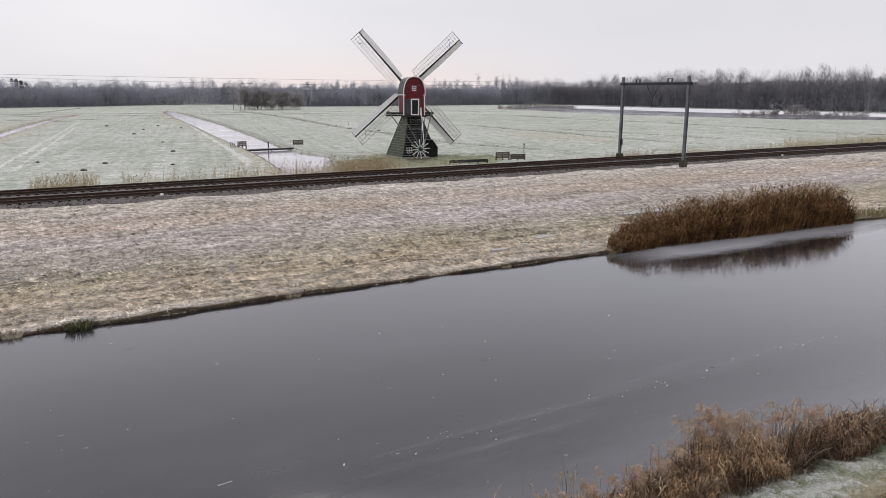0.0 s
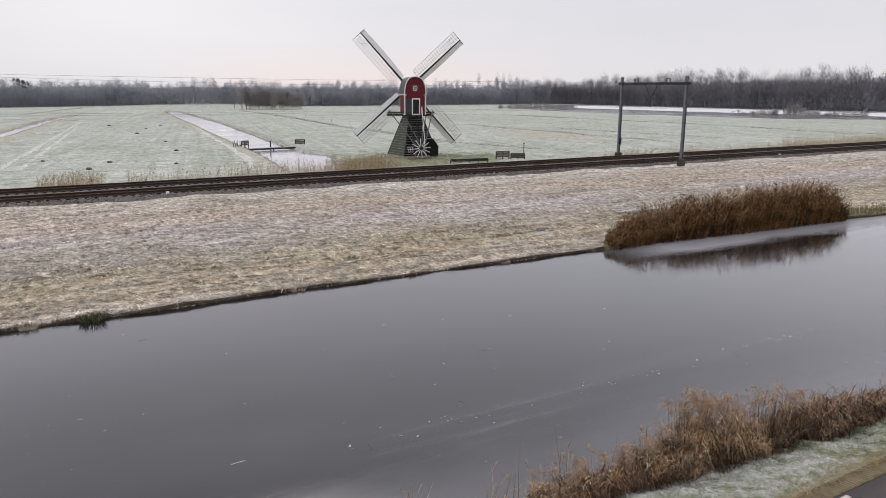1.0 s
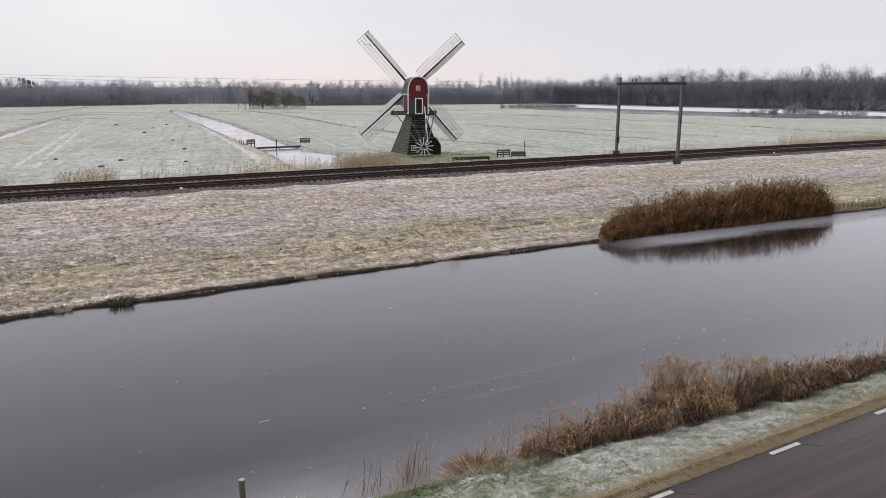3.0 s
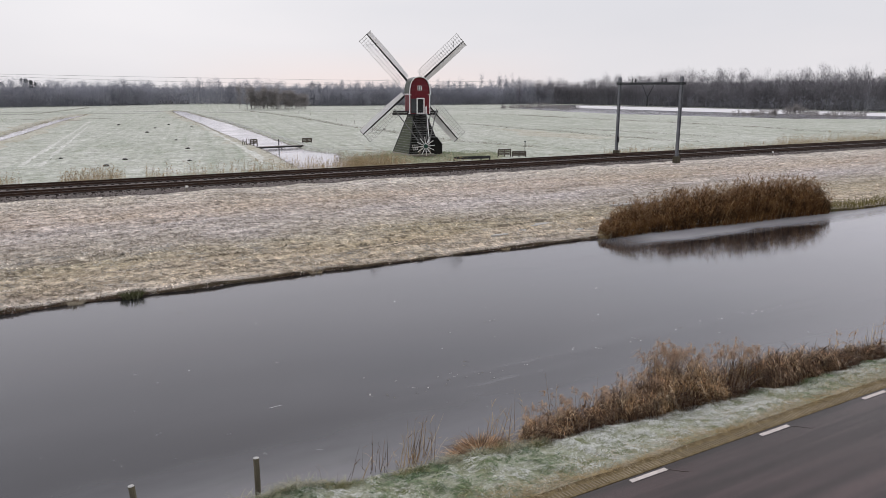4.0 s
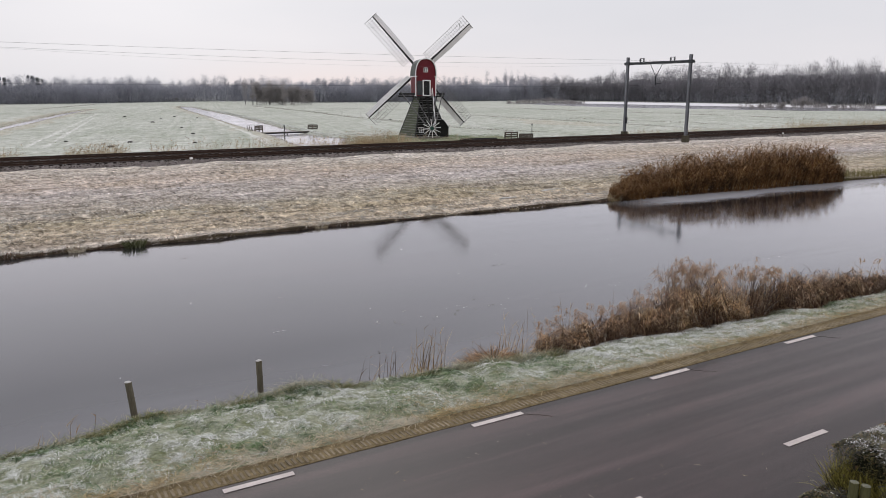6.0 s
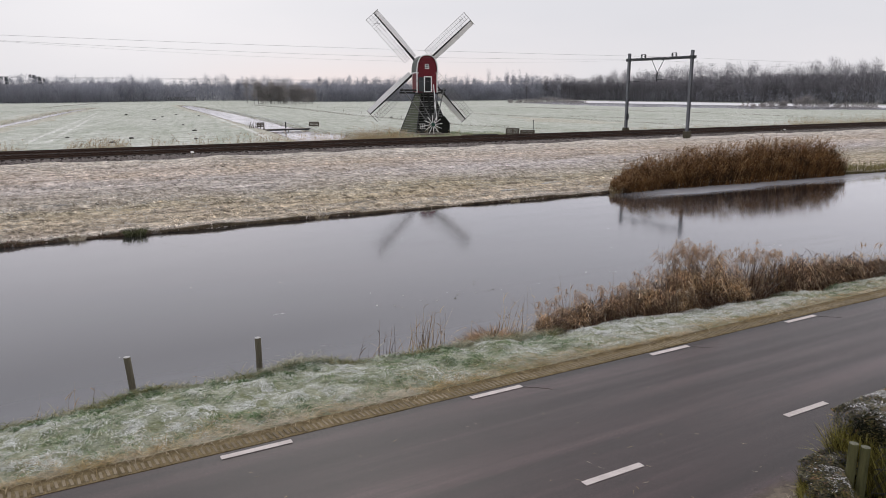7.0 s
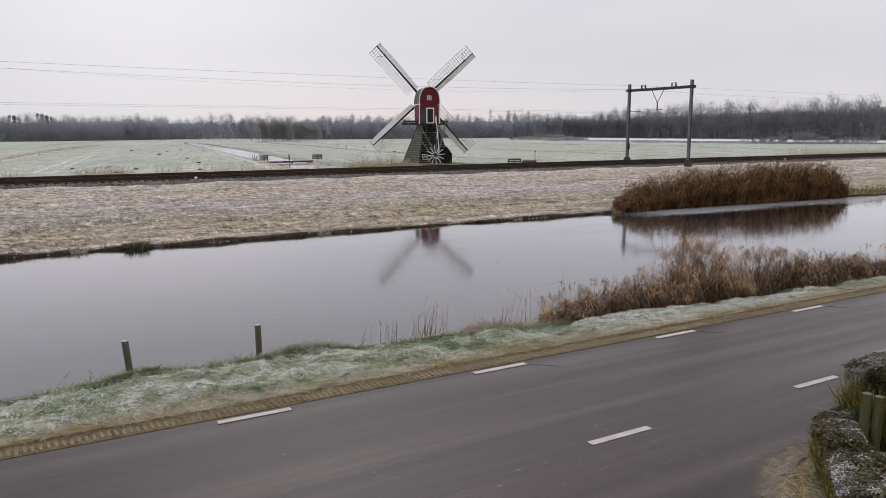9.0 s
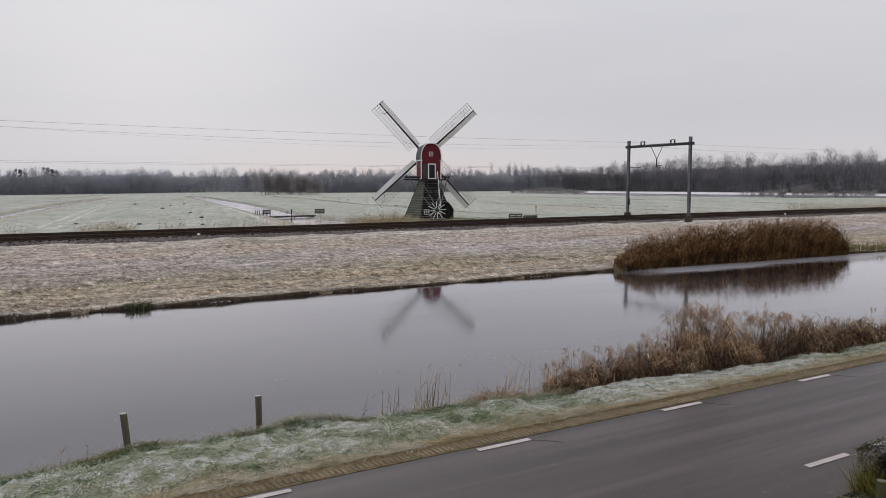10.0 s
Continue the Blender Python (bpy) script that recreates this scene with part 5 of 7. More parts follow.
# ---- posts at the canal edge ----
M_SNOWPATCH = simple("thin_rime", (0.30, 0.29, 0.27), (0.62, 0.62, 0.62), 9, 60, 0.9)
for x, y, lean in ((-4.64, 4.77, -0.09), (-2.19, 4.66, -0.008)):
    ob = holder("mooring_post", pose(x, y, -1.9), "weathered wooden post with a rimed top standing in the canal edge", "post", "canal posts")
    bm = bmesh.new()
    rings = []
    for k in range(9):
        z = 1.9 * k / 8
        rings.append([(lean * (z - 1.9) + 0.062 * (1 + 0.05 * math.sin(7 * t + k)) * math.cos(t), 0.062 * math.sin(t), z) for t in np.linspace(0, 2 * math.pi, 13)[:-1]])
    part("shaft", loft(bm, rings, caps=True), M_POST, ob)
    bm = rod(bmesh.new(), (0, 0, 1.9), (0, 0, 1.908), 0.058, 0.048, 12)
    part("rime_cap", bm, M_SNOWPATCH, ob, "white rime on the post top")


# ---- reeds ----
def reeds(soup, x, y, z, h, rng, leaves=4, plume=0.6, lean=(0.1, 0.0), mats=(0, 1), stem_w=0.012, leaf_w=0.022, spread=0.16, up=(0.2, 1.1), segs=3, tassel=9):
    """Standing reed stems with strap leaves and drooping plumes."""
    n = len(x)
    base = np.stack([x, y, z], 1)
    way = np.stack([rng.normal(lean[0], spread, n), rng.normal(lean[1], spread, n), np.ones(n)], 1)
    way /= np.linalg.norm(way, axis=1)[:, None]
    bend = np.abs(rng.normal(0.05, 0.06, n))
    soup.ribbons(base, way, h, np.full(n, stem_w), bend, mats[0], segs, rng)
    flat = np.stack([way[:, 0], way[:, 1], np.zeros(n)], 1)

    def on_stem(t):
        c = base + way * (h * t)[:, None] + flat * (bend * h * 0.5 * t * t)[:, None]
        c[:, 2] -= bend * h * t * t
        return c

    for k in range(leaves):
        t = rng.uniform(0.15, 0.95, n)
        ang = rng.uniform(0, 2 * np.pi, n)
        out = np.stack([np.cos(ang), np.sin(ang), rng.uniform(up[0], up[1], n)], 1)
        ln = h * rng.uniform(0.16, 0.38, n)
        soup.ribbons(on_stem(t), out, ln, np.full(n, leaf_w) * rng.uniform(0.6, 1.3, n), rng.uniform(0.3, 1.1, n) * min(1.0, 1.0 / up[1] + 0.1), mats[0], segs, rng)
    sel = rng.random(n) < plume
    for k in range(tassel):
        m = int(sel.sum())
        ang = rng.normal(0.4, 0.9, m)
        out = np.stack([np.cos(ang), np.sin(ang), rng.uniform(1.0, 3.5, m)], 1)
        soup.ribbons(on_stem(rng.uniform(0.88, 1.0, n))[sel], out, rng.uniform(0.10, 0.26, m), rng.uniform(0.012, 0.03, m) * (1.6 if stem_w > 0.02 else 1.0), rng.uniform(0.3, 1.3, m), mats[1], 2, rng)


rng = np.random.default_rng(21)
# near stand along the verge: clumps of upright stems whose long leaves arch over and hang
M_REEDRUST = blade_mat("rust_brown_reed", [(0.0, (0.06, 0.029, 0.014)), (0.45, (0.31, 0.17, 0.082)), (0.8, (0.56, 0.365, 0.21)), (1.0, (0.74, 0.60, 0.44))], 0.08, 0.75, 0.35, 0.8, None, 2.4)
M_REEDGOLD = blade_mat("golden_reed_leaf", [(0.0, (0.18, 0.10, 0.045)), (0.4, (0.57, 0.375, 0.195)), (0.8, (0.80, 0.60, 0.375)), (1.0, (0.90, 0.79, 0.61))], 0.08, 0.75, 0.4, 0.8, None, 2.4)
M_REEDPALE = blade_mat("bleached_reed_leaf", [(0.0, (0.34, 0.26, 0.18)), (0.6, (0.62, 0.53, 0.43)), (1.0, (0.82, 0.76, 0.69))], 0.1, 0.75, 0.35, 0.8)
soup = Soup()


def hanging(soup, x, y, z, h, rng, k, gold, length=(0.34, 0.75)):
    """Leaves that leave a stem steeply, arch over and hang down."""
    n = len(x) * k
    x, y, z, h, gold = (np.repeat(q, k) for q in (x, y, z, h, gold))
    f = rng.uniform(0.30, 1.0, n)
    ang = rng.uniform(0, 2 * np.pi, n)
    way = np.stack([np.cos(ang), np.sin(ang), rng.uniform(1.2, 3.6, n)], 1)
    ln = rng.uniform(length[0], length[1], n) * np.clip(h, 0.45, 1.2)
    at = np.stack([x + rng.normal(0, 0.02, n), y + rng.normal(0, 0.02, n), z + h * f], 1)
    wd_ = rng.uniform(0.011, 0.026, n)
    dr = rng.uniform(0.6, 1.9, n)
    # low leaves take the dark material: the stand's inner shade put into colour
    pick = rng.random(n)
    g_ = pick < gold * np.clip(0.25 + f, 0, 1)
    r_ = ~g_ & (pick < 0.20 + 0.75 * f * np.clip(0.45 + 1.4 * gold, 0, 1.1))
    for sel, mi in ((g_, 3), (r_, 4), (~g_ & ~r_, 2)):
        soup.ribbons(at[sel], way[sel], ln[sel], wd_[sel], dr[sel], mi, 4, rng)


BED_X = [4.15, 4.6, 5.3, 6.2, 7.3, 7.9, 8.7, 9.2, 9.6, 10.4, 12, 14, 16.5]
BED_H = [0.26, 0.42, 0.54, 0.62, 0.80, 1.34, 1.30, 0.82, 0.88, 1.0, 0.82, 0.66, 0.48]
BED_GOLD = [0.45, 0.50, 0.55, 0.65, 0.78, 0.85, 0.75, 0.6, 0.5, 0.4, 0.14, 0.05, 0.04]
nc = 165
kx = 4.2 + 12.2 * rng.random(nc)
ky = near_edge(kx) + rng.uniform(-0.10, 1.15, nc) * np.interp(kx, [3.95, 4.5, 5.5, 8, 11, 13, 16.5], [0.75, 0.85, 1, 1, 0.8, 0.6, 0.45])
m_ = 20
n = nc * m_
x, y = np.repeat(kx, m_) + rng.normal(0, 0.12, n), np.repeat(ky, m_) + rng.normal(0, 0.10, n)
tallness = np.repeat(rng.uniform(0.45, 1.2, nc), m_)
gold = np.repeat(np.clip(np.interp(kx, BED_X, BED_GOLD) * rng.choice([0.1, 0.7, 1.7], nc), 0, 0.95), m_)
h = np.interp(x, BED_X, BED_H) * rng.uniform(0.62, 1.08, n) * tallness
z = np.maximum(ground_z(x, y), WATER_Z - 0.05) - 0.02
h = h + np.clip(-0.35 - z, 0, 0.5) * rng.uniform(0.4, 1.0, n)
hanging(soup, x, y, z, h, rng, 10, gold)
for sel, mi in ((gold > 0.55, 4), (gold <= 0.55, 2)):
    reeds(soup, x[sel], y[sel], z[sel], h[sel] * 1.04, rng, 0, 0.0, (0.05, 0.0), (mi, 1), 0.011, 0.02, 0.05)
# taller flowering stems above the clumps, their plumes nodding over
n = 120
x = 4.6 + 6.8 * rng.random(n)
x = np.concatenate([x, rng.uniform(7.6, 8.9, 60), rng.uniform(9.8, 10.7, 26), rng.uniform(3.9, 4.6, 16)])
n = len(x)
y = near_edge(x) + rng.uniform(0.1, 1.0, n)
z = np.maximum(ground_z(x, y), WATER_Z) - 0.02
h = np.interp(x, BED_X, BED_H) * rng.uniform(0.92, 1.2, n) + rng.uniform(0.0, 0.28, n) + np.clip(-0.3 - z, 0, 0.6)
side_ = rng.normal(0.3, 0.9, n)
lean_ = rng.uniform(0.04, 0.16, n)
way = np.stack([np.cos(side_) * lean_, np.sin(side_) * lean_, np.ones(n)], 1)
way /= np.linalg.norm(way, axis=1)[:, None]
bend = rng.uniform(0.02, 0.12, n)
soup.ribbons(np.stack([x, y, z], 1), way, h, np.full(n, 0.013), bend, 0, 4, rng)
tip = np.stack([x, y, z], 1) + way * h[:, None] + np.stack([way[:, 0], way[:, 1], np.zeros(n)], 1) * (bend * h * 0.5)[:, None]
tip[:, 2] -= bend * h
m_ = 22
at = np.repeat(tip, m_, 0) - np.repeat(way, m_, 0) * (rng.random(n * m_) * 0.16)[:, None]
sa = np.repeat(side_, m_) + rng.normal(0, 0.45, n * m_)
soup.ribbons(at, np.stack([np.cos(sa), np.sin(sa), rng.uniform(0.1, 1.6, n * m_)], 1), rng.uniform(0.09, 0.24, n * m_), rng.uniform(0.010, 0.020, n * m_), rng.uniform(0.7, 1.7, n * m_), 1, 3, rng)
# long pale leaves arching out over the thinner end
n = 900
x = np.concatenate([rng.uniform(9.0, 16.4, 560), rng.uniform(4.0, 9.2, 340)])
y = near_edge(x) + rng.uniform(0.05, 0.9, n) * np.interp(x, [9, 13, 16.5], [1, 0.7, 0.5])
z = np.maximum(ground_z(x, y), WATER_Z) + 0.1
ang = rng.normal(0.5, 1.1, n)
hb = np.interp(x, BED_X, BED_H) + 0.15
soup.ribbons(np.stack([x, y, z], 1), np.stack([np.cos(ang) * 0.45, np.sin(ang) * 0.45, np.ones(n)], 1), hb * rng.uniform(0.9, 1.5, n), rng.uniform(0.008, 0.015, n), rng.uniform(0.35, 0.8, n), 5, 5, rng)
# dark upright blades where the bed thins out
n = 1100
x = 9.8 + 6.9 * rng.random(n)
x = np.concatenate([x, rng.uniform(4.0, 9.8, 420)])
n = len(x)
y = near_edge(x) + rng.uniform(0.0, 0.9, n) * np.interp(x, [9, 13, 16.5], [1, 0.7, 0.5])
z = np.maximum(ground_z(x, y), WATER_Z) - 0.02
way = np.stack([rng.normal(0.08, 0.10, n), rng.normal(0, 0.10, n), np.ones(n)], 1)
clus = 1 + 0.35 * lattice_noise(x, x * 0, 0.5, 55)
soup.ribbons(np.stack([x, y, z], 1), way, (np.interp(x, BED_X, BED_H) * 1.12 + np.clip(-0.3 - z, 0, 0.6)) * rng.uniform(0.6, 1.12, n) * clus, rng.uniform(0.010, 0.020, n), np.abs(rng.normal(0.05, 0.10, n)), 2, 4, rng)
# dark fallen leaves at the foot, also painting the shade inside the stand
n = 9000
x = 4.0 + 12.4 * rng.random(n) ** 0.95
y = near_edge(x) + rng.uniform(-0.2, 0.9, n) * np.interp(x, [4.5, 8, 13, 16.5], [0.8, 1, 0.7, 0.5])
z = np.maximum(ground_z(x, y), WATER_Z) + 0.5 * rng.random(n) ** 1.5
ang = rng.uniform(0, 2 * np.pi, n)
way = np.stack([np.cos(ang), np.sin(ang), rng.uniform(0.1, 1.6, n)], 1)
soup.ribbons(np.stack([x, y, z], 1), way, rng.uniform(0.15, 0.45, n), rng.uniform(0.012, 0.024, n), rng.uniform(0.4, 1.3, n), 2, 3, rng)
tagged(soup.make("reed_bed", [M_REED, M_PLUME, M_DARKREED, M_REEDGOLD, M_REEDRUST, M_REEDPALE]), "dense stand of withered golden reed on the canal verge", "reeds", kind="stuff")

# low broken reed and sparse stems in the shallow ice
soup = Soup()
n = 90
x = rng.uniform(2.2, 4.5, n)
y = near_edge(x) + rng.uniform(0.05, 0.8, n)
reeds(soup, x, y, np.full(n, WATER_Z + 0.05), rng.uniform(0.4, 0.95, n), rng, 4, 0.0, (0.05, 0.1), (0, 1), 0.012, 0.018, 0.3)
for cx_, cy_, k, hh in ((1.15, 4.2, 26, 1.25), (0.55, 4.4, 9, 1.0), (1.7, 4.5, 22, 1.2), (0.0, 4.6, 3, 0.9), (3.3, 3.9, 18, 1.5), (-1.2, 4.3, 5, 0.7), (-5.9, 4.2, 14, 0.9), (-3.4, 4.3, 6, 0.7), (-0.5, 4.0, 5, 0.8), (5.6, 4.5, 8, 1.6), (4.2, 4.4, 6, 1.2)):
    x, y = cx_ + rng.normal(0, 0.17, k), cy_ + rng.normal(0, 0.14, k)
    reeds(soup, x, y, np.full(k, WATER_Z - 0.05), hh * rng.uniform(0.4, 1.1, k), rng, 1, 0.0, (0.10, 0.0), (2 if k % 2 else 0, 1), 0.015, 0.014, 0.14, (0.8, 2.0))
for cx_, k, hh in ((14.9, 10, 1.7), (15.6, 14, 1.6), (16.8, 20, 1.5), (11.5, 8, 1.5), (12.8, 8, 1.3)):
    x = cx_ + rng.normal(0, 0.25, k)
    y = near_edge(x) + rng.uniform(0.0, 0.7, k)
    reeds(soup, x, y, np.full(k, -0.6), hh * 0.85 * rng.uniform(0.6, 1.05, k), rng, 2, 0.25, (0.1, 0), (0, 1), 0.015, 0.018, 0.08)
n = 70
x = np.concatenate([rng.normal(1.4, 0.5, 38), rng.normal(0.2, 0.6, 12), rng.uniform(3.0, 4.3, 20)])
y = near_edge(x) + rng.uniform(0.7, 1.5, n)
ang = rng.uniform(0, 2 * np.pi, n)
soup.ribbons(np.stack([x, y, np.full(n, WATER_Z - 0.02)], 1), np.stack([np.cos(ang) * 0.35, np.sin(ang) * 0.35, np.ones(n)], 1), rng.uniform(0.6, 1.15, n), rng.uniform(0.008, 0.014, n), rng.uniform(0.35, 0.85, n), 0, 6, rng)
tagged(soup.make("sparse_reeds", [M_REED, M_PLUME, M_DARKREED]), "sparse broken reed stems standing in shallow ice", "reeds", kind="stuff")

# slumped brown sedge mound at the water
s1 = Soup()
k = 1300
ang, rr = rng.uniform(0, 2 * np.pi, k), 0.55 * np.sqrt(rng.random(k))
x, y = 2.72 + 1.2 * rr * np.cos(ang), 3.5 + 0.7 * rr * np.sin(ang)
way = np.stack([np.cos(ang) + 0.3, np.sin(ang), rng.uniform(0.5, 1.6, k)], 1)
s1.ribbons(np.stack([x, y, np.full(k, -0.72) + 0.22 * np.clip(1 - rr / 0.55, 0, 1)], 1), way, rng.uniform(0.35, 0.72, k), np.full(k, 0.016), rng.uniform(0.3, 1.0, k), 0, 3, rng)
tagged(s1.make("sedge_tussock", [M_REEDRUST]), "slumped brown sedge tussock in the canal edge", "sedge", "sedge tussocks")

# tall stand on the far bank
soup = Soup()
n = 9500
x = 23.9 + 20.6 * rng.random(n)
depth = np.interp(x, [23.8, 25, 28, 34, 42, 43.7, 44.6], [0.8, 1.8, 2.6, 3.0, 2.8, 1.8, 0.5])
y = far_edge(x) - 0.45 + depth * rng.random(n)
hm = np.interp(x, [23.8, 24.6, 26.5, 29, 33, 39, 42, 43.6, 44.6], [0.5, 0.8, 1.3, 1.75, 2.0, 2.15, 2.1, 2.0, 1.1])
h = hm * (0.5 + 0.62 * rng.random(n)) * (0.92 + 0.30 * lattice_noise(x, y, 0.7, 52) + 0.08 * lattice_noise(x, y, 2.5, 53))
reeds(soup, x, y, np.maximum(ground_z(x, y), WATER_Z) - 0.03, h, rng, 4, 0.4, (0.24, 0.0), (0, 3), 0.026, 0.038, 0.09, (0.7, 2.2), 2, 4)
n = 800
x = rng.uniform(26, 44.6, n)
y = far_edge(x) + rng.uniform(-0.2, 2.4, n)
hm = np.interp(x, [27, 29, 33, 39, 42, 43.6, 44.6], [1.5, 1.9, 2.2, 2.45, 2.4, 2.3, 1.6])
reeds(soup, x, y, np.maximum(ground_z(x, y), WATER_Z), hm * rng.uniform(0.92, 1.15, n), rng, 3, 1.0, (0.28, 0.0), (0, 3), 0.024, 0.03, 0.07, (0.7, 2.0), 2, 6)
n = 3200
x = 43.6 + 40 * rng.random(n) ** 1.2
y = far_edge(x) - 0.2 + rng.uniform(0, 1.4, n)
reeds(soup, x, y, np.maximum(ground_z(x, y), WATER_Z), np.interp(x, [43.6, 45, 50, 90], [1.1, 0.6, 0.75, 0.7]) * rng.uniform(0.5, 1.1, n), rng, 2, 0.1, (0.1, 0), (2, 2), 0.03, 0.045, 0.25, (0.4, 1.6), 1, 3)
M_PLUMEFAR = blade_mat("brown_reed_plume", [(0.0, (0.13, 0.07, 0.032)), (1.0, (0.40, 0.255, 0.14))], 0, 0.8, 0.3)
M_OLIVE = blade_mat("olive_bank_sedge", [(0.0, (0.09, 0.085, 0.025)), (1.0, (0.34, 0.29, 0.13))], 0, 0.8, 0.2)
tagged(soup.make("reed_bed", [M_REEDFAR, M_PLUME, M_OLIVE, M_PLUMEFAR]), "tall brown reed stand along the far canal bank", "reeds", kind="stuff")

# reeds behind the railway and round the pond
M_REEDFRINGE = blade_mat("thin_dry_reed", [(0.0, (0.13, 0.085, 0.04)), (0.5, (0.36, 0.255, 0.135)), (1.0, (0.60, 0.48, 0.31))], 0.1, 0.8, 0.25, 0.8)
soup = Soup()


def patch(x0, x1, y0, y1, k, h0, h1, mat):
    x, y = rng.uniform(x0, x1, k), rng.uniform(y0, y1, k)
    keep = lattice_noise(x, y * 0, 1.8, 61) > rng.uniform(-1, 0.5, k)
    x, y = x[keep], y[keep]
    k = len(x)
    reeds(soup, x, y, ground_z(x, y), h0 + (h1 - h0) * rng.random(k) ** 1.5 * (1 + 0.4 * lattice_noise(x, x * 0, 0.9, 62)), rng, 4, 0.4, (0.08, 0), (mat, mat), 0.022, 0.034, 0.10, (1.0, 3.0), 1, 4)


patch(-8.0, -5.7, 60.5, 64.5, 330, 0.7, 1.5, 0)
patch(-2.8, 2.4, 60.5, 64.5, 900, 0.6, 1.7, 0)
patch(4.3, 16.3, 60, 63.5, 700, 0.5, 1.6, 0)
patch(17.5, 32, 61.5, 68, 2900, 0.5, 1.9, 0)
patch(30.5, 40, 62.5, 66, 150, 0.5, 1.4, 0)
patch(60, 128, 60, 63.5, 1900, 0.4, 1.3, 0)
patch(60, 128, 60, 63.5, 1700, 0.4, 1.2, 1)
patch(96, 132, 61, 65.5, 1700, 0.7, 2.0, 1)
patch(50.6, 71, 60.5, 63.5, 700, 0.3, 0.9, 0)
tagged(soup.make("reed_fringe", [M_REEDFRINGE, M_STRAWGRASS]), "thin fringe of dry reed beyond the railway", "reeds", kind="stuff")

# ---- sedge tussocks on the far bank ----
M_TUFT = blade_mat("green_sedge_tuft", [(0.0, (0.03, 0.032, 0.012)), (0.6, (0.10, 0.11, 0.045)), (1.0, (0.36, 0.36, 0.24))], 0, 0.8, 0.2)
for cx_, k, r, hh in ((-2.28, 460, 0.40, 0.58), (-4.4, 160, 0.3, 0.4), (5.9, 90, 0.3, 0.35), (16.9, 90, 0.25, 0.3), (24.0, 240, 0.45, 0.55)):
    s1 = Soup()
    ang, rr = rng.uniform(0, 2 * np.pi, k), r * np.sqrt(rng.random(k))
    x, y = cx_ + rr * np.cos(ang), float(far_edge(np.array([cx_]))[0]) - (0.25 if cx_ == -2.28 else 0.12) + 0.6 * rr * np.sin(ang)
    way = np.stack([np.cos(ang) * 0.35, np.sin(ang) * 0.35, np.ones(k)], 1)
    s1.ribbons(np.stack([x, y, np.maximum(ground_z(x, y), WATER_Z - 0.02)], 1), way, hh * rng.uniform(0.6, 1.1, k), np.full(k, 0.022), rng.uniform(0.2, 0.7, k), 0, 3, rng)
    tagged(s1.make("sedge_tussock", [M_STRAWGRASS if cx_ != -2.28 else M_TUFT]), "overhanging sedge tussock on the peaty canal bank", "sedge", "sedge tussocks")

# ---- grass ----
soup = Soup()
# short sward under the tufts
n = 52000
x = -9.5 + 30 * rng.random(n) ** 1.25
y = 0.55 + (near_edge(x) + 0.12 - 0.55) * rng.random(n) ** 0.9
ang = 2.2 + 2.0 * lattice_noise(x, y, 0.9, 84) + rng.normal(0, 0.9, n)
way = np.stack([np.cos(ang), np.sin(ang), rng.uniform(0.25, 1.1, n)], 1)
mott = lattice_noise(x, y, 0.55, 75) + 0.6 * lattice_noise(x, y, 0.2, 79)
rimy = np.interp(x, [-9, -6, -3, 0, 3.2, 4.6, 8.5, 10.5, 14], [0.55, 0.4, 0.15, -0.1, 0.05, 1.8, 1.7, 0.45, 0.15]) - 0.5 * np.clip((y - near_edge(x) + 0.55) / 0.5, 0, 1)
shade = mott + rimy + 0.35 * rng.normal(0, 1, n)
for sel, mi in ((shade > 0.3, 4), ((shade <= 0.3) & (shade > -0.4), 0), (shade <= -0.4, 1)):
    c_ = int(sel.sum())
    soup.ribbons(np.stack([x, y, ground_z(x, y) - 0.005], 1)[sel], way[sel], rng.uniform(0.05, 0.11, c_), rng.uniform(0.009, 0.017, c_), rng.uniform(0.5, 1.3, c_), mi, 2, rng)
# flopped tufts lying in swirls, each of one tint
nc = 7000
kx = -9.3 + 27 * rng.random(nc) ** 1.2
ky = 0.72 + (near_edge(kx) + 0.02 - 0.72) * rng.random(nc)
m_ = 13
n = nc * m_
x, y = np.repeat(kx, m_) + rng.normal(0, 0.035, n), np.repeat(ky, m_) + rng.normal(0, 0.03, n)
ang = np.repeat(2.2 + 2.0 * lattice_noise(kx, ky, 0.9, 84) + rng.normal(0, 0.7, nc), m_) + rng.normal(0, 0.45, n)
rise = np.repeat(rng.uniform(0.45, 1.6, nc), m_) + rng.normal(0, 0.1, n)
way = np.stack([np.cos(ang), np.sin(ang), np.clip(rise, 0.15, 2)], 1)
rimy = np.interp(kx, [-9, -6, -3, 0, 3.2, 4.6, 8.5, 10.5, 14], [0.55, 0.4, 0.15, -0.1, 0.05, 1.8, 1.7, 0.45, 0.15]) - 0.45 * np.clip((ky - near_edge(kx) + 0.55) / 0.5, 0, 1)
shade = np.repeat(lattice_noise(kx, ky, 0.55, 75) + 0.6 * lattice_noise(kx, ky, 0.2, 79) + rimy + 0.25 * rng.normal(0, 1, nc), m_) + 0.4 * rng.normal(0, 1, n)
big = np.repeat(rng.uniform(0.7, 1.5, nc), m_)
for sel, mi in ((shade > 0.28, 4), ((shade <= 0.28) & (shade > -0.35), 0), (shade <= -0.35, 1)):
    c_ = int(sel.sum())
    soup.ribbons(np.stack([x, y, ground_z(x, y) - 0.01], 1)[sel], way[sel], rng.uniform(0.085, 0.18, c_) * big[sel] * (0.8 if mi == 4 else 1.0), rng.uniform(0.010, 0.021, c_), rng.uniform(0.6, 1.5, c_), mi, 3, rng)
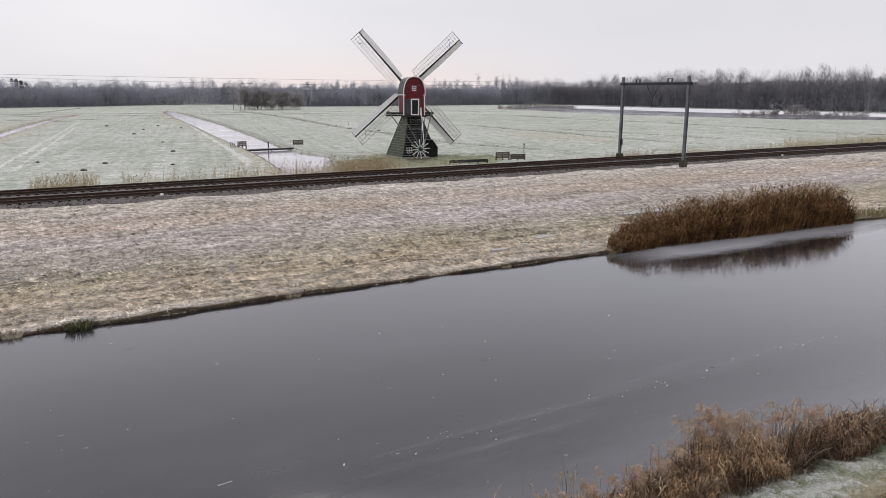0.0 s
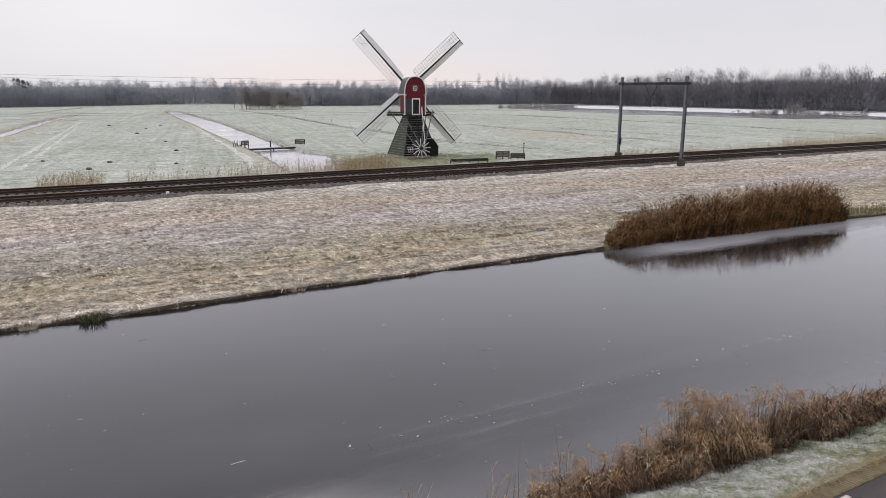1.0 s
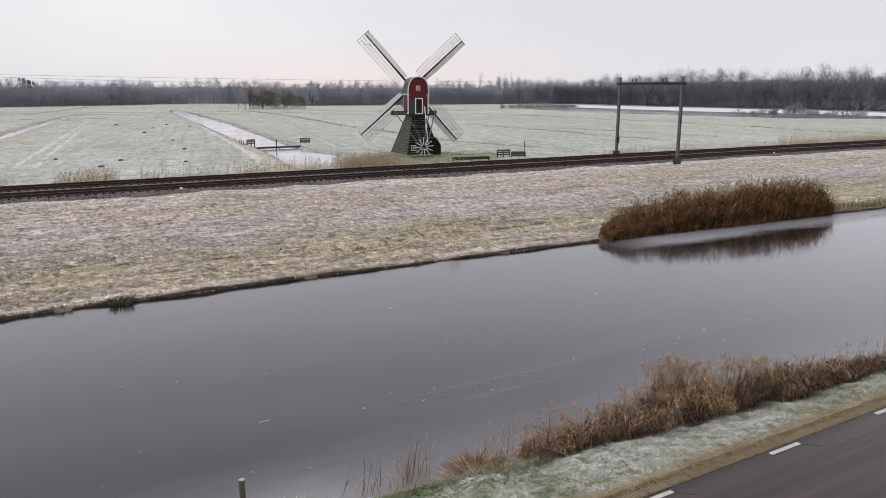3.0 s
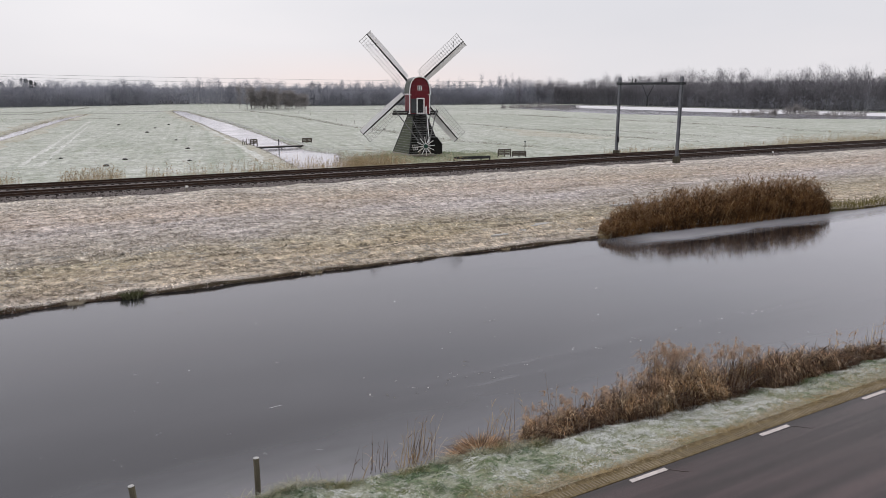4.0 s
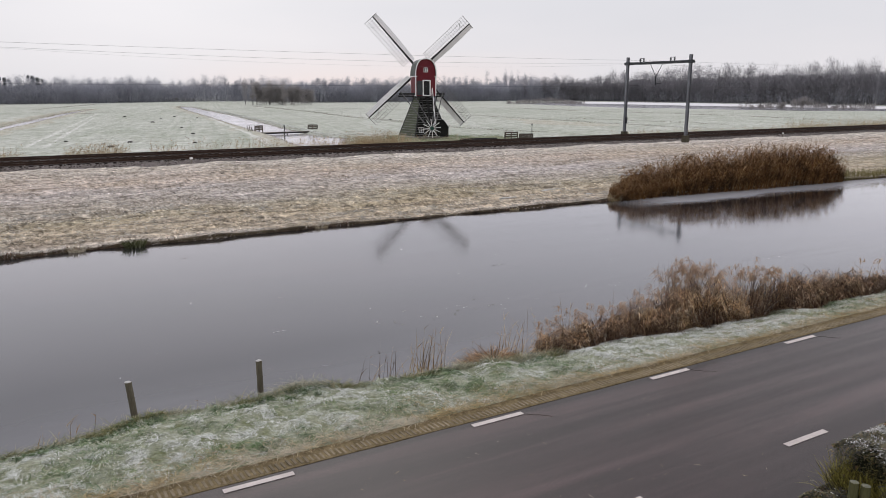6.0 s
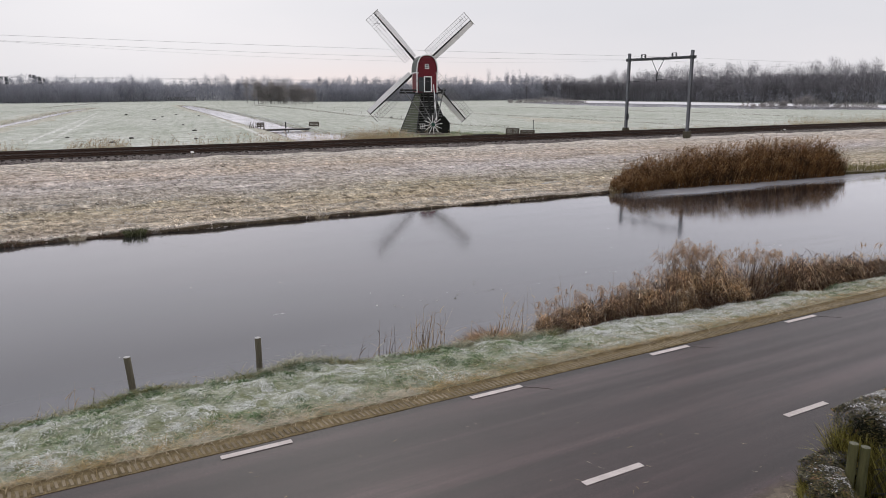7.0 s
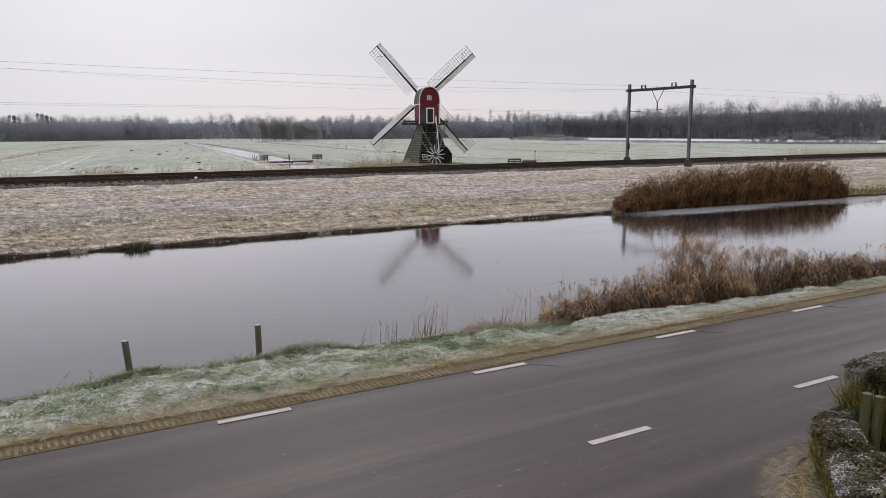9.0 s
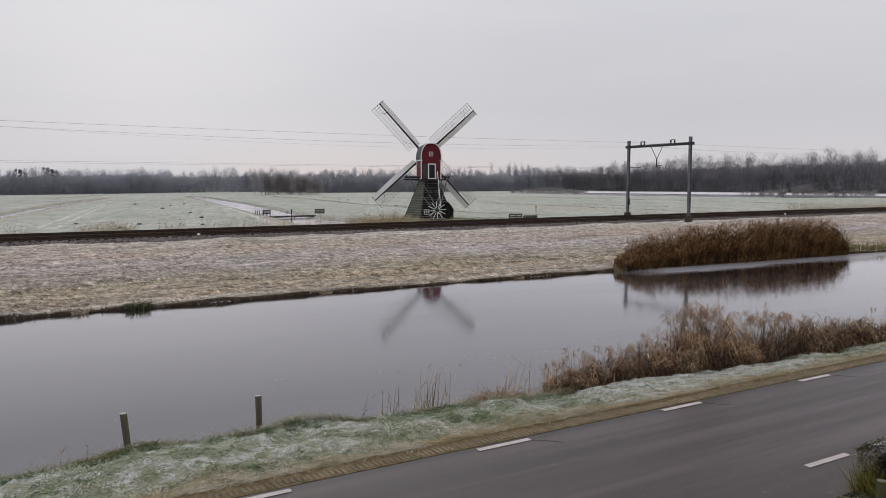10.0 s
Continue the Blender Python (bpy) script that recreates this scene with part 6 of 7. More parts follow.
# broad green weeds at the water's edge
nc = 420
kx = rng.uniform(-6.5, 4.2, nc)
kx = kx[lattice_noise(kx, kx * 0, 0.8, 86) > rng.uniform(-0.6, 0.5, nc)]
nc = len(kx)
ky = near_edge(kx) + rng.uniform(-0.5, 0.05, nc)
m_ = 12
n = nc * m_
x, y = np.repeat(kx, m_) + rng.normal(0, 0.06, n), np.repeat(ky, m_) + rng.normal(0, 0.05, n)
ang = rng.uniform(0, 2 * np.pi, n)
soup.ribbons(np.stack([x, y, ground_z(x, y) + 0.01], 1), np.stack([np.cos(ang), np.sin(ang), rng.uniform(0.4, 1.6, n)], 1), rng.uniform(0.06, 0.15, n), rng.uniform(0.025, 0.05, n), rng.uniform(0.5, 1.2, n), 6, 2, rng)
M_WEED = blade_mat("dark_green_weed_leaf", [(0.0, (0.03, 0.06, 0.015)), (0.7, (0.09, 0.15, 0.045)), (1.0, (0.36, 0.42, 0.32))], 0.1, 0.6, 0.2, 1.2)
# pale dead straw mixed through the roadside half
n = 5500
x = -9.5 + 28 * rng.random(n) ** 1.2
y = 0.55 + 0.75 * rng.random(n) ** 1.4 * (1 + 0.5 * lattice_noise(x, x * 0, 1.1, 87))
ang = rng.uniform(0, 2 * np.pi, n)
soup.ribbons(np.stack([x, y, ground_z(x, np.maximum(y, 0.56)) + 0.02], 1), np.stack([np.cos(ang), np.sin(ang) * 0.7, rng.uniform(0.05, 0.7, n)], 1), rng.uniform(0.08, 0.22, n), rng.uniform(0.008, 0.014, n), rng.uniform(0.2, 0.9, n), 2, 2, rng)
# golden straw along the tiles
n = 11000
x = -10 + 32 * rng.random(n) ** 1.2
y = 0.5 + np.abs(rng.normal(0, 0.2, n)) * (1 + 0.8 * lattice_noise(x, x * 0, 1.3, 76))
ang = rng.uniform(0, 2 * np.pi, n)
soup.ribbons(np.stack([x, y, ground_z(x, np.maximum(y, 0.56)) + 0.015], 1), np.stack([np.cos(ang), np.sin(ang) * 0.7, rng.uniform(0.02, 0.5, n)], 1), rng.uniform(0.08, 0.24, n), rng.uniform(0.008, 0.016, n), rng.uniform(0.1, 0.6, n), 5, 2, rng)
M_GOLD = blade_mat("golden_straw", [(0.0, (0.22, 0.15, 0.06)), (0.6, (0.46, 0.34, 0.16)), (1.0, (0.68, 0.56, 0.36))], 0.35, 0.8, 0.2, 0.6)
# longer tufts on the lip above the ice
n = 15000
x = rng.uniform(-9, 4.2, n)
keep = lattice_noise(x, x * 0, 0.6, 73) > rng.uniform(-0.9, 0.7, n)
x = x[keep]
n = len(x)
y = near_edge(x) + rng.uniform(-0.16, 0.2, n)
ang = rng.uniform(0, 2 * np.pi, n)
way = np.stack([np.cos(ang) * 0.7, np.sin(ang) * 0.7 + 0.3, np.ones(n)], 1)
soup.ribbons(np.stack([x, y, ground_z(x, y) - 0.02], 1), way, rng.uniform(0.16, 0.46, n) * (1 + 0.55 * lattice_noise(x, x * 0, 0.4, 77)), np.full(n, 0.012), rng.uniform(0.4, 1.2, n), 3, 3, rng)
M_RIMEGRASS = blade_mat("hoar_white_grass", [(0.0, (0.42, 0.45, 0.37)), (0.5, (0.74, 0.755, 0.72)), (1.0, (0.87, 0.875, 0.87))], 0.3, 0.8, 0.2, 1.0)
M_LIPGRASS = blade_mat("sere_bank_grass", [(0.0, (0.06, 0.085, 0.02)), (0.5, (0.19, 0.19, 0.07)), (1.0, (0.46, 0.40, 0.25))], 0.25, 0.8, 0.25, 0.7)
tagged(soup.make("verge_grass", [M_GRASS, M_GREENGRASS, M_STRAWGRASS, M_LIPGRASS, M_RIMEGRASS, M_GOLD, M_WEED]), "short green verge grass white with hoar frost", "grass", kind="stuff")

soup = Soup()
nc = 44000
kx = -12 + 125 * rng.random(nc) ** 1.35
ky = np.maximum(np.interp(rng.random(nc), [0, 0.6, 1.0], [22.4, 34, 48.2]), far_edge(kx) + 0.1)
size = rng.uniform(0.5, 1.25, nc) * (1 + 0.35 * lattice_noise(kx, ky, 3.0, 74))
for d_ in RUTS:
    size = np.where(seg_dist(kx, ky, d_[0], d_[1]) < d_[2] + 0.1, 0.3, size)
m_ = 6
x = np.repeat(kx, m_) + rng.normal(0, 0.09, nc * m_)
y = np.repeat(ky, m_) + rng.normal(0, 0.07, nc * m_)
sz = np.repeat(size, m_)
n = nc * m_
ang = np.repeat(rng.normal(2.6, 0.7, nc), m_) + rng.normal(0, 0.8, n)
way = np.stack([np.cos(ang), np.sin(ang), rng.uniform(0.25, 1.3, n)], 1)
far_ = (y > 31) | (x > 36)
ln, wd_, dr = sz * rng.uniform(0.12, 0.27, n), sz * rng.uniform(0.03, 0.065, n), rng.uniform(0.3, 1.0, n)
for sel, sg in ((far_, 1), (~far_, 2)):
    soup.ribbons(np.stack([x, y, ground_z(x, y) - 0.01], 1)[sel], way[sel], ln[sel], wd_[sel] * (1.25 if sg == 1 else 1), dr[sel], 0, sg, rng)
# dark low ribbons in rows, standing in for the dark gaps between tussocks
nk = 1500
kx = -11 + 110 * rng.random(nk) ** 1.3
ky = far_edge(kx) + 1.0 + (46.5 - far_edge(kx)) * rng.random(nk) ** 1.5
ln_ = rng.uniform(0.4, 1.6, nk)
m_ = 14
n = nk * m_
x = np.repeat(kx, m_) + np.repeat(ln_, m_) * rng.uniform(-1, 1, n)
y = np.repeat(ky, m_) + 0.12 * np.sin(1.5 * x) + rng.normal(0, 0.05, n)
ok = (y > far_edge(x) + 0.5) & (y < 48)
x, y = x[ok], y[ok]
n = len(x)
way = np.stack([rng.choice([-1.0, 1.0], n), rng.normal(0, 0.35, n), rng.uniform(0.1, 0.6, n)], 1)
soup.ribbons(np.stack([x, y, ground_z(x, y) + 0.02], 1), way, rng.uniform(0.12, 0.30, n), rng.uniform(0.025, 0.05, n), rng.uniform(0.2, 0.7, n), 3, 2, rng)
M_STRAND = blade_mat("dark_gap_grass", [(0.0, (0.075, 0.06, 0.035)), (0.6, (0.17, 0.135, 0.085)), (1.0, (0.34, 0.29, 0.21))], 0.2, 0.85, 0.2, 0.5)
# dry fringe hanging over the bank
M_FRINGE = blade_mat("rimed_bank_fringe", [(0.0, (0.12, 0.09, 0.05)), (0.5, (0.42, 0.35, 0.25)), (1.0, (0.66, 0.60, 0.55))], 0.5, 0.85, 0.2, 0.4)
n = 16000
x = -12 + 90 * rng.random(n) ** 1.5
y = far_edge(x) + rng.uniform(-0.05, 0.35, n)
y = y + 0.06
way = np.stack([rng.normal(0, 0.6, n), rng.normal(-0.1, 0.5, n), rng.uniform(0.2, 1.0, n)], 1)
soup.ribbons(np.stack([x, y, ground_z(x, y)], 1), way, rng.uniform(0.06, 0.17, n), np.full(n, 0.026), rng.uniform(0.6, 1.3, n), 1, 3, rng)
# dark roots and dead sedge on the peat face
n = 5000
x = -12 + 90 * rng.random(n) ** 1.5
y = far_edge(x) + rng.uniform(-0.04, 0.07, n)
way = np.stack([rng.normal(0, 0.5, n), rng.normal(-0.7, 0.3, n), rng.uniform(-0.6, 0.5, n)], 1)
soup.ribbons(np.stack([x, y, np.maximum(ground_z(x, y), WATER_Z) + rng.uniform(0.0, 0.1, n)], 1), way, rng.uniform(0.06, 0.16, n) * (1 + 0.7 * lattice_noise(x, x * 0, 1.5, 78)), np.full(n, 0.03), rng.uniform(0.4, 1.0, n), 2, 2, rng)
tagged(soup.make("rough_grass", [M_FIELDGRASS, M_FRINGE, M_DARKREED, M_STRAND]), "rough withered grass white with hoar frost", "grass", kind="stuff")

# puddles of white ice in the field
for k, (x, y, a_, b_) in enumerate(((23.1, 27.4, 1.1, 0.35), (24.1, 25.1, 0.5, 0.28), (20.8, 26.4, 0.9, 0.22), (34.1, 30.1, 2.6, 0.3), (18.5, 25.5, 0.6, 0.15))):
    bm = bmesh.new()
    ring = [(x + a_ * math.cos(t) * (1 + 0.3 * noise.noise(Vector((math.cos(t) * 2, math.sin(t) * 2, k)))), y + b_ * math.sin(t) * (1 + 0.3 * noise.noise(Vector((math.cos(t) * 2, k, math.sin(t) * 2))))) for t in np.linspace(0, 2 * math.pi, 25)[:-1]]
    zz = float(ground_z(np.array([x]), np.array([y]))[0]) + 0.055
    loft(bm, [[(px_, py_, zz - 0.12) for px_, py_ in ring], [(px_, py_, zz) for px_, py_ in ring]])
    bm.faces.new([bm.verts.new((px_, py_, zz)) for px_, py_ in ring])
    bmesh.ops.remove_doubles(bm, verts=bm.verts, dist=1e-4)
    tagged(part("ice_puddle", bm, M_SNOWPATCH), "flat white frozen puddle in the rough grass", "puddle", "ice puddles")

# pasture tussocks
soup = Soup()
n = 90000
rr, aa = 64 + 200 * rng.random(n) ** 1.6, np.radians(rng.uniform(-4, 62, n))
x, y = -5 + rr * np.sin(aa), -6 + rr * np.cos(aa)
ok = (y > 60) & (np.minimum(poly_dist(x, y, POND), poly_dist(x, y, LEFT_DITCH)) > 0.4)
x, y, rr = x[ok], y[ok], rr[ok]
n = len(x)
soup.ribbons(np.stack([x, y, ground_z(x, y) - 0.02], 1), np.stack([rng.normal(0, 0.7, n), rng.normal(0, 0.7, n), np.ones(n)], 1), rng.uniform(0.06, 0.17, n) * (rr / 100) ** 0.4, rng.uniform(0.06, 0.16, n) * rr / 90, rng.uniform(0.2, 0.8, n), 0, 1, rng)
M_PASTURE = blade_mat("rimed_pasture_grass", [(0.0, (0.22, 0.26, 0.16)), (0.4, (0.48, 0.50, 0.43)), (1.0, (0.755, 0.76, 0.745))], 0.3, 0.9, 0.15, 0.06)
tagged(soup.make("pasture_grass", [M_PASTURE]), "short pasture grass grey-green with frost", "grass", kind="stuff")

# straws and rime flecks frozen into the canal ice
soup = Soup()
n = 90
x, y = rng.uniform(2, 23, n), 8.2 + rng.normal(0, 0.25, n)
x, y = np.concatenate([x, rng.uniform(-5, 20, 26)]), np.concatenate([y, rng.uniform(5.5, 20, 26)])
n = len(x)
ang = rng.normal(0.1, 0.7, n)
soup.ribbons(np.stack([x, y, np.full(n, WATER_Z + 0.004)], 1), np.stack([np.cos(ang), np.sin(ang), np.zeros(n)], 1), rng.uniform(0.03, 0.16, n), rng.uniform(0.02, 0.07, n), np.zeros(n), 0, 1, rng)
for x0, y0, l0 in ((-0.6, 9.0, 0.42), (-1.1, 19.3, 0.5), (4.9, 8.7, 0.3), (9, 12.5, 0.3)):
    soup.ribbons(np.array([[x0, y0, WATER_Z + 0.006]]), np.array([[1.0, 0.12, 0.0]]), np.array([l0]), np.array([0.03]), np.array([0.02]), 0, 3, rng)
tagged(soup.make("ice_flecks", [M_RIMELEAF]), "white rime flecks and straws frozen into the ice", "ice flecks", kind="stuff")

# ditch-side sedge in the polder
soup = Soup()
for a_, b_, w_ in DITCHES:
    L = math.hypot(b_[0] - a_[0], b_[1] - a_[1])
    k = int(L * 60)
    f = rng.random(k)
    x = a_[0] + (b_[0] - a_[0]) * f + rng.normal(0, 0.45, k)
    y = a_[1] + (b_[1] - a_[1]) * f + rng.normal(0, 0.25, k)
    soup.ribbons(np.stack([x, y, ground_z(x, y)], 1), np.stack([rng.normal(0, 0.5, k), rng.normal(0, 0.5, k), np.ones(k)], 1), rng.uniform(0.14, 0.45, k), np.full(k, 0.13), rng.uniform(0.2, 0.8, k), 0, 1, rng)
    # rimed tussocks on the shoulder behind
    x, y = x + rng.normal(0.3, 0.3, k), y + rng.uniform(0.7, 1.5, k)
    soup.ribbons(np.stack([x, y, ground_z(x, y)], 1)[::2], np.stack([rng.normal(0, 0.6, k), rng.normal(0, 0.6, k), np.ones(k)], 1)[::2], rng.uniform(0.10, 0.26, k)[::2], np.full(k, 0.12)[::2], rng.uniform(0.2, 0.8, k)[::2], 3, 1, rng)
for pts, k, hmax in ((POND, 5200, 0.35), (LEFT_DITCH, 1800, 0.35)):
    for i in range(len(pts)):
        a_, b_ = pts[i], pts[(i + 1) % len(pts)]
        L = math.hypot(b_[0] - a_[0], b_[1] - a_[1])
        m_ = int(L * 18)
        f = rng.random(m_)
        x = a_[0] + (b_[0] - a_[0]) * f + rng.normal(0, 0.35, m_)
        y = a_[1] + (b_[1] - a_[1]) * f + rng.normal(0, 0.35, m_)
        ok = y > 65
        x, y = x[ok], y[ok]
        m_ = len(x)
        soup.ribbons(np.stack([x, y, np.maximum(ground_z(x, y), DITCH_Z)], 1), np.stack([rng.normal(0, 0.6, m_), rng.normal(0, 0.6, m_), np.ones(m_)], 1), rng.uniform(0.12, hmax, m_), np.full(m_, 0.06), rng.uniform(0.2, 0.8, m_), 0, 2, rng)
# frosted hummocks on the ditch's far shoulder
for a_, b_ in (((31.2, 92), (33, 87)), ((33, 87), (38.5, 85.5)), ((31.2, 92), (33.6, 111)), ((33.6, 111), (38.6, 150)), ((38.6, 150), (46.6, 223))):
    m_ = int(60 * math.hypot(b_[0] - a_[0], b_[1] - a_[1]))
    f = rng.random(m_)
    off = rng.uniform(0.1, 1.3, m_)
    x = a_[0] + (b_[0] - a_[0]) * f + off * 0.9
    y = a_[1] + (b_[1] - a_[1]) * f + off * 0.35
    soup.ribbons(np.stack([x, y, ground_z(x, y)], 1), np.stack([rng.normal(0, 0.6, m_), rng.normal(0, 0.6, m_), np.ones(m_)], 1), rng.uniform(0.14, 0.38, m_), np.full(m_, 0.09), rng.uniform(0.2, 0.8, m_), 3, 2, rng)
n = 5000
ang, rr = rng.uniform(0, 2 * np.pi, n), rng.uniform(2.5, 10, n)
x, y = MILL[0] + rr * np.cos(ang) * 1.5, MILL[1] + rr * np.sin(ang) * 0.8
ok = (y > 60) & (poly_dist(x, y, POND) > 0)
x, y = x[ok], y[ok]
n = len(x)
soup.ribbons(np.stack([x, y, ground_z(x, y)], 1), np.stack([rng.normal(0, 0.6, n), rng.normal(0, 0.6, n), np.ones(n)], 1), rng.uniform(0.1, 0.35, n), np.full(n, 0.05), rng.uniform(0.2, 0.8, n), 1, 2, rng)
M_SEDGE = blade_mat("dark_ditch_sedge", [(0.0, (0.07, 0.06, 0.03)), (0.6, (0.20, 0.17, 0.10)), (1.0, (0.40, 0.36, 0.26))], 0.4, 0.85, 0.2, 0.3)
tagged(soup.make("ditch_sedge", [M_SEDGE, M_GREENGRASS, M_FRINGE, M_RIMEGRASS]), "dark sedge and grass lining the frozen ditches", "sedge", kind="stuff")


# ---- bare trees ----
def tube(v0, v1, r0, r1, k=4):
    d = v1 - v0
    d = d / (np.linalg.norm(d) + 1e-9)
    s = np.cross(d, (0.3, 0.9, 0.2))
    s /= np.linalg.norm(s) + 1e-9
    t = np.cross(d, s)
    ang = np.linspace(0, 2 * np.pi, k + 1)[:-1]
    ring = np.cos(ang)[:, None] * s + np.sin(ang)[:, None] * t
    verts = np.concatenate([v0 + ring * r0, v1 + ring * r1])
    i = np.arange(k)
    j = (i + 1) % k
    tris = np.concatenate([np.stack([i, j, j + k], 1), np.stack([i, j + k, i + k], 1)])
    return verts, tris


def tree_template(rng, height, spread, clear, limbs, twigs, multi=1):
    """Trunk, limbs and twigs of a bare tree, foot at the origin."""
    trunk, crown = Soup(), Soup()
    for s in range(multi):
        top = np.array([rng.normal(0, 0.05 * height + 0.25 * (multi > 1) * height * 0.6), rng.normal(0, 0.05 * height + 0.25 * (multi > 1) * height * 0.6), height * rng.uniform(0.85, 1.0)])
        foot = np.array([rng.normal(0, 0.12) * (multi > 1), rng.normal(0, 0.12) * (multi > 1), -0.2])
        mid = foot + (top - foot) * 0.5 + np.array([rng.normal(0, 0.03 * height), rng.normal(0, 0.03 * height), 0])
        r = 0.017 * height / math.sqrt(multi)
        trunk.add(*tube(foot, mid, r, r * 0.62, 6))
        trunk.add(*tube(mid, top, r * 0.62, r * 0.12, 5))
        for k in range(limbs // multi):
            f = clear + (1 - clear) * (k + rng.random()) / (limbs / multi)
            p0 = foot + (mid - foot) * f * 2 if f < 0.5 else mid + (top - mid) * (f * 2 - 1)
            ang = rng.uniform(0, 2 * np.pi)
            ln = spread * (1.05 - 0.75 * f) * rng.uniform(0.6, 1.1)
            p1 = p0 + np.array([math.cos(ang) * ln, math.sin(ang) * ln, ln * rng.uniform(0.5, 1.3)])
            crown.add(*tube(p0, p1, r * 0.3 * (1.2 - f), r * 0.08, 4))
            for q in range(3):
                g = rng.uniform(0.3, 0.95)
                p2 = p0 + (p1 - p0) * g
                a2 = ang + rng.normal(0, 0.9)
                l2 = ln * rng.uniform(0.3, 0.6)
                p3 = p2 + np.array([math.cos(a2) * l2, math.sin(a2) * l2, l2 * rng.uniform(0.4, 1.6)])
                crown.add(*tube(p2, p3, r * 0.12, r * 0.04, 3))
                base = p2 + (p3 - p2) * rng.uniform(0.1, 1.0, (twigs, 1))
                w = np.stack([rng.normal(math.cos(a2) * 0.5, 0.6, twigs), rng.normal(math.sin(a2) * 0.5, 0.6, twigs), rng.uniform(0.3, 1.5, twigs)], 1)
                crown.ribbons(base, w, rng.uniform(0.5, 1.4, twigs) * height / 11, np.full(twigs, 0.05), np.zeros(twigs), 0, 1, rng)
    return [(np.concatenate(s.v), np.concatenate(s.t)) for s in (trunk, crown)]


rng = np.random.default_rng(33)
SCRUB = [tree_template(rng, 5.0, 2.1, 0.04, 9, 14, 3) for _ in range(4)]


def plant(soup, tmpl, x, y, h, ref, rng):
    s = h / ref
    a_ = rng.uniform(0, 2 * np.pi)
    c_, s_ = math.cos(a_), math.sin(a_)
    R = np.array([[c_, -s_, 0], [s_, c_, 0], [0, 0, 1]])
    for v_, t_ in tmpl:
        soup.add((v_ @ R.T) * np.array([s * rng.uniform(0.9, 1.15), s * rng.uniform(0.9, 1.15), s]) + np.array([x, y, POLDER_Z - 0.05]), t_)


BELT = [(-130, 330), (-36, 345), (-7, 358), (26.5, 373), (63, 399), (100, 409), (125, 346), (171, 348), (235, 357), (291, 348), (301, 308), (305, 268), (307, 235), (309, 205), (313, 187), (320, 169), (330, 125), (345, 40)]
BELT_H = [10.0, 10.2, 10.9, 11.8, 12.2, 12.8, 11.8, 12.2, 12.7, 14.1, 16.2, 17.5, 17.3, 19.5, 19.7, 20.2, 20.2, 20.2]
bl = [0.0]
for p0, p1 in zip(BELT, BELT[1:]):
    bl.append(bl[-1] + math.hypot(p1[0] - p0[0], p1[1] - p0[1]))


def belt(s):
    return np.interp(s, bl, [p_[0] for p_ in BELT]), np.interp(s, bl, [p_[1] for p_ in BELT]), np.interp(s, bl, BELT_H)


def behind(x, y, off):
    """A point set back from the wood's edge, away from the road."""
    r = np.hypot(x + 5, y + 8)
    return x + (x + 5) * off / r, y + (y + 8) * off / r


def crown_twigs(soup, x, y, h, wide, k, rng, mat=0, low=0.16, fat=1.0):
    """The twiggy crown of one bare tree: several rounded clumps of fine upswept twigs."""
    m = 7
    cz = h * rng.uniform(low + 0.14, 0.86, m)
    ca = rng.uniform(0, 2 * np.pi, m)
    cr = wide * rng.uniform(0.1, 0.62, m) * np.clip(1.25 - cz / h, 0.25, 1)
    pick = rng.integers(0, m, k)
    d_ = rng.normal(0, 1, (k, 3))
    d_ *= (rng.random(k) ** 0.45 / np.linalg.norm(d_, axis=1))[:, None]
    size_ = np.stack([wide * 0.52 * np.ones(k), wide * 0.52 * np.ones(k), 0.17 * h * np.ones(k)], 1)
    q = d_ * size_ + np.stack([x + cr[pick] * np.cos(ca[pick]), y + cr[pick] * np.sin(ca[pick]), POLDER_Z + cz[pick]], 1)
    out = np.stack([d_[:, 0] + rng.normal(0, 0.35, k), d_[:, 1] + rng.normal(0, 0.35, k), rng.uniform(-0.1, 1.1, k)], 1)
    soup.ribbons(q, out, rng.uniform(0.035, 0.075, k) * h, rng.uniform(0.05, 0.12, k) * fat, np.zeros(k), mat, 1, rng)


wood = Soup()
under = Soup()
total = bl[-1]
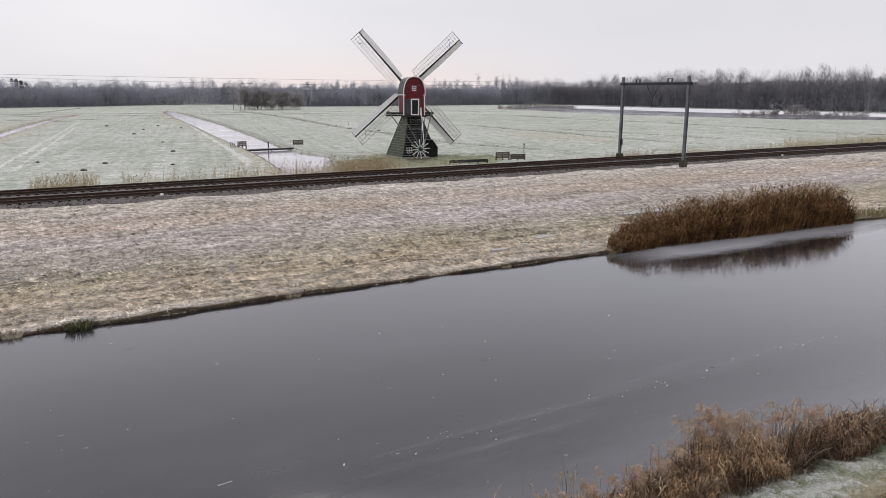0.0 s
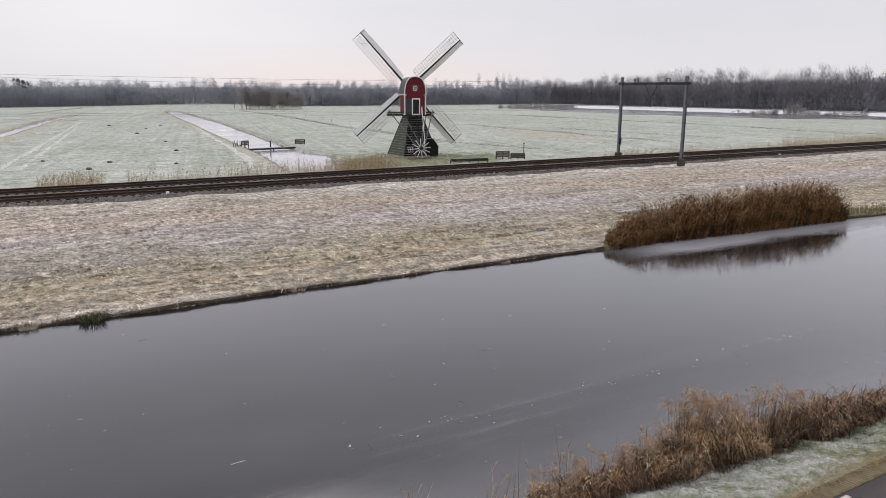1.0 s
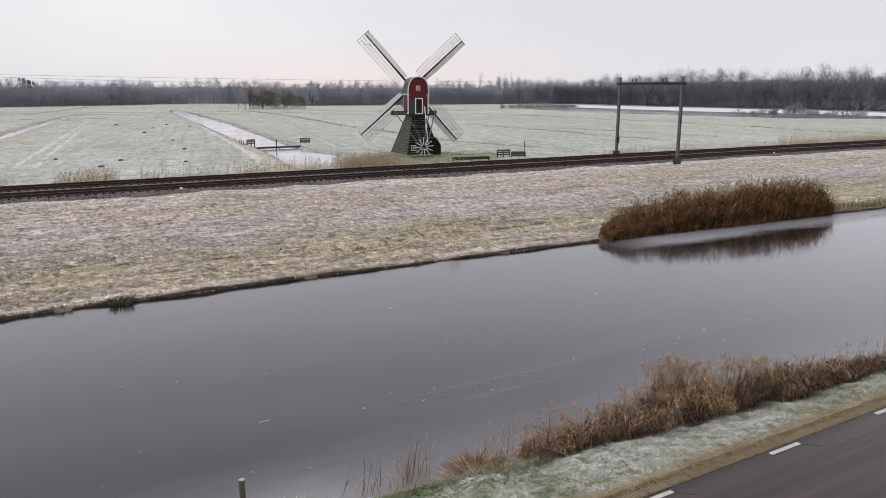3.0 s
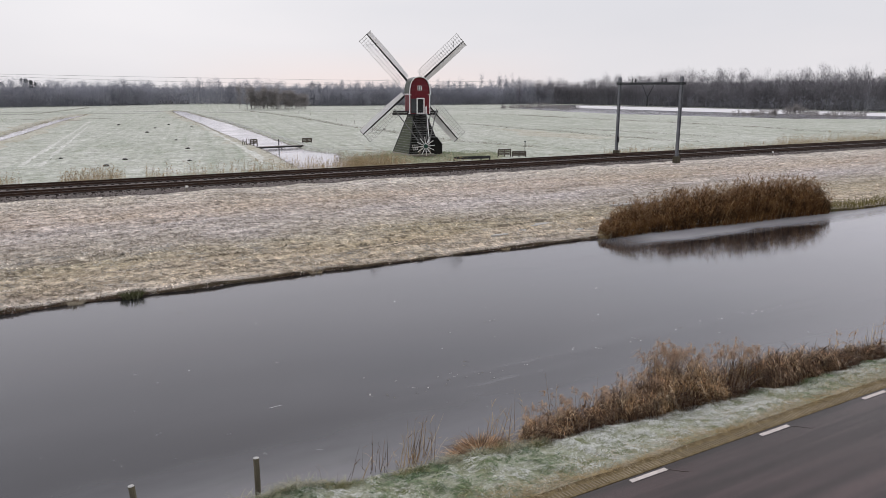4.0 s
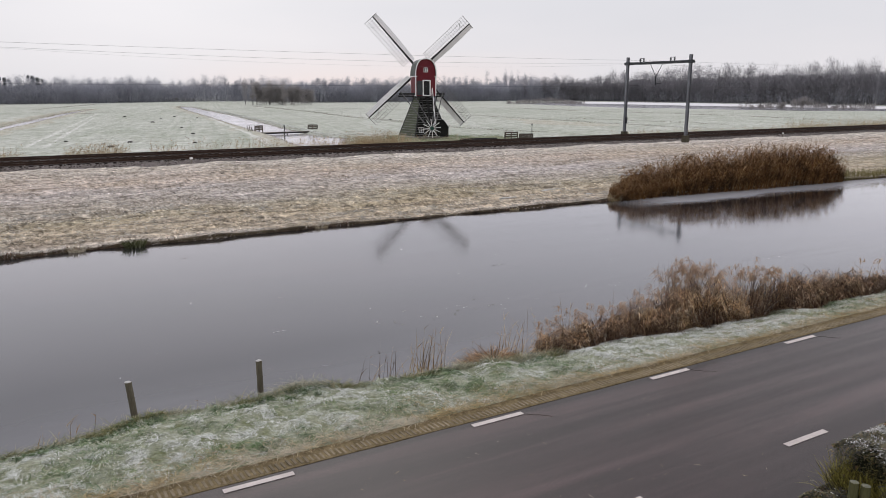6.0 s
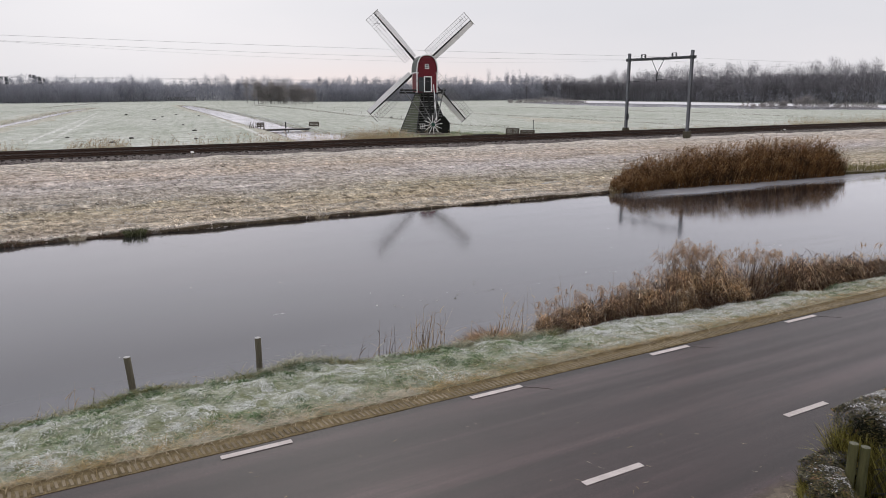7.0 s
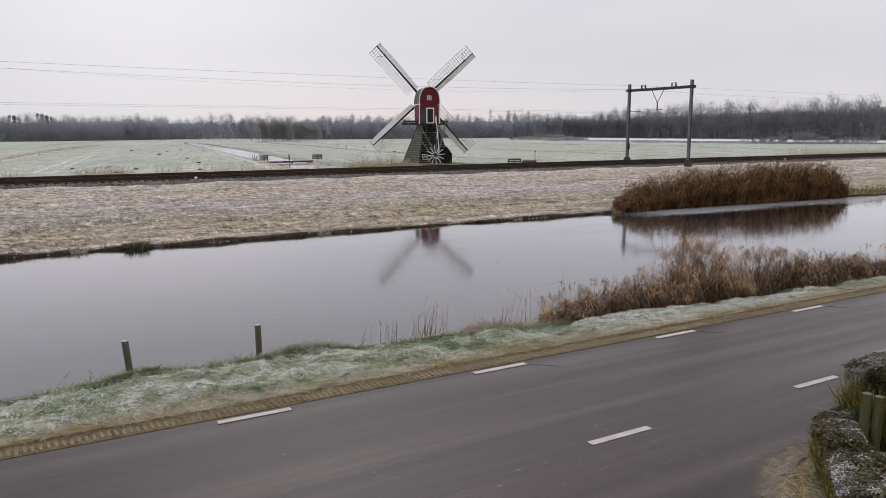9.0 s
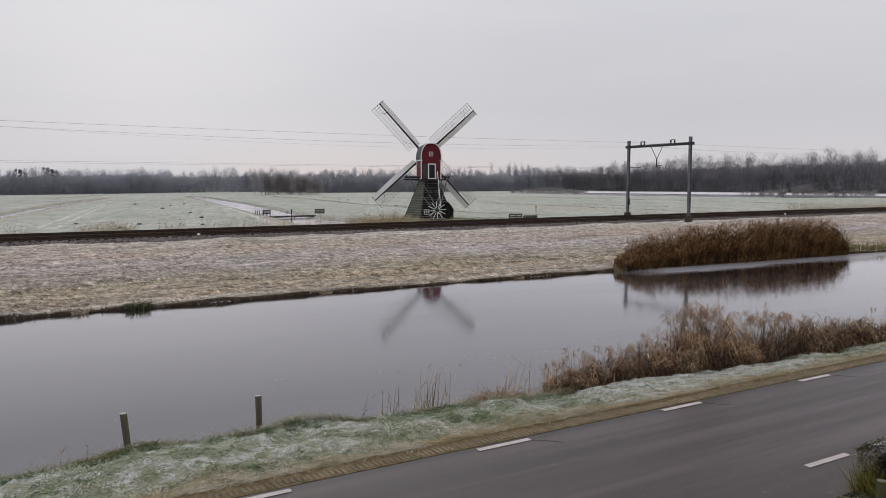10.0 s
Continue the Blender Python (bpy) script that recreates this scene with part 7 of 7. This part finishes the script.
# the gappy avenue where sky shows between the stems
GAP0, GAP1 = bl[4] - 6, bl[6] - 14
for row in range(5):
    s = 60.0 + rng.uniform(0, 3)
    while s < total - 15:
        x, y, h = belt(s)
        thin = GAP0 < s < GAP1
        if not (thin and (row > 2 or rng.random() < 0.2)):
            x, y = behind(x, y, 2 + 7.5 * row + rng.normal(0, 2.0))
            h = h * rng.uniform(0.84, 1.17) * (1 + 0.09 * float(lattice_noise(s, row * 0.0, 17.0, 92)))
            lean_ = rng.normal(0, 0.25, 2)
            pale = rng.random() < 0.06
            # the nearer wood takes the bark with less haze in its colour
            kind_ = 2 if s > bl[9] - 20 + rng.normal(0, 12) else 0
            p0, p1 = np.array([x, y, POLDER_Z - 0.2]), np.array([x + lean_[0], y + lean_[1], POLDER_Z + 0.82 * h])
            wood.add(*tube(p0, p1, 0.0115 * h * rng.uniform(0.7, 1.2), 0.03, 5), 1 if pale else kind_)
            for b_ in range(5):
                f = rng.uniform(0.3, 0.75)
                a_ = rng.uniform(0, 2 * np.pi)
                l_ = h * rng.uniform(0.12, 0.24)
                q0 = p0 + (p1 - p0) * f
                wood.add(*tube(q0, q0 + np.array([math.cos(a_) * l_ * 0.6, math.sin(a_) * l_ * 0.6, l_]), 0.055, 0.02, 3), kind_)
            crown_twigs(wood, x, y, h, h * (rng.uniform(0.18, 0.29) if kind_ == 0 else rng.uniform(0.22, 0.34)), (900 if kind_ == 0 else 1200) if row < 3 else 380, rng, kind_, 0.24 if thin else 0.10, 1.0 if thin else 1.5)
        s += rng.uniform(2.4, 5.2) * h / 12
s = 60.0
while s < total - 15:
    x, y, h = belt(s)
    x, y = behind(x, y, rng.normal(0.5, 1.2))
    if not (GAP0 < s < GAP1 and rng.random() < 0.6):
        plant(under, SCRUB[rng.integers(4)], x, y, rng.uniform(1.6, 4.2) * h / 11, 5, rng)
        crown_twigs(under, x, y, rng.uniform(1.5, 3.6) * h / 11, 1.5, 70, rng, 0, 0.0)
    s += rng.uniform(1.2, 2.6)
# stems and twigs deep inside that close the view through the wood
n = 230000
ss = rng.uniform(50, total - 5, n)
x, y, h = belt(ss)
off = rng.uniform(5, 44, n)
keep = ~((ss > GAP0) & (ss < GAP1)) | (rng.random(n) < 0.45)
x, y = behind(x, y, off)
zz = h * (0.66 + 0.10 * lattice_noise(ss, off, 6.0, 91)) * rng.random(n)
way = np.stack([rng.normal(0, 0.6, n), rng.normal(0, 0.6, n), np.ones(n)], 1)
near_wood = ss > bl[9] - 10
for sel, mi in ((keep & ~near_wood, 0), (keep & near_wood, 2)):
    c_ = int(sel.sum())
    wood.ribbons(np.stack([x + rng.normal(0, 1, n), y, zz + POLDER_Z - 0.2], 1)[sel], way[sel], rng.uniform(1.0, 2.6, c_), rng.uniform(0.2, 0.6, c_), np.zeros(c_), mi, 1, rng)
# far belt added to close the bare horizon, in the haze-pale bark
n = 45000
ang = np.radians(rng.uniform(-75, 100, n))
rr = rng.uniform(760, 860, n)
x, y = rr * np.sin(ang), rr * np.cos(ang)
tops = 9.5 + 1.2 * lattice_noise(x, y, 25, 95) + 1.0 * lattice_noise(x, y, 9, 96)
distant = Soup()
distant.ribbons(np.stack([x, y, POLDER_Z + tops * 0.85 * rng.random(n)], 1), np.stack([rng.normal(0, 0.5, n), rng.normal(0, 0.5, n), np.ones(n)], 1), rng.uniform(1.0, 2.2, n), rng.uniform(0.5, 1.2, n), np.zeros(n), 0, 1, rng)
M_PALEBARK = blade_mat("pale_birch_bark", [(0.0, (0.26, 0.26, 0.28)), (1.0, (0.42, 0.42, 0.44))], 0, 0.9, 0)
tagged(distant.make("distant_woodland", [M_BARK]), "added far wood along the horizon, haze in its colour", "woodland", kind="stuff")
tagged(wood.make("woodland", [M_BARK, M_PALEBARK, M_BARKNEAR]), "bare winter wood closing the polder, haze in its bark colour", "woodland", kind="stuff")
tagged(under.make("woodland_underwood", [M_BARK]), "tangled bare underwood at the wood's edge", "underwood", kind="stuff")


def single(name, x, y, h, wide, stems, k, label, category, group, mat, low=0.1):
    """One bare tree or shrub: leaning stems and a crown of fine twigs."""
    ob = holder(name, pose(x, y, POLDER_Z - 0.05), label, category, group)
    trunk, crown = Soup(), Soup()
    for j in range(stems):
        a_ = rng.uniform(0, 2 * np.pi)
        tip = np.array([math.cos(a_), math.sin(a_), 0]) * wide * (0.1 if stems == 1 else 0.75) * rng.random() + np.array([0, 0, h * rng.uniform(0.7, 0.97)])
        p0 = np.array([rng.normal(0, 0.15), rng.normal(0, 0.15), -0.15])
        trunk.add(*tube(p0, tip, 0.011 * h / math.sqrt(stems), 0.02, 5))
        for b_ in range(6):
            f = rng.uniform(0.25, 0.85)
            a_ = rng.uniform(0, 2 * np.pi)
            l_ = h * rng.uniform(0.10, 0.22)
            q0 = p0 + (tip - p0) * f
            trunk.add(*tube(q0, q0 + np.array([math.cos(a_) * l_ * 0.55, math.sin(a_) * l_ * 0.55, l_]), 0.05, 0.015, 3))
    crown_twigs(crown, 0, 0, h, wide, k, rng, 0, low)
    for nm, s_ in (("trunk", trunk), ("crown", crown)):
        if nm == "crown":
            s_.v = [q - np.array([0, 0, POLDER_Z]) for q in s_.v]
        m_ = s_.make(nm, [mat])
        m_.parent = ob
    return ob


# willow carr before the wood: taller alders at one end, round willows beside them
for k in range(9):
    f = k / 8
    single("alder", 79.5 + 13.5 * f + rng.normal(0, 0.6), 305 - 5 * f + rng.normal(0, 3), rng.uniform(9.2, 11.4) - 1.6 * f, 2.3, 2, 1300, "tall bare alder in a clump on the pasture", "alder", "willow clump", M_SHRUB, 0.12)
for k in range(20):
    f = k / 19
    single("willow", 83 + 22.5 * f + rng.normal(0, 0.6), 299.5 - 1.2 * f + rng.normal(0, 2.0), rng.uniform(8.4, 10.2) - 2.6 * f ** 2, 3.3, 4, 3000, "bare grey willow in a clump on the pasture", "willow", "willow clump", M_SHRUB, 0.0)
for k in range(64):
    f = k / 63
    h = rng.uniform(1.3, 2.5) + 2.6 * math.exp(-((f - 0.45) / 0.12) ** 2)
    single("mere_shrub", 210.5 + 32.5 * f + rng.normal(0, 0.6), 160.5 - 26.5 * f + rng.normal(0, 1), h, 2.0, 5, 520, "low rimed shrub at the frozen mere", "shrub", "mere shrubs", M_SHRUB, 0.0)
for k in range(46):
    f = k / 45
    x, y = np.interp(f, [0, 0.35, 0.7, 1], [189, 193, 203, 221]), np.interp(f, [0, 0.35, 0.7, 1], [271, 258, 250, 256])
    d_ = rng.uniform(0, 9)
    single("mere_shrub", float(x) + 0.57 * d_ + rng.normal(0, 0.8), float(y) + 0.8 * d_, rng.uniform(1.2, 2.2) + 1.5 * math.exp(-((f - 0.55) / 0.25) ** 2), 2.2, 5, 640, "low rimed shrub at the frozen mere", "shrub", "mere shrubs", M_SHRUB, 0.0)
for px_, hh in ((0.0, 19.4), (0.18, 16.6), (0.38, 19.3), (0.5, 18.6), (0.62, 19.2), (0.78, 18.6), (0.9, 17.4), (1.0, 16.4)):
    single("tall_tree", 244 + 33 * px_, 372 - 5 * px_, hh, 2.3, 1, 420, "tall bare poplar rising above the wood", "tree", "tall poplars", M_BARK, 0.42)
# dark conifers standing in the wood's roofline
for x, y, hh in ((-9, 372, 11.4), (2, 377, 12.4), (4, 374, 11.6)):
    ob = holder("conifer", pose(x, y, POLDER_Z - 0.1), "dark evergreen pine among the bare trees", "pine", "dark pines")
    s_ = Soup()
    n = 900
    d_ = rng.normal(0, 1, (n, 3))
    d_ *= (rng.random(n) ** 0.4 / np.linalg.norm(d_, axis=1))[:, None]
    s_.ribbons(d_ * np.array([1.9, 1.9, 1.5]) + np.array([0, 0, hh - 1.6]) + np.round(d_[:, :1] * 1.5) * np.array([[0.5, 0.3, -0.5]]), d_ + np.array([0, 0, 0.3]), rng.uniform(0.3, 0.7, n), rng.uniform(0.15, 0.3, n), np.zeros(n), 0, 1, rng)
    s_.make("crown", [M_PINE]).parent = ob
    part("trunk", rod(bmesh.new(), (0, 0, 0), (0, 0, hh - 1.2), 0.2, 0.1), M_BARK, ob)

# farmhouse half hidden at the wood's edge
farm = holder("farmhouse", pose(72, 418, POLDER_Z - 0.3, 0, 0, -12), "distant low farmhouse with a frost-white roof", "farmhouse")
M_FARMWALL = simple("whitewashed_wall", (0.16, 0.155, 0.16), (0.34, 0.33, 0.335), 0.5, 6, 0.8)
M_FARMROOF = simple("frosted_roof_tiles", (0.19, 0.195, 0.22), (0.30, 0.305, 0.34), 0.4, 5, 0.85)
part("wall", boxm((17, 6, 2.4), (0, 0, 1.2)), M_FARMWALL, farm)
part("roof", loft(bmesh.new(), [[(x_, -3.4, 2.3), (x_, 3.4, 2.3), (x_, 0, 4.9)] for x_ in (-8.9, 8.9)], caps=True), M_FARMROOF, farm)
for x_ in (-5, 4.5):
    part("chimney", boxm((0.7, 0.7, 1.2), (x_, 0, 5.1)), M_MOLE, farm)
for x_ in (-6, -3, 0.5, 3.5, 6.5):
    win = part("window", boxm((1.1, 0.1, 1.2), (x_, -3.02, 1.4)), M_WHITE, farm)
    part("pane", boxm((0.85, 0.06, 0.95), (x_, -3.06, 1.4)), M_DARKPANEL, win)

# ---- hedge, fence posts and letterbox on the garden side ----
rng = np.random.default_rng(44)


M_HEDGEDARK = simple("painted_hedge_shade", (0.006, 0.008, 0.004), (0.025, 0.025, 0.012), 4, 40, 0.95, bump_d=0.02)


def hedge(name, m, x0, x1, y0, y1, h, k, label, rime=0.8, twig=0.5):
    ob = holder(name, m, label, "hedge", "garden hedge")
    s1, s2, s3 = Soup(), Soup(), Soup()
    q = rng.random((k, 3))
    x, y, z = x0 + (x1 - x0) * q[:, 0], y0 + (y1 - y0) * q[:, 1], 0.05 + (h - 0.05) * q[:, 2]
    side = rng.random(k)
    top = side < 0.62
    z[top] = h * (1 + 0.06 * lattice_noise(x, y, 0.3, 81)[top]) - np.abs(rng.normal(0, 0.05, int(top.sum())))
    f = (side >= 0.62) & (side < 0.76)
    y[f] = y0 + np.abs(rng.normal(0, 0.06, int(f.sum())))
    f = (side >= 0.75) & (side < 0.88)
    x[f] = x0 + np.abs(rng.normal(0, 0.06, int(f.sum())))
    f = side >= 0.88
    y[f] = y1 - np.abs(rng.normal(0, 0.06, int(f.sum())))
    # uneven, lumpy clipping
    x, y = x + 0.05 * lattice_noise(y + 3, z, 0.22, 88), y + 0.05 * lattice_noise(x, z + 5, 0.22, 89)
    z = z + 0.07 * lattice_noise(x, y, 0.3, 90) * (z > 0.6 * h)
    # rounded shoulders
    ed = np.minimum(np.minimum(x - x0, x1 - x), np.minimum(y - y0, y1 - y))
    z = np.minimum(z, h - 0.16 * np.clip(1 - ed / 0.18, 0, 1) ** 2)
    base = np.stack([x, y, z], 1)
    ang = rng.uniform(0, 2 * np.pi, k)
    way = np.stack([np.cos(ang), np.sin(ang), rng.uniform(-0.4, 0.8, k)], 1)
    white = (z > h - 0.12) & (rng.random(k) < rime * np.clip(0.45 + 2.0 * lattice_noise(x, y, 0.13, 82), 0.02, 1.6))
    for sel, sp in ((white, s2), (~white, s1)):
        m_ = int(sel.sum())
        sp.ribbons(base[sel], way[sel], rng.uniform(0.020, 0.040, m_) * (0.75 if sp is s2 else 1.0), rng.uniform(0.018, 0.034, m_) * (0.75 if sp is s2 else 1.0), rng.uniform(0.1, 0.9, m_), 0, 2, rng)
    m_ = int(k * 0.12 * (0.5 + twig))
    m_ *= 2
    xb, yb, fc = rng.uniform(x0 + 0.02, x1 - 0.05, m_), rng.uniform(y0 + 0.02, y1 - 0.05, m_), rng.integers(0, 4, m_)
    near_ = np.abs(rng.normal(0, 0.05, m_))
    xb = np.where(fc == 0, x0 + near_, np.where(fc == 1, x1 - near_, xb))
    yb = np.where(fc == 2, y0 + near_, np.where(fc == 3, y1 - near_, yb))
    z0_ = rng.uniform(0, 0.5 * h, m_)
    s3.ribbons(np.stack([xb, yb, z0_], 1), np.stack([rng.normal(0, 0.3, m_), rng.normal(0, 0.3, m_), np.ones(m_)], 1), (h - 0.10 - z0_) * rng.uniform(0.25, 0.9, m_), rng.uniform(0.007, 0.015, m_), rng.uniform(0, 0.5, m_), 0, 4, rng)
    for nm, sp, mt in (("foliage", s1, M_LEAF), ("rimed_foliage", s2, M_RIMELEAF), ("brushwood", s3, M_TWIG)):
        o = sp.make(nm, [mt])
        o.parent = ob
        o["kind"] = "stuff"
    # near-black box painted as the shade deep inside the hedge
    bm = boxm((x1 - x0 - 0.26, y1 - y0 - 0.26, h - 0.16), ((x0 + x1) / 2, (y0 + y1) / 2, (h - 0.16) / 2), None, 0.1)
    part("inner_shade_box", bm, M_HEDGEDARK, ob)
    return ob


HEDGE_END = pose(1.98, -4.5, 0, 0, 0, 218)
hedge("hedge", HEDGE_END, 0.0, 0.75, 0.0, 0.5, 0.53, 7000, "clipped evergreen hedge end with rime on its top", 0.6, 3.0)
hedge("hedge", HEDGE_END, 0.55, 1.9, 0.05, 1.5, 0.42, 24000, "low evergreen hedge with rime on its leaves", 0.6, 1.6)
hedge("hedge", pose(0, 0, 0), 2.12, 2.75, -4.85, -4.35, 0.5, 3500, "small yellow-green shrub at the hedge foot", 0.1, 1.6)
hedge("hedge", pose(0, 0, 0), 2.62, 4.9, -5.7, -4.42, 1.12, 32000, "taller evergreen garden hedge with rime on its top", 0.62, 1.2)
hedge("hedge", pose(0, 0, 0), 4.8, 12.5, -6.0, -4.5, 1.32, 15000, "taller evergreen garden hedge with rime on its top", 0.5, 0.4)

fence = holder("wire_fence", pose(0, 0, 0), "pair of mossy round posts with sagging wire mesh behind the hedge", "fence")
for x, y, hh in ((2.14, -4.99, 0.88), (2.21, -5.09, 0.86)):
    bm = rod(bmesh.new(), (x, y, 0), (x, y, hh), 0.055, 0.052, 12)
    pst = part("post", bm, M_MOSSPOST, fence, "mossy round wooden post")
    part("rime_cap", rod(bmesh.new(), (x, y, hh), (x, y, hh + 0.005), 0.05, 0.04, 12), M_MOSSPOST, pst)
part("post", rod(bmesh.new(), (4.3, -7.1, 0), (4.3, -7.1, 1.25), 0.07, 0.07, 10), M_POST, fence)
for z in (0.9, 0.62, 0.32):
    part("wire", rod(bmesh.new(), (2.25, -5.2, z), (4.3, -7.1, z + 0.03), 0.004, 0.004, 5), M_STEELDK, fence)
for k in range(-2, 20):
    for up_ in (0, 1):
        f0, f1 = k / 20, (k + 3) / 20
        f0, f1, z0, z1 = max(f0, 0), min(f1, 1), 0.32 + 0.58 * max(0, -k) / 3, 0.9 - 0.58 * max(0, k + 3 - 20) / 3
        za, zb = (z0, z1) if up_ else (1.22 - z0, 1.22 - z1)
        part("wire", rod(bmesh.new(), (2.25 + 2.05 * f0, -5.2 - 1.9 * f0, za), (2.25 + 2.05 * f1, -5.2 - 1.9 * f1, zb), 0.003, 0.003, 4), M_STEELDK, fence)

box_ = holder("letterbox", pose(0.36, -5.99, -0.17, 0, 0, -34) @ Matrix.Diagonal((0.68, 0.68, 0.68, 1)), "dark green letterbox with a pale rimed hipped lid", "letterbox")
part("body", boxm((0.34, 0.34, 0.40), (0, 0, 0.66), None, 0.015), M_GREEN, box_)
M_LID = simple("rimed_pale_lid", (0.34, 0.40, 0.41), (0.56, 0.61, 0.63), 4, 40, 0.6)
lid = loft(bmesh.new(), [[(-0.22, -0.22, z), (0.22, -0.22, z), (0.22, 0.22, z), (-0.22, 0.22, z)] for z in (0.845, 0.865)] + [[(-0.03, -0.02, 1.0), (0.03, -0.02, 1.0), (0.03, 0.02, 1.0), (-0.03, 0.02, 1.0)]], caps=True)
part("lid", lid, M_LID, box_, "pale rime-covered hipped lid")
part("knob", loft(bmesh.new(), [[(0.035 * r_ * math.cos(t), 0.035 * r_ * math.sin(t), z) for t in np.linspace(0, 2 * math.pi, 11)[:-1]] for r_, z in ((0.7, 0.985), (1.0, 1.01), (0.8, 1.04), (0.2, 1.052))], caps=True), M_STEELDK, box_)
part("flap", boxm((0.03, 0.22, 0.06), (-0.185, 0, 0.78), pose(0, 0, 0, 0, -20, 0), 0.006), M_WHITE, box_, "white letter flap")
part("leg", rod(bmesh.new(), (0, 0, -0.1), (0, 0, 0.48), 0.045, 0.045, 10), M_GREEN, box_)

# sandy earth washed over the road's edge, thinning outwards
M_SAND, nt, p = base_mat("sandy_roadside_earth", 0.95, 0, 0.1)
tc = nt.nodes.new("ShaderNodeTexCoord").outputs["Object"]
nt.links.new(ramp(nt, noise_node(nt, tc, 9, 5, 0.7), [(0.3, (0.12, 0.097, 0.078)), (0.7, (0.29, 0.245, 0.20))]), p.inputs["Base Color"])
fade = nt.nodes.new("ShaderNodeAttribute")
fade.attribute_name = "cover"
ad = nt.nodes.new("ShaderNodeMath")
ad.operation = "ADD"
nt.links.new(fade.outputs["Fac"], ad.inputs[0])
nt.links.new(noise_node(nt, tc, 3.0, 5, 0.75), ad.inputs[1])
cov = ramp(nt, ad.outputs[0], [(0.62, (0, 0, 0)), (1.0, (0.9,) * 3)])
tr = nt.nodes.new("ShaderNodeBsdfTransparent")
ms = nt.nodes.new("ShaderNodeMixShader")
nt.links.new(cov, ms.inputs[0])
nt.links.new(tr.outputs[0], ms.inputs[1])
nt.links.new(p.outputs[0], ms.inputs[2])
nt.links.new(ms.outputs[0], nt.nodes["Material Output"].inputs[0])
xs = np.linspace(-0.1, 2.5, 40)
rows, cover = [], []
for f in np.linspace(-0.25, 1.0, 9):
    o = 0.44 * f
    rows.append([(x - 0.5 * o, y + 0.85 * o, 0.004 if f > 0 else 0.03) for x, y in zip(xs, road_right(xs))])
    cover += [max(0.0, (0.75 - 0.75 * max(f, 0.0)) * min(1.0, (x + 0.1) / 0.5, (2.5 - x) / 0.5)) for x in xs]
ob = part("roadside_earth", loft(bmesh.new(), rows, closed=False), M_SAND)
at_ = ob.data.attributes.new("cover", "FLOAT", "POINT")
at_.data.foreach_set("value", np.array(cover, dtype=np.float32))
tagged(ob, "pale sandy earth washed over the asphalt edge", "earth", kind="structure")

# straw, earth and weeds at the hedge foot
soup = Soup()
n = 8500
x = rng.uniform(-0.2, 3.2, n)
y = road_right(x) - rng.uniform(-0.12, 0.75, n)
keep = (x > 0.2) & (y > -6.6) & ((x < 1.8) | (y > -4.7))
x, y = x[keep], y[keep]
n = len(x)
ang = rng.uniform(0, 2 * np.pi, n)
inner_ = (road_right(x) - y) > 0.32 + 0.15 * lattice_noise(x, y, 0.25, 83)
way = np.stack([np.cos(ang), np.sin(ang), rng.uniform(0.05, 0.9, n)], 1)
bs = np.stack([x, y, ground_z(x, np.minimum(y, -4.25)) + 0.01], 1)
for sel, mi in ((inner_, 1), (~inner_, 0)):
    m_ = int(sel.sum())
    soup.ribbons(bs[sel], way[sel], rng.uniform(0.07, 0.22, m_), rng.uniform(0.006, 0.014, m_), rng.uniform(0.3, 1.0, m_), mi, 3, rng)
tagged(soup.make("withered_grass", [M_GOLD, M_LIPGRASS]), "withered straw grass at the hedge foot", "grass", kind="stuff")
n = 130
soup = Soup()
x, y = rng.uniform(-4, 3.4, n), rng.uniform(-4.2, -0.5, n)
ang = rng.uniform(0, 2 * np.pi, n)
soup.ribbons(np.stack([x, y, np.full(n, 0.004)], 1), np.stack([np.cos(ang), np.sin(ang), np.full(n, 0.02)], 1), rng.uniform(0.02, 0.11, n), rng.uniform(0.004, 0.012, n), np.zeros(n), 0, 2, rng)
tagged(soup.make("road_litter", [M_STRAWGRASS]), "scattered straw and leaf bits on the asphalt", "litter", kind="stuff")

# ---- grass-concrete tiles along the road edge ----
strip = holder("tile_strip", pose(0, 0, 0), "mossy concrete grass tiles edging the asphalt", "tile edging", kind="structure")
bm = boxm((70, 0.40, 0.05), (20, 0.345, -0.0215))
part("tile_bed", bm, M_TILEBED, strip)
bm = bmesh.new()
for k in range(7):
    box(bm, (0.042, 0.19, 0.06), (-0.257 + 0.0857 * k, -0.055 + 0.02 * math.sin(5 * k), -0.0185 + 0.003 * (k % 2)), pose(0, 0, 0, 0, 0, 4 + 3 * math.sin(3 * k)), 0.006)
tile_mesh = bpy.data.meshes.new("grass_tile")
bm.to_mesh(tile_mesh)
bm.free()
tile_mesh.materials.append(M_TILE)
for k in range(110):
    ob = new("grass_tile", tile_mesh)
    ob.parent = strip
    ob.matrix_local = pose(-12 + 0.6 * k, 0.345, 0.001 + rng.normal(0, 0.0025), rng.normal(0, 0.8), rng.normal(0, 0.5), rng.normal(0, 0.4))
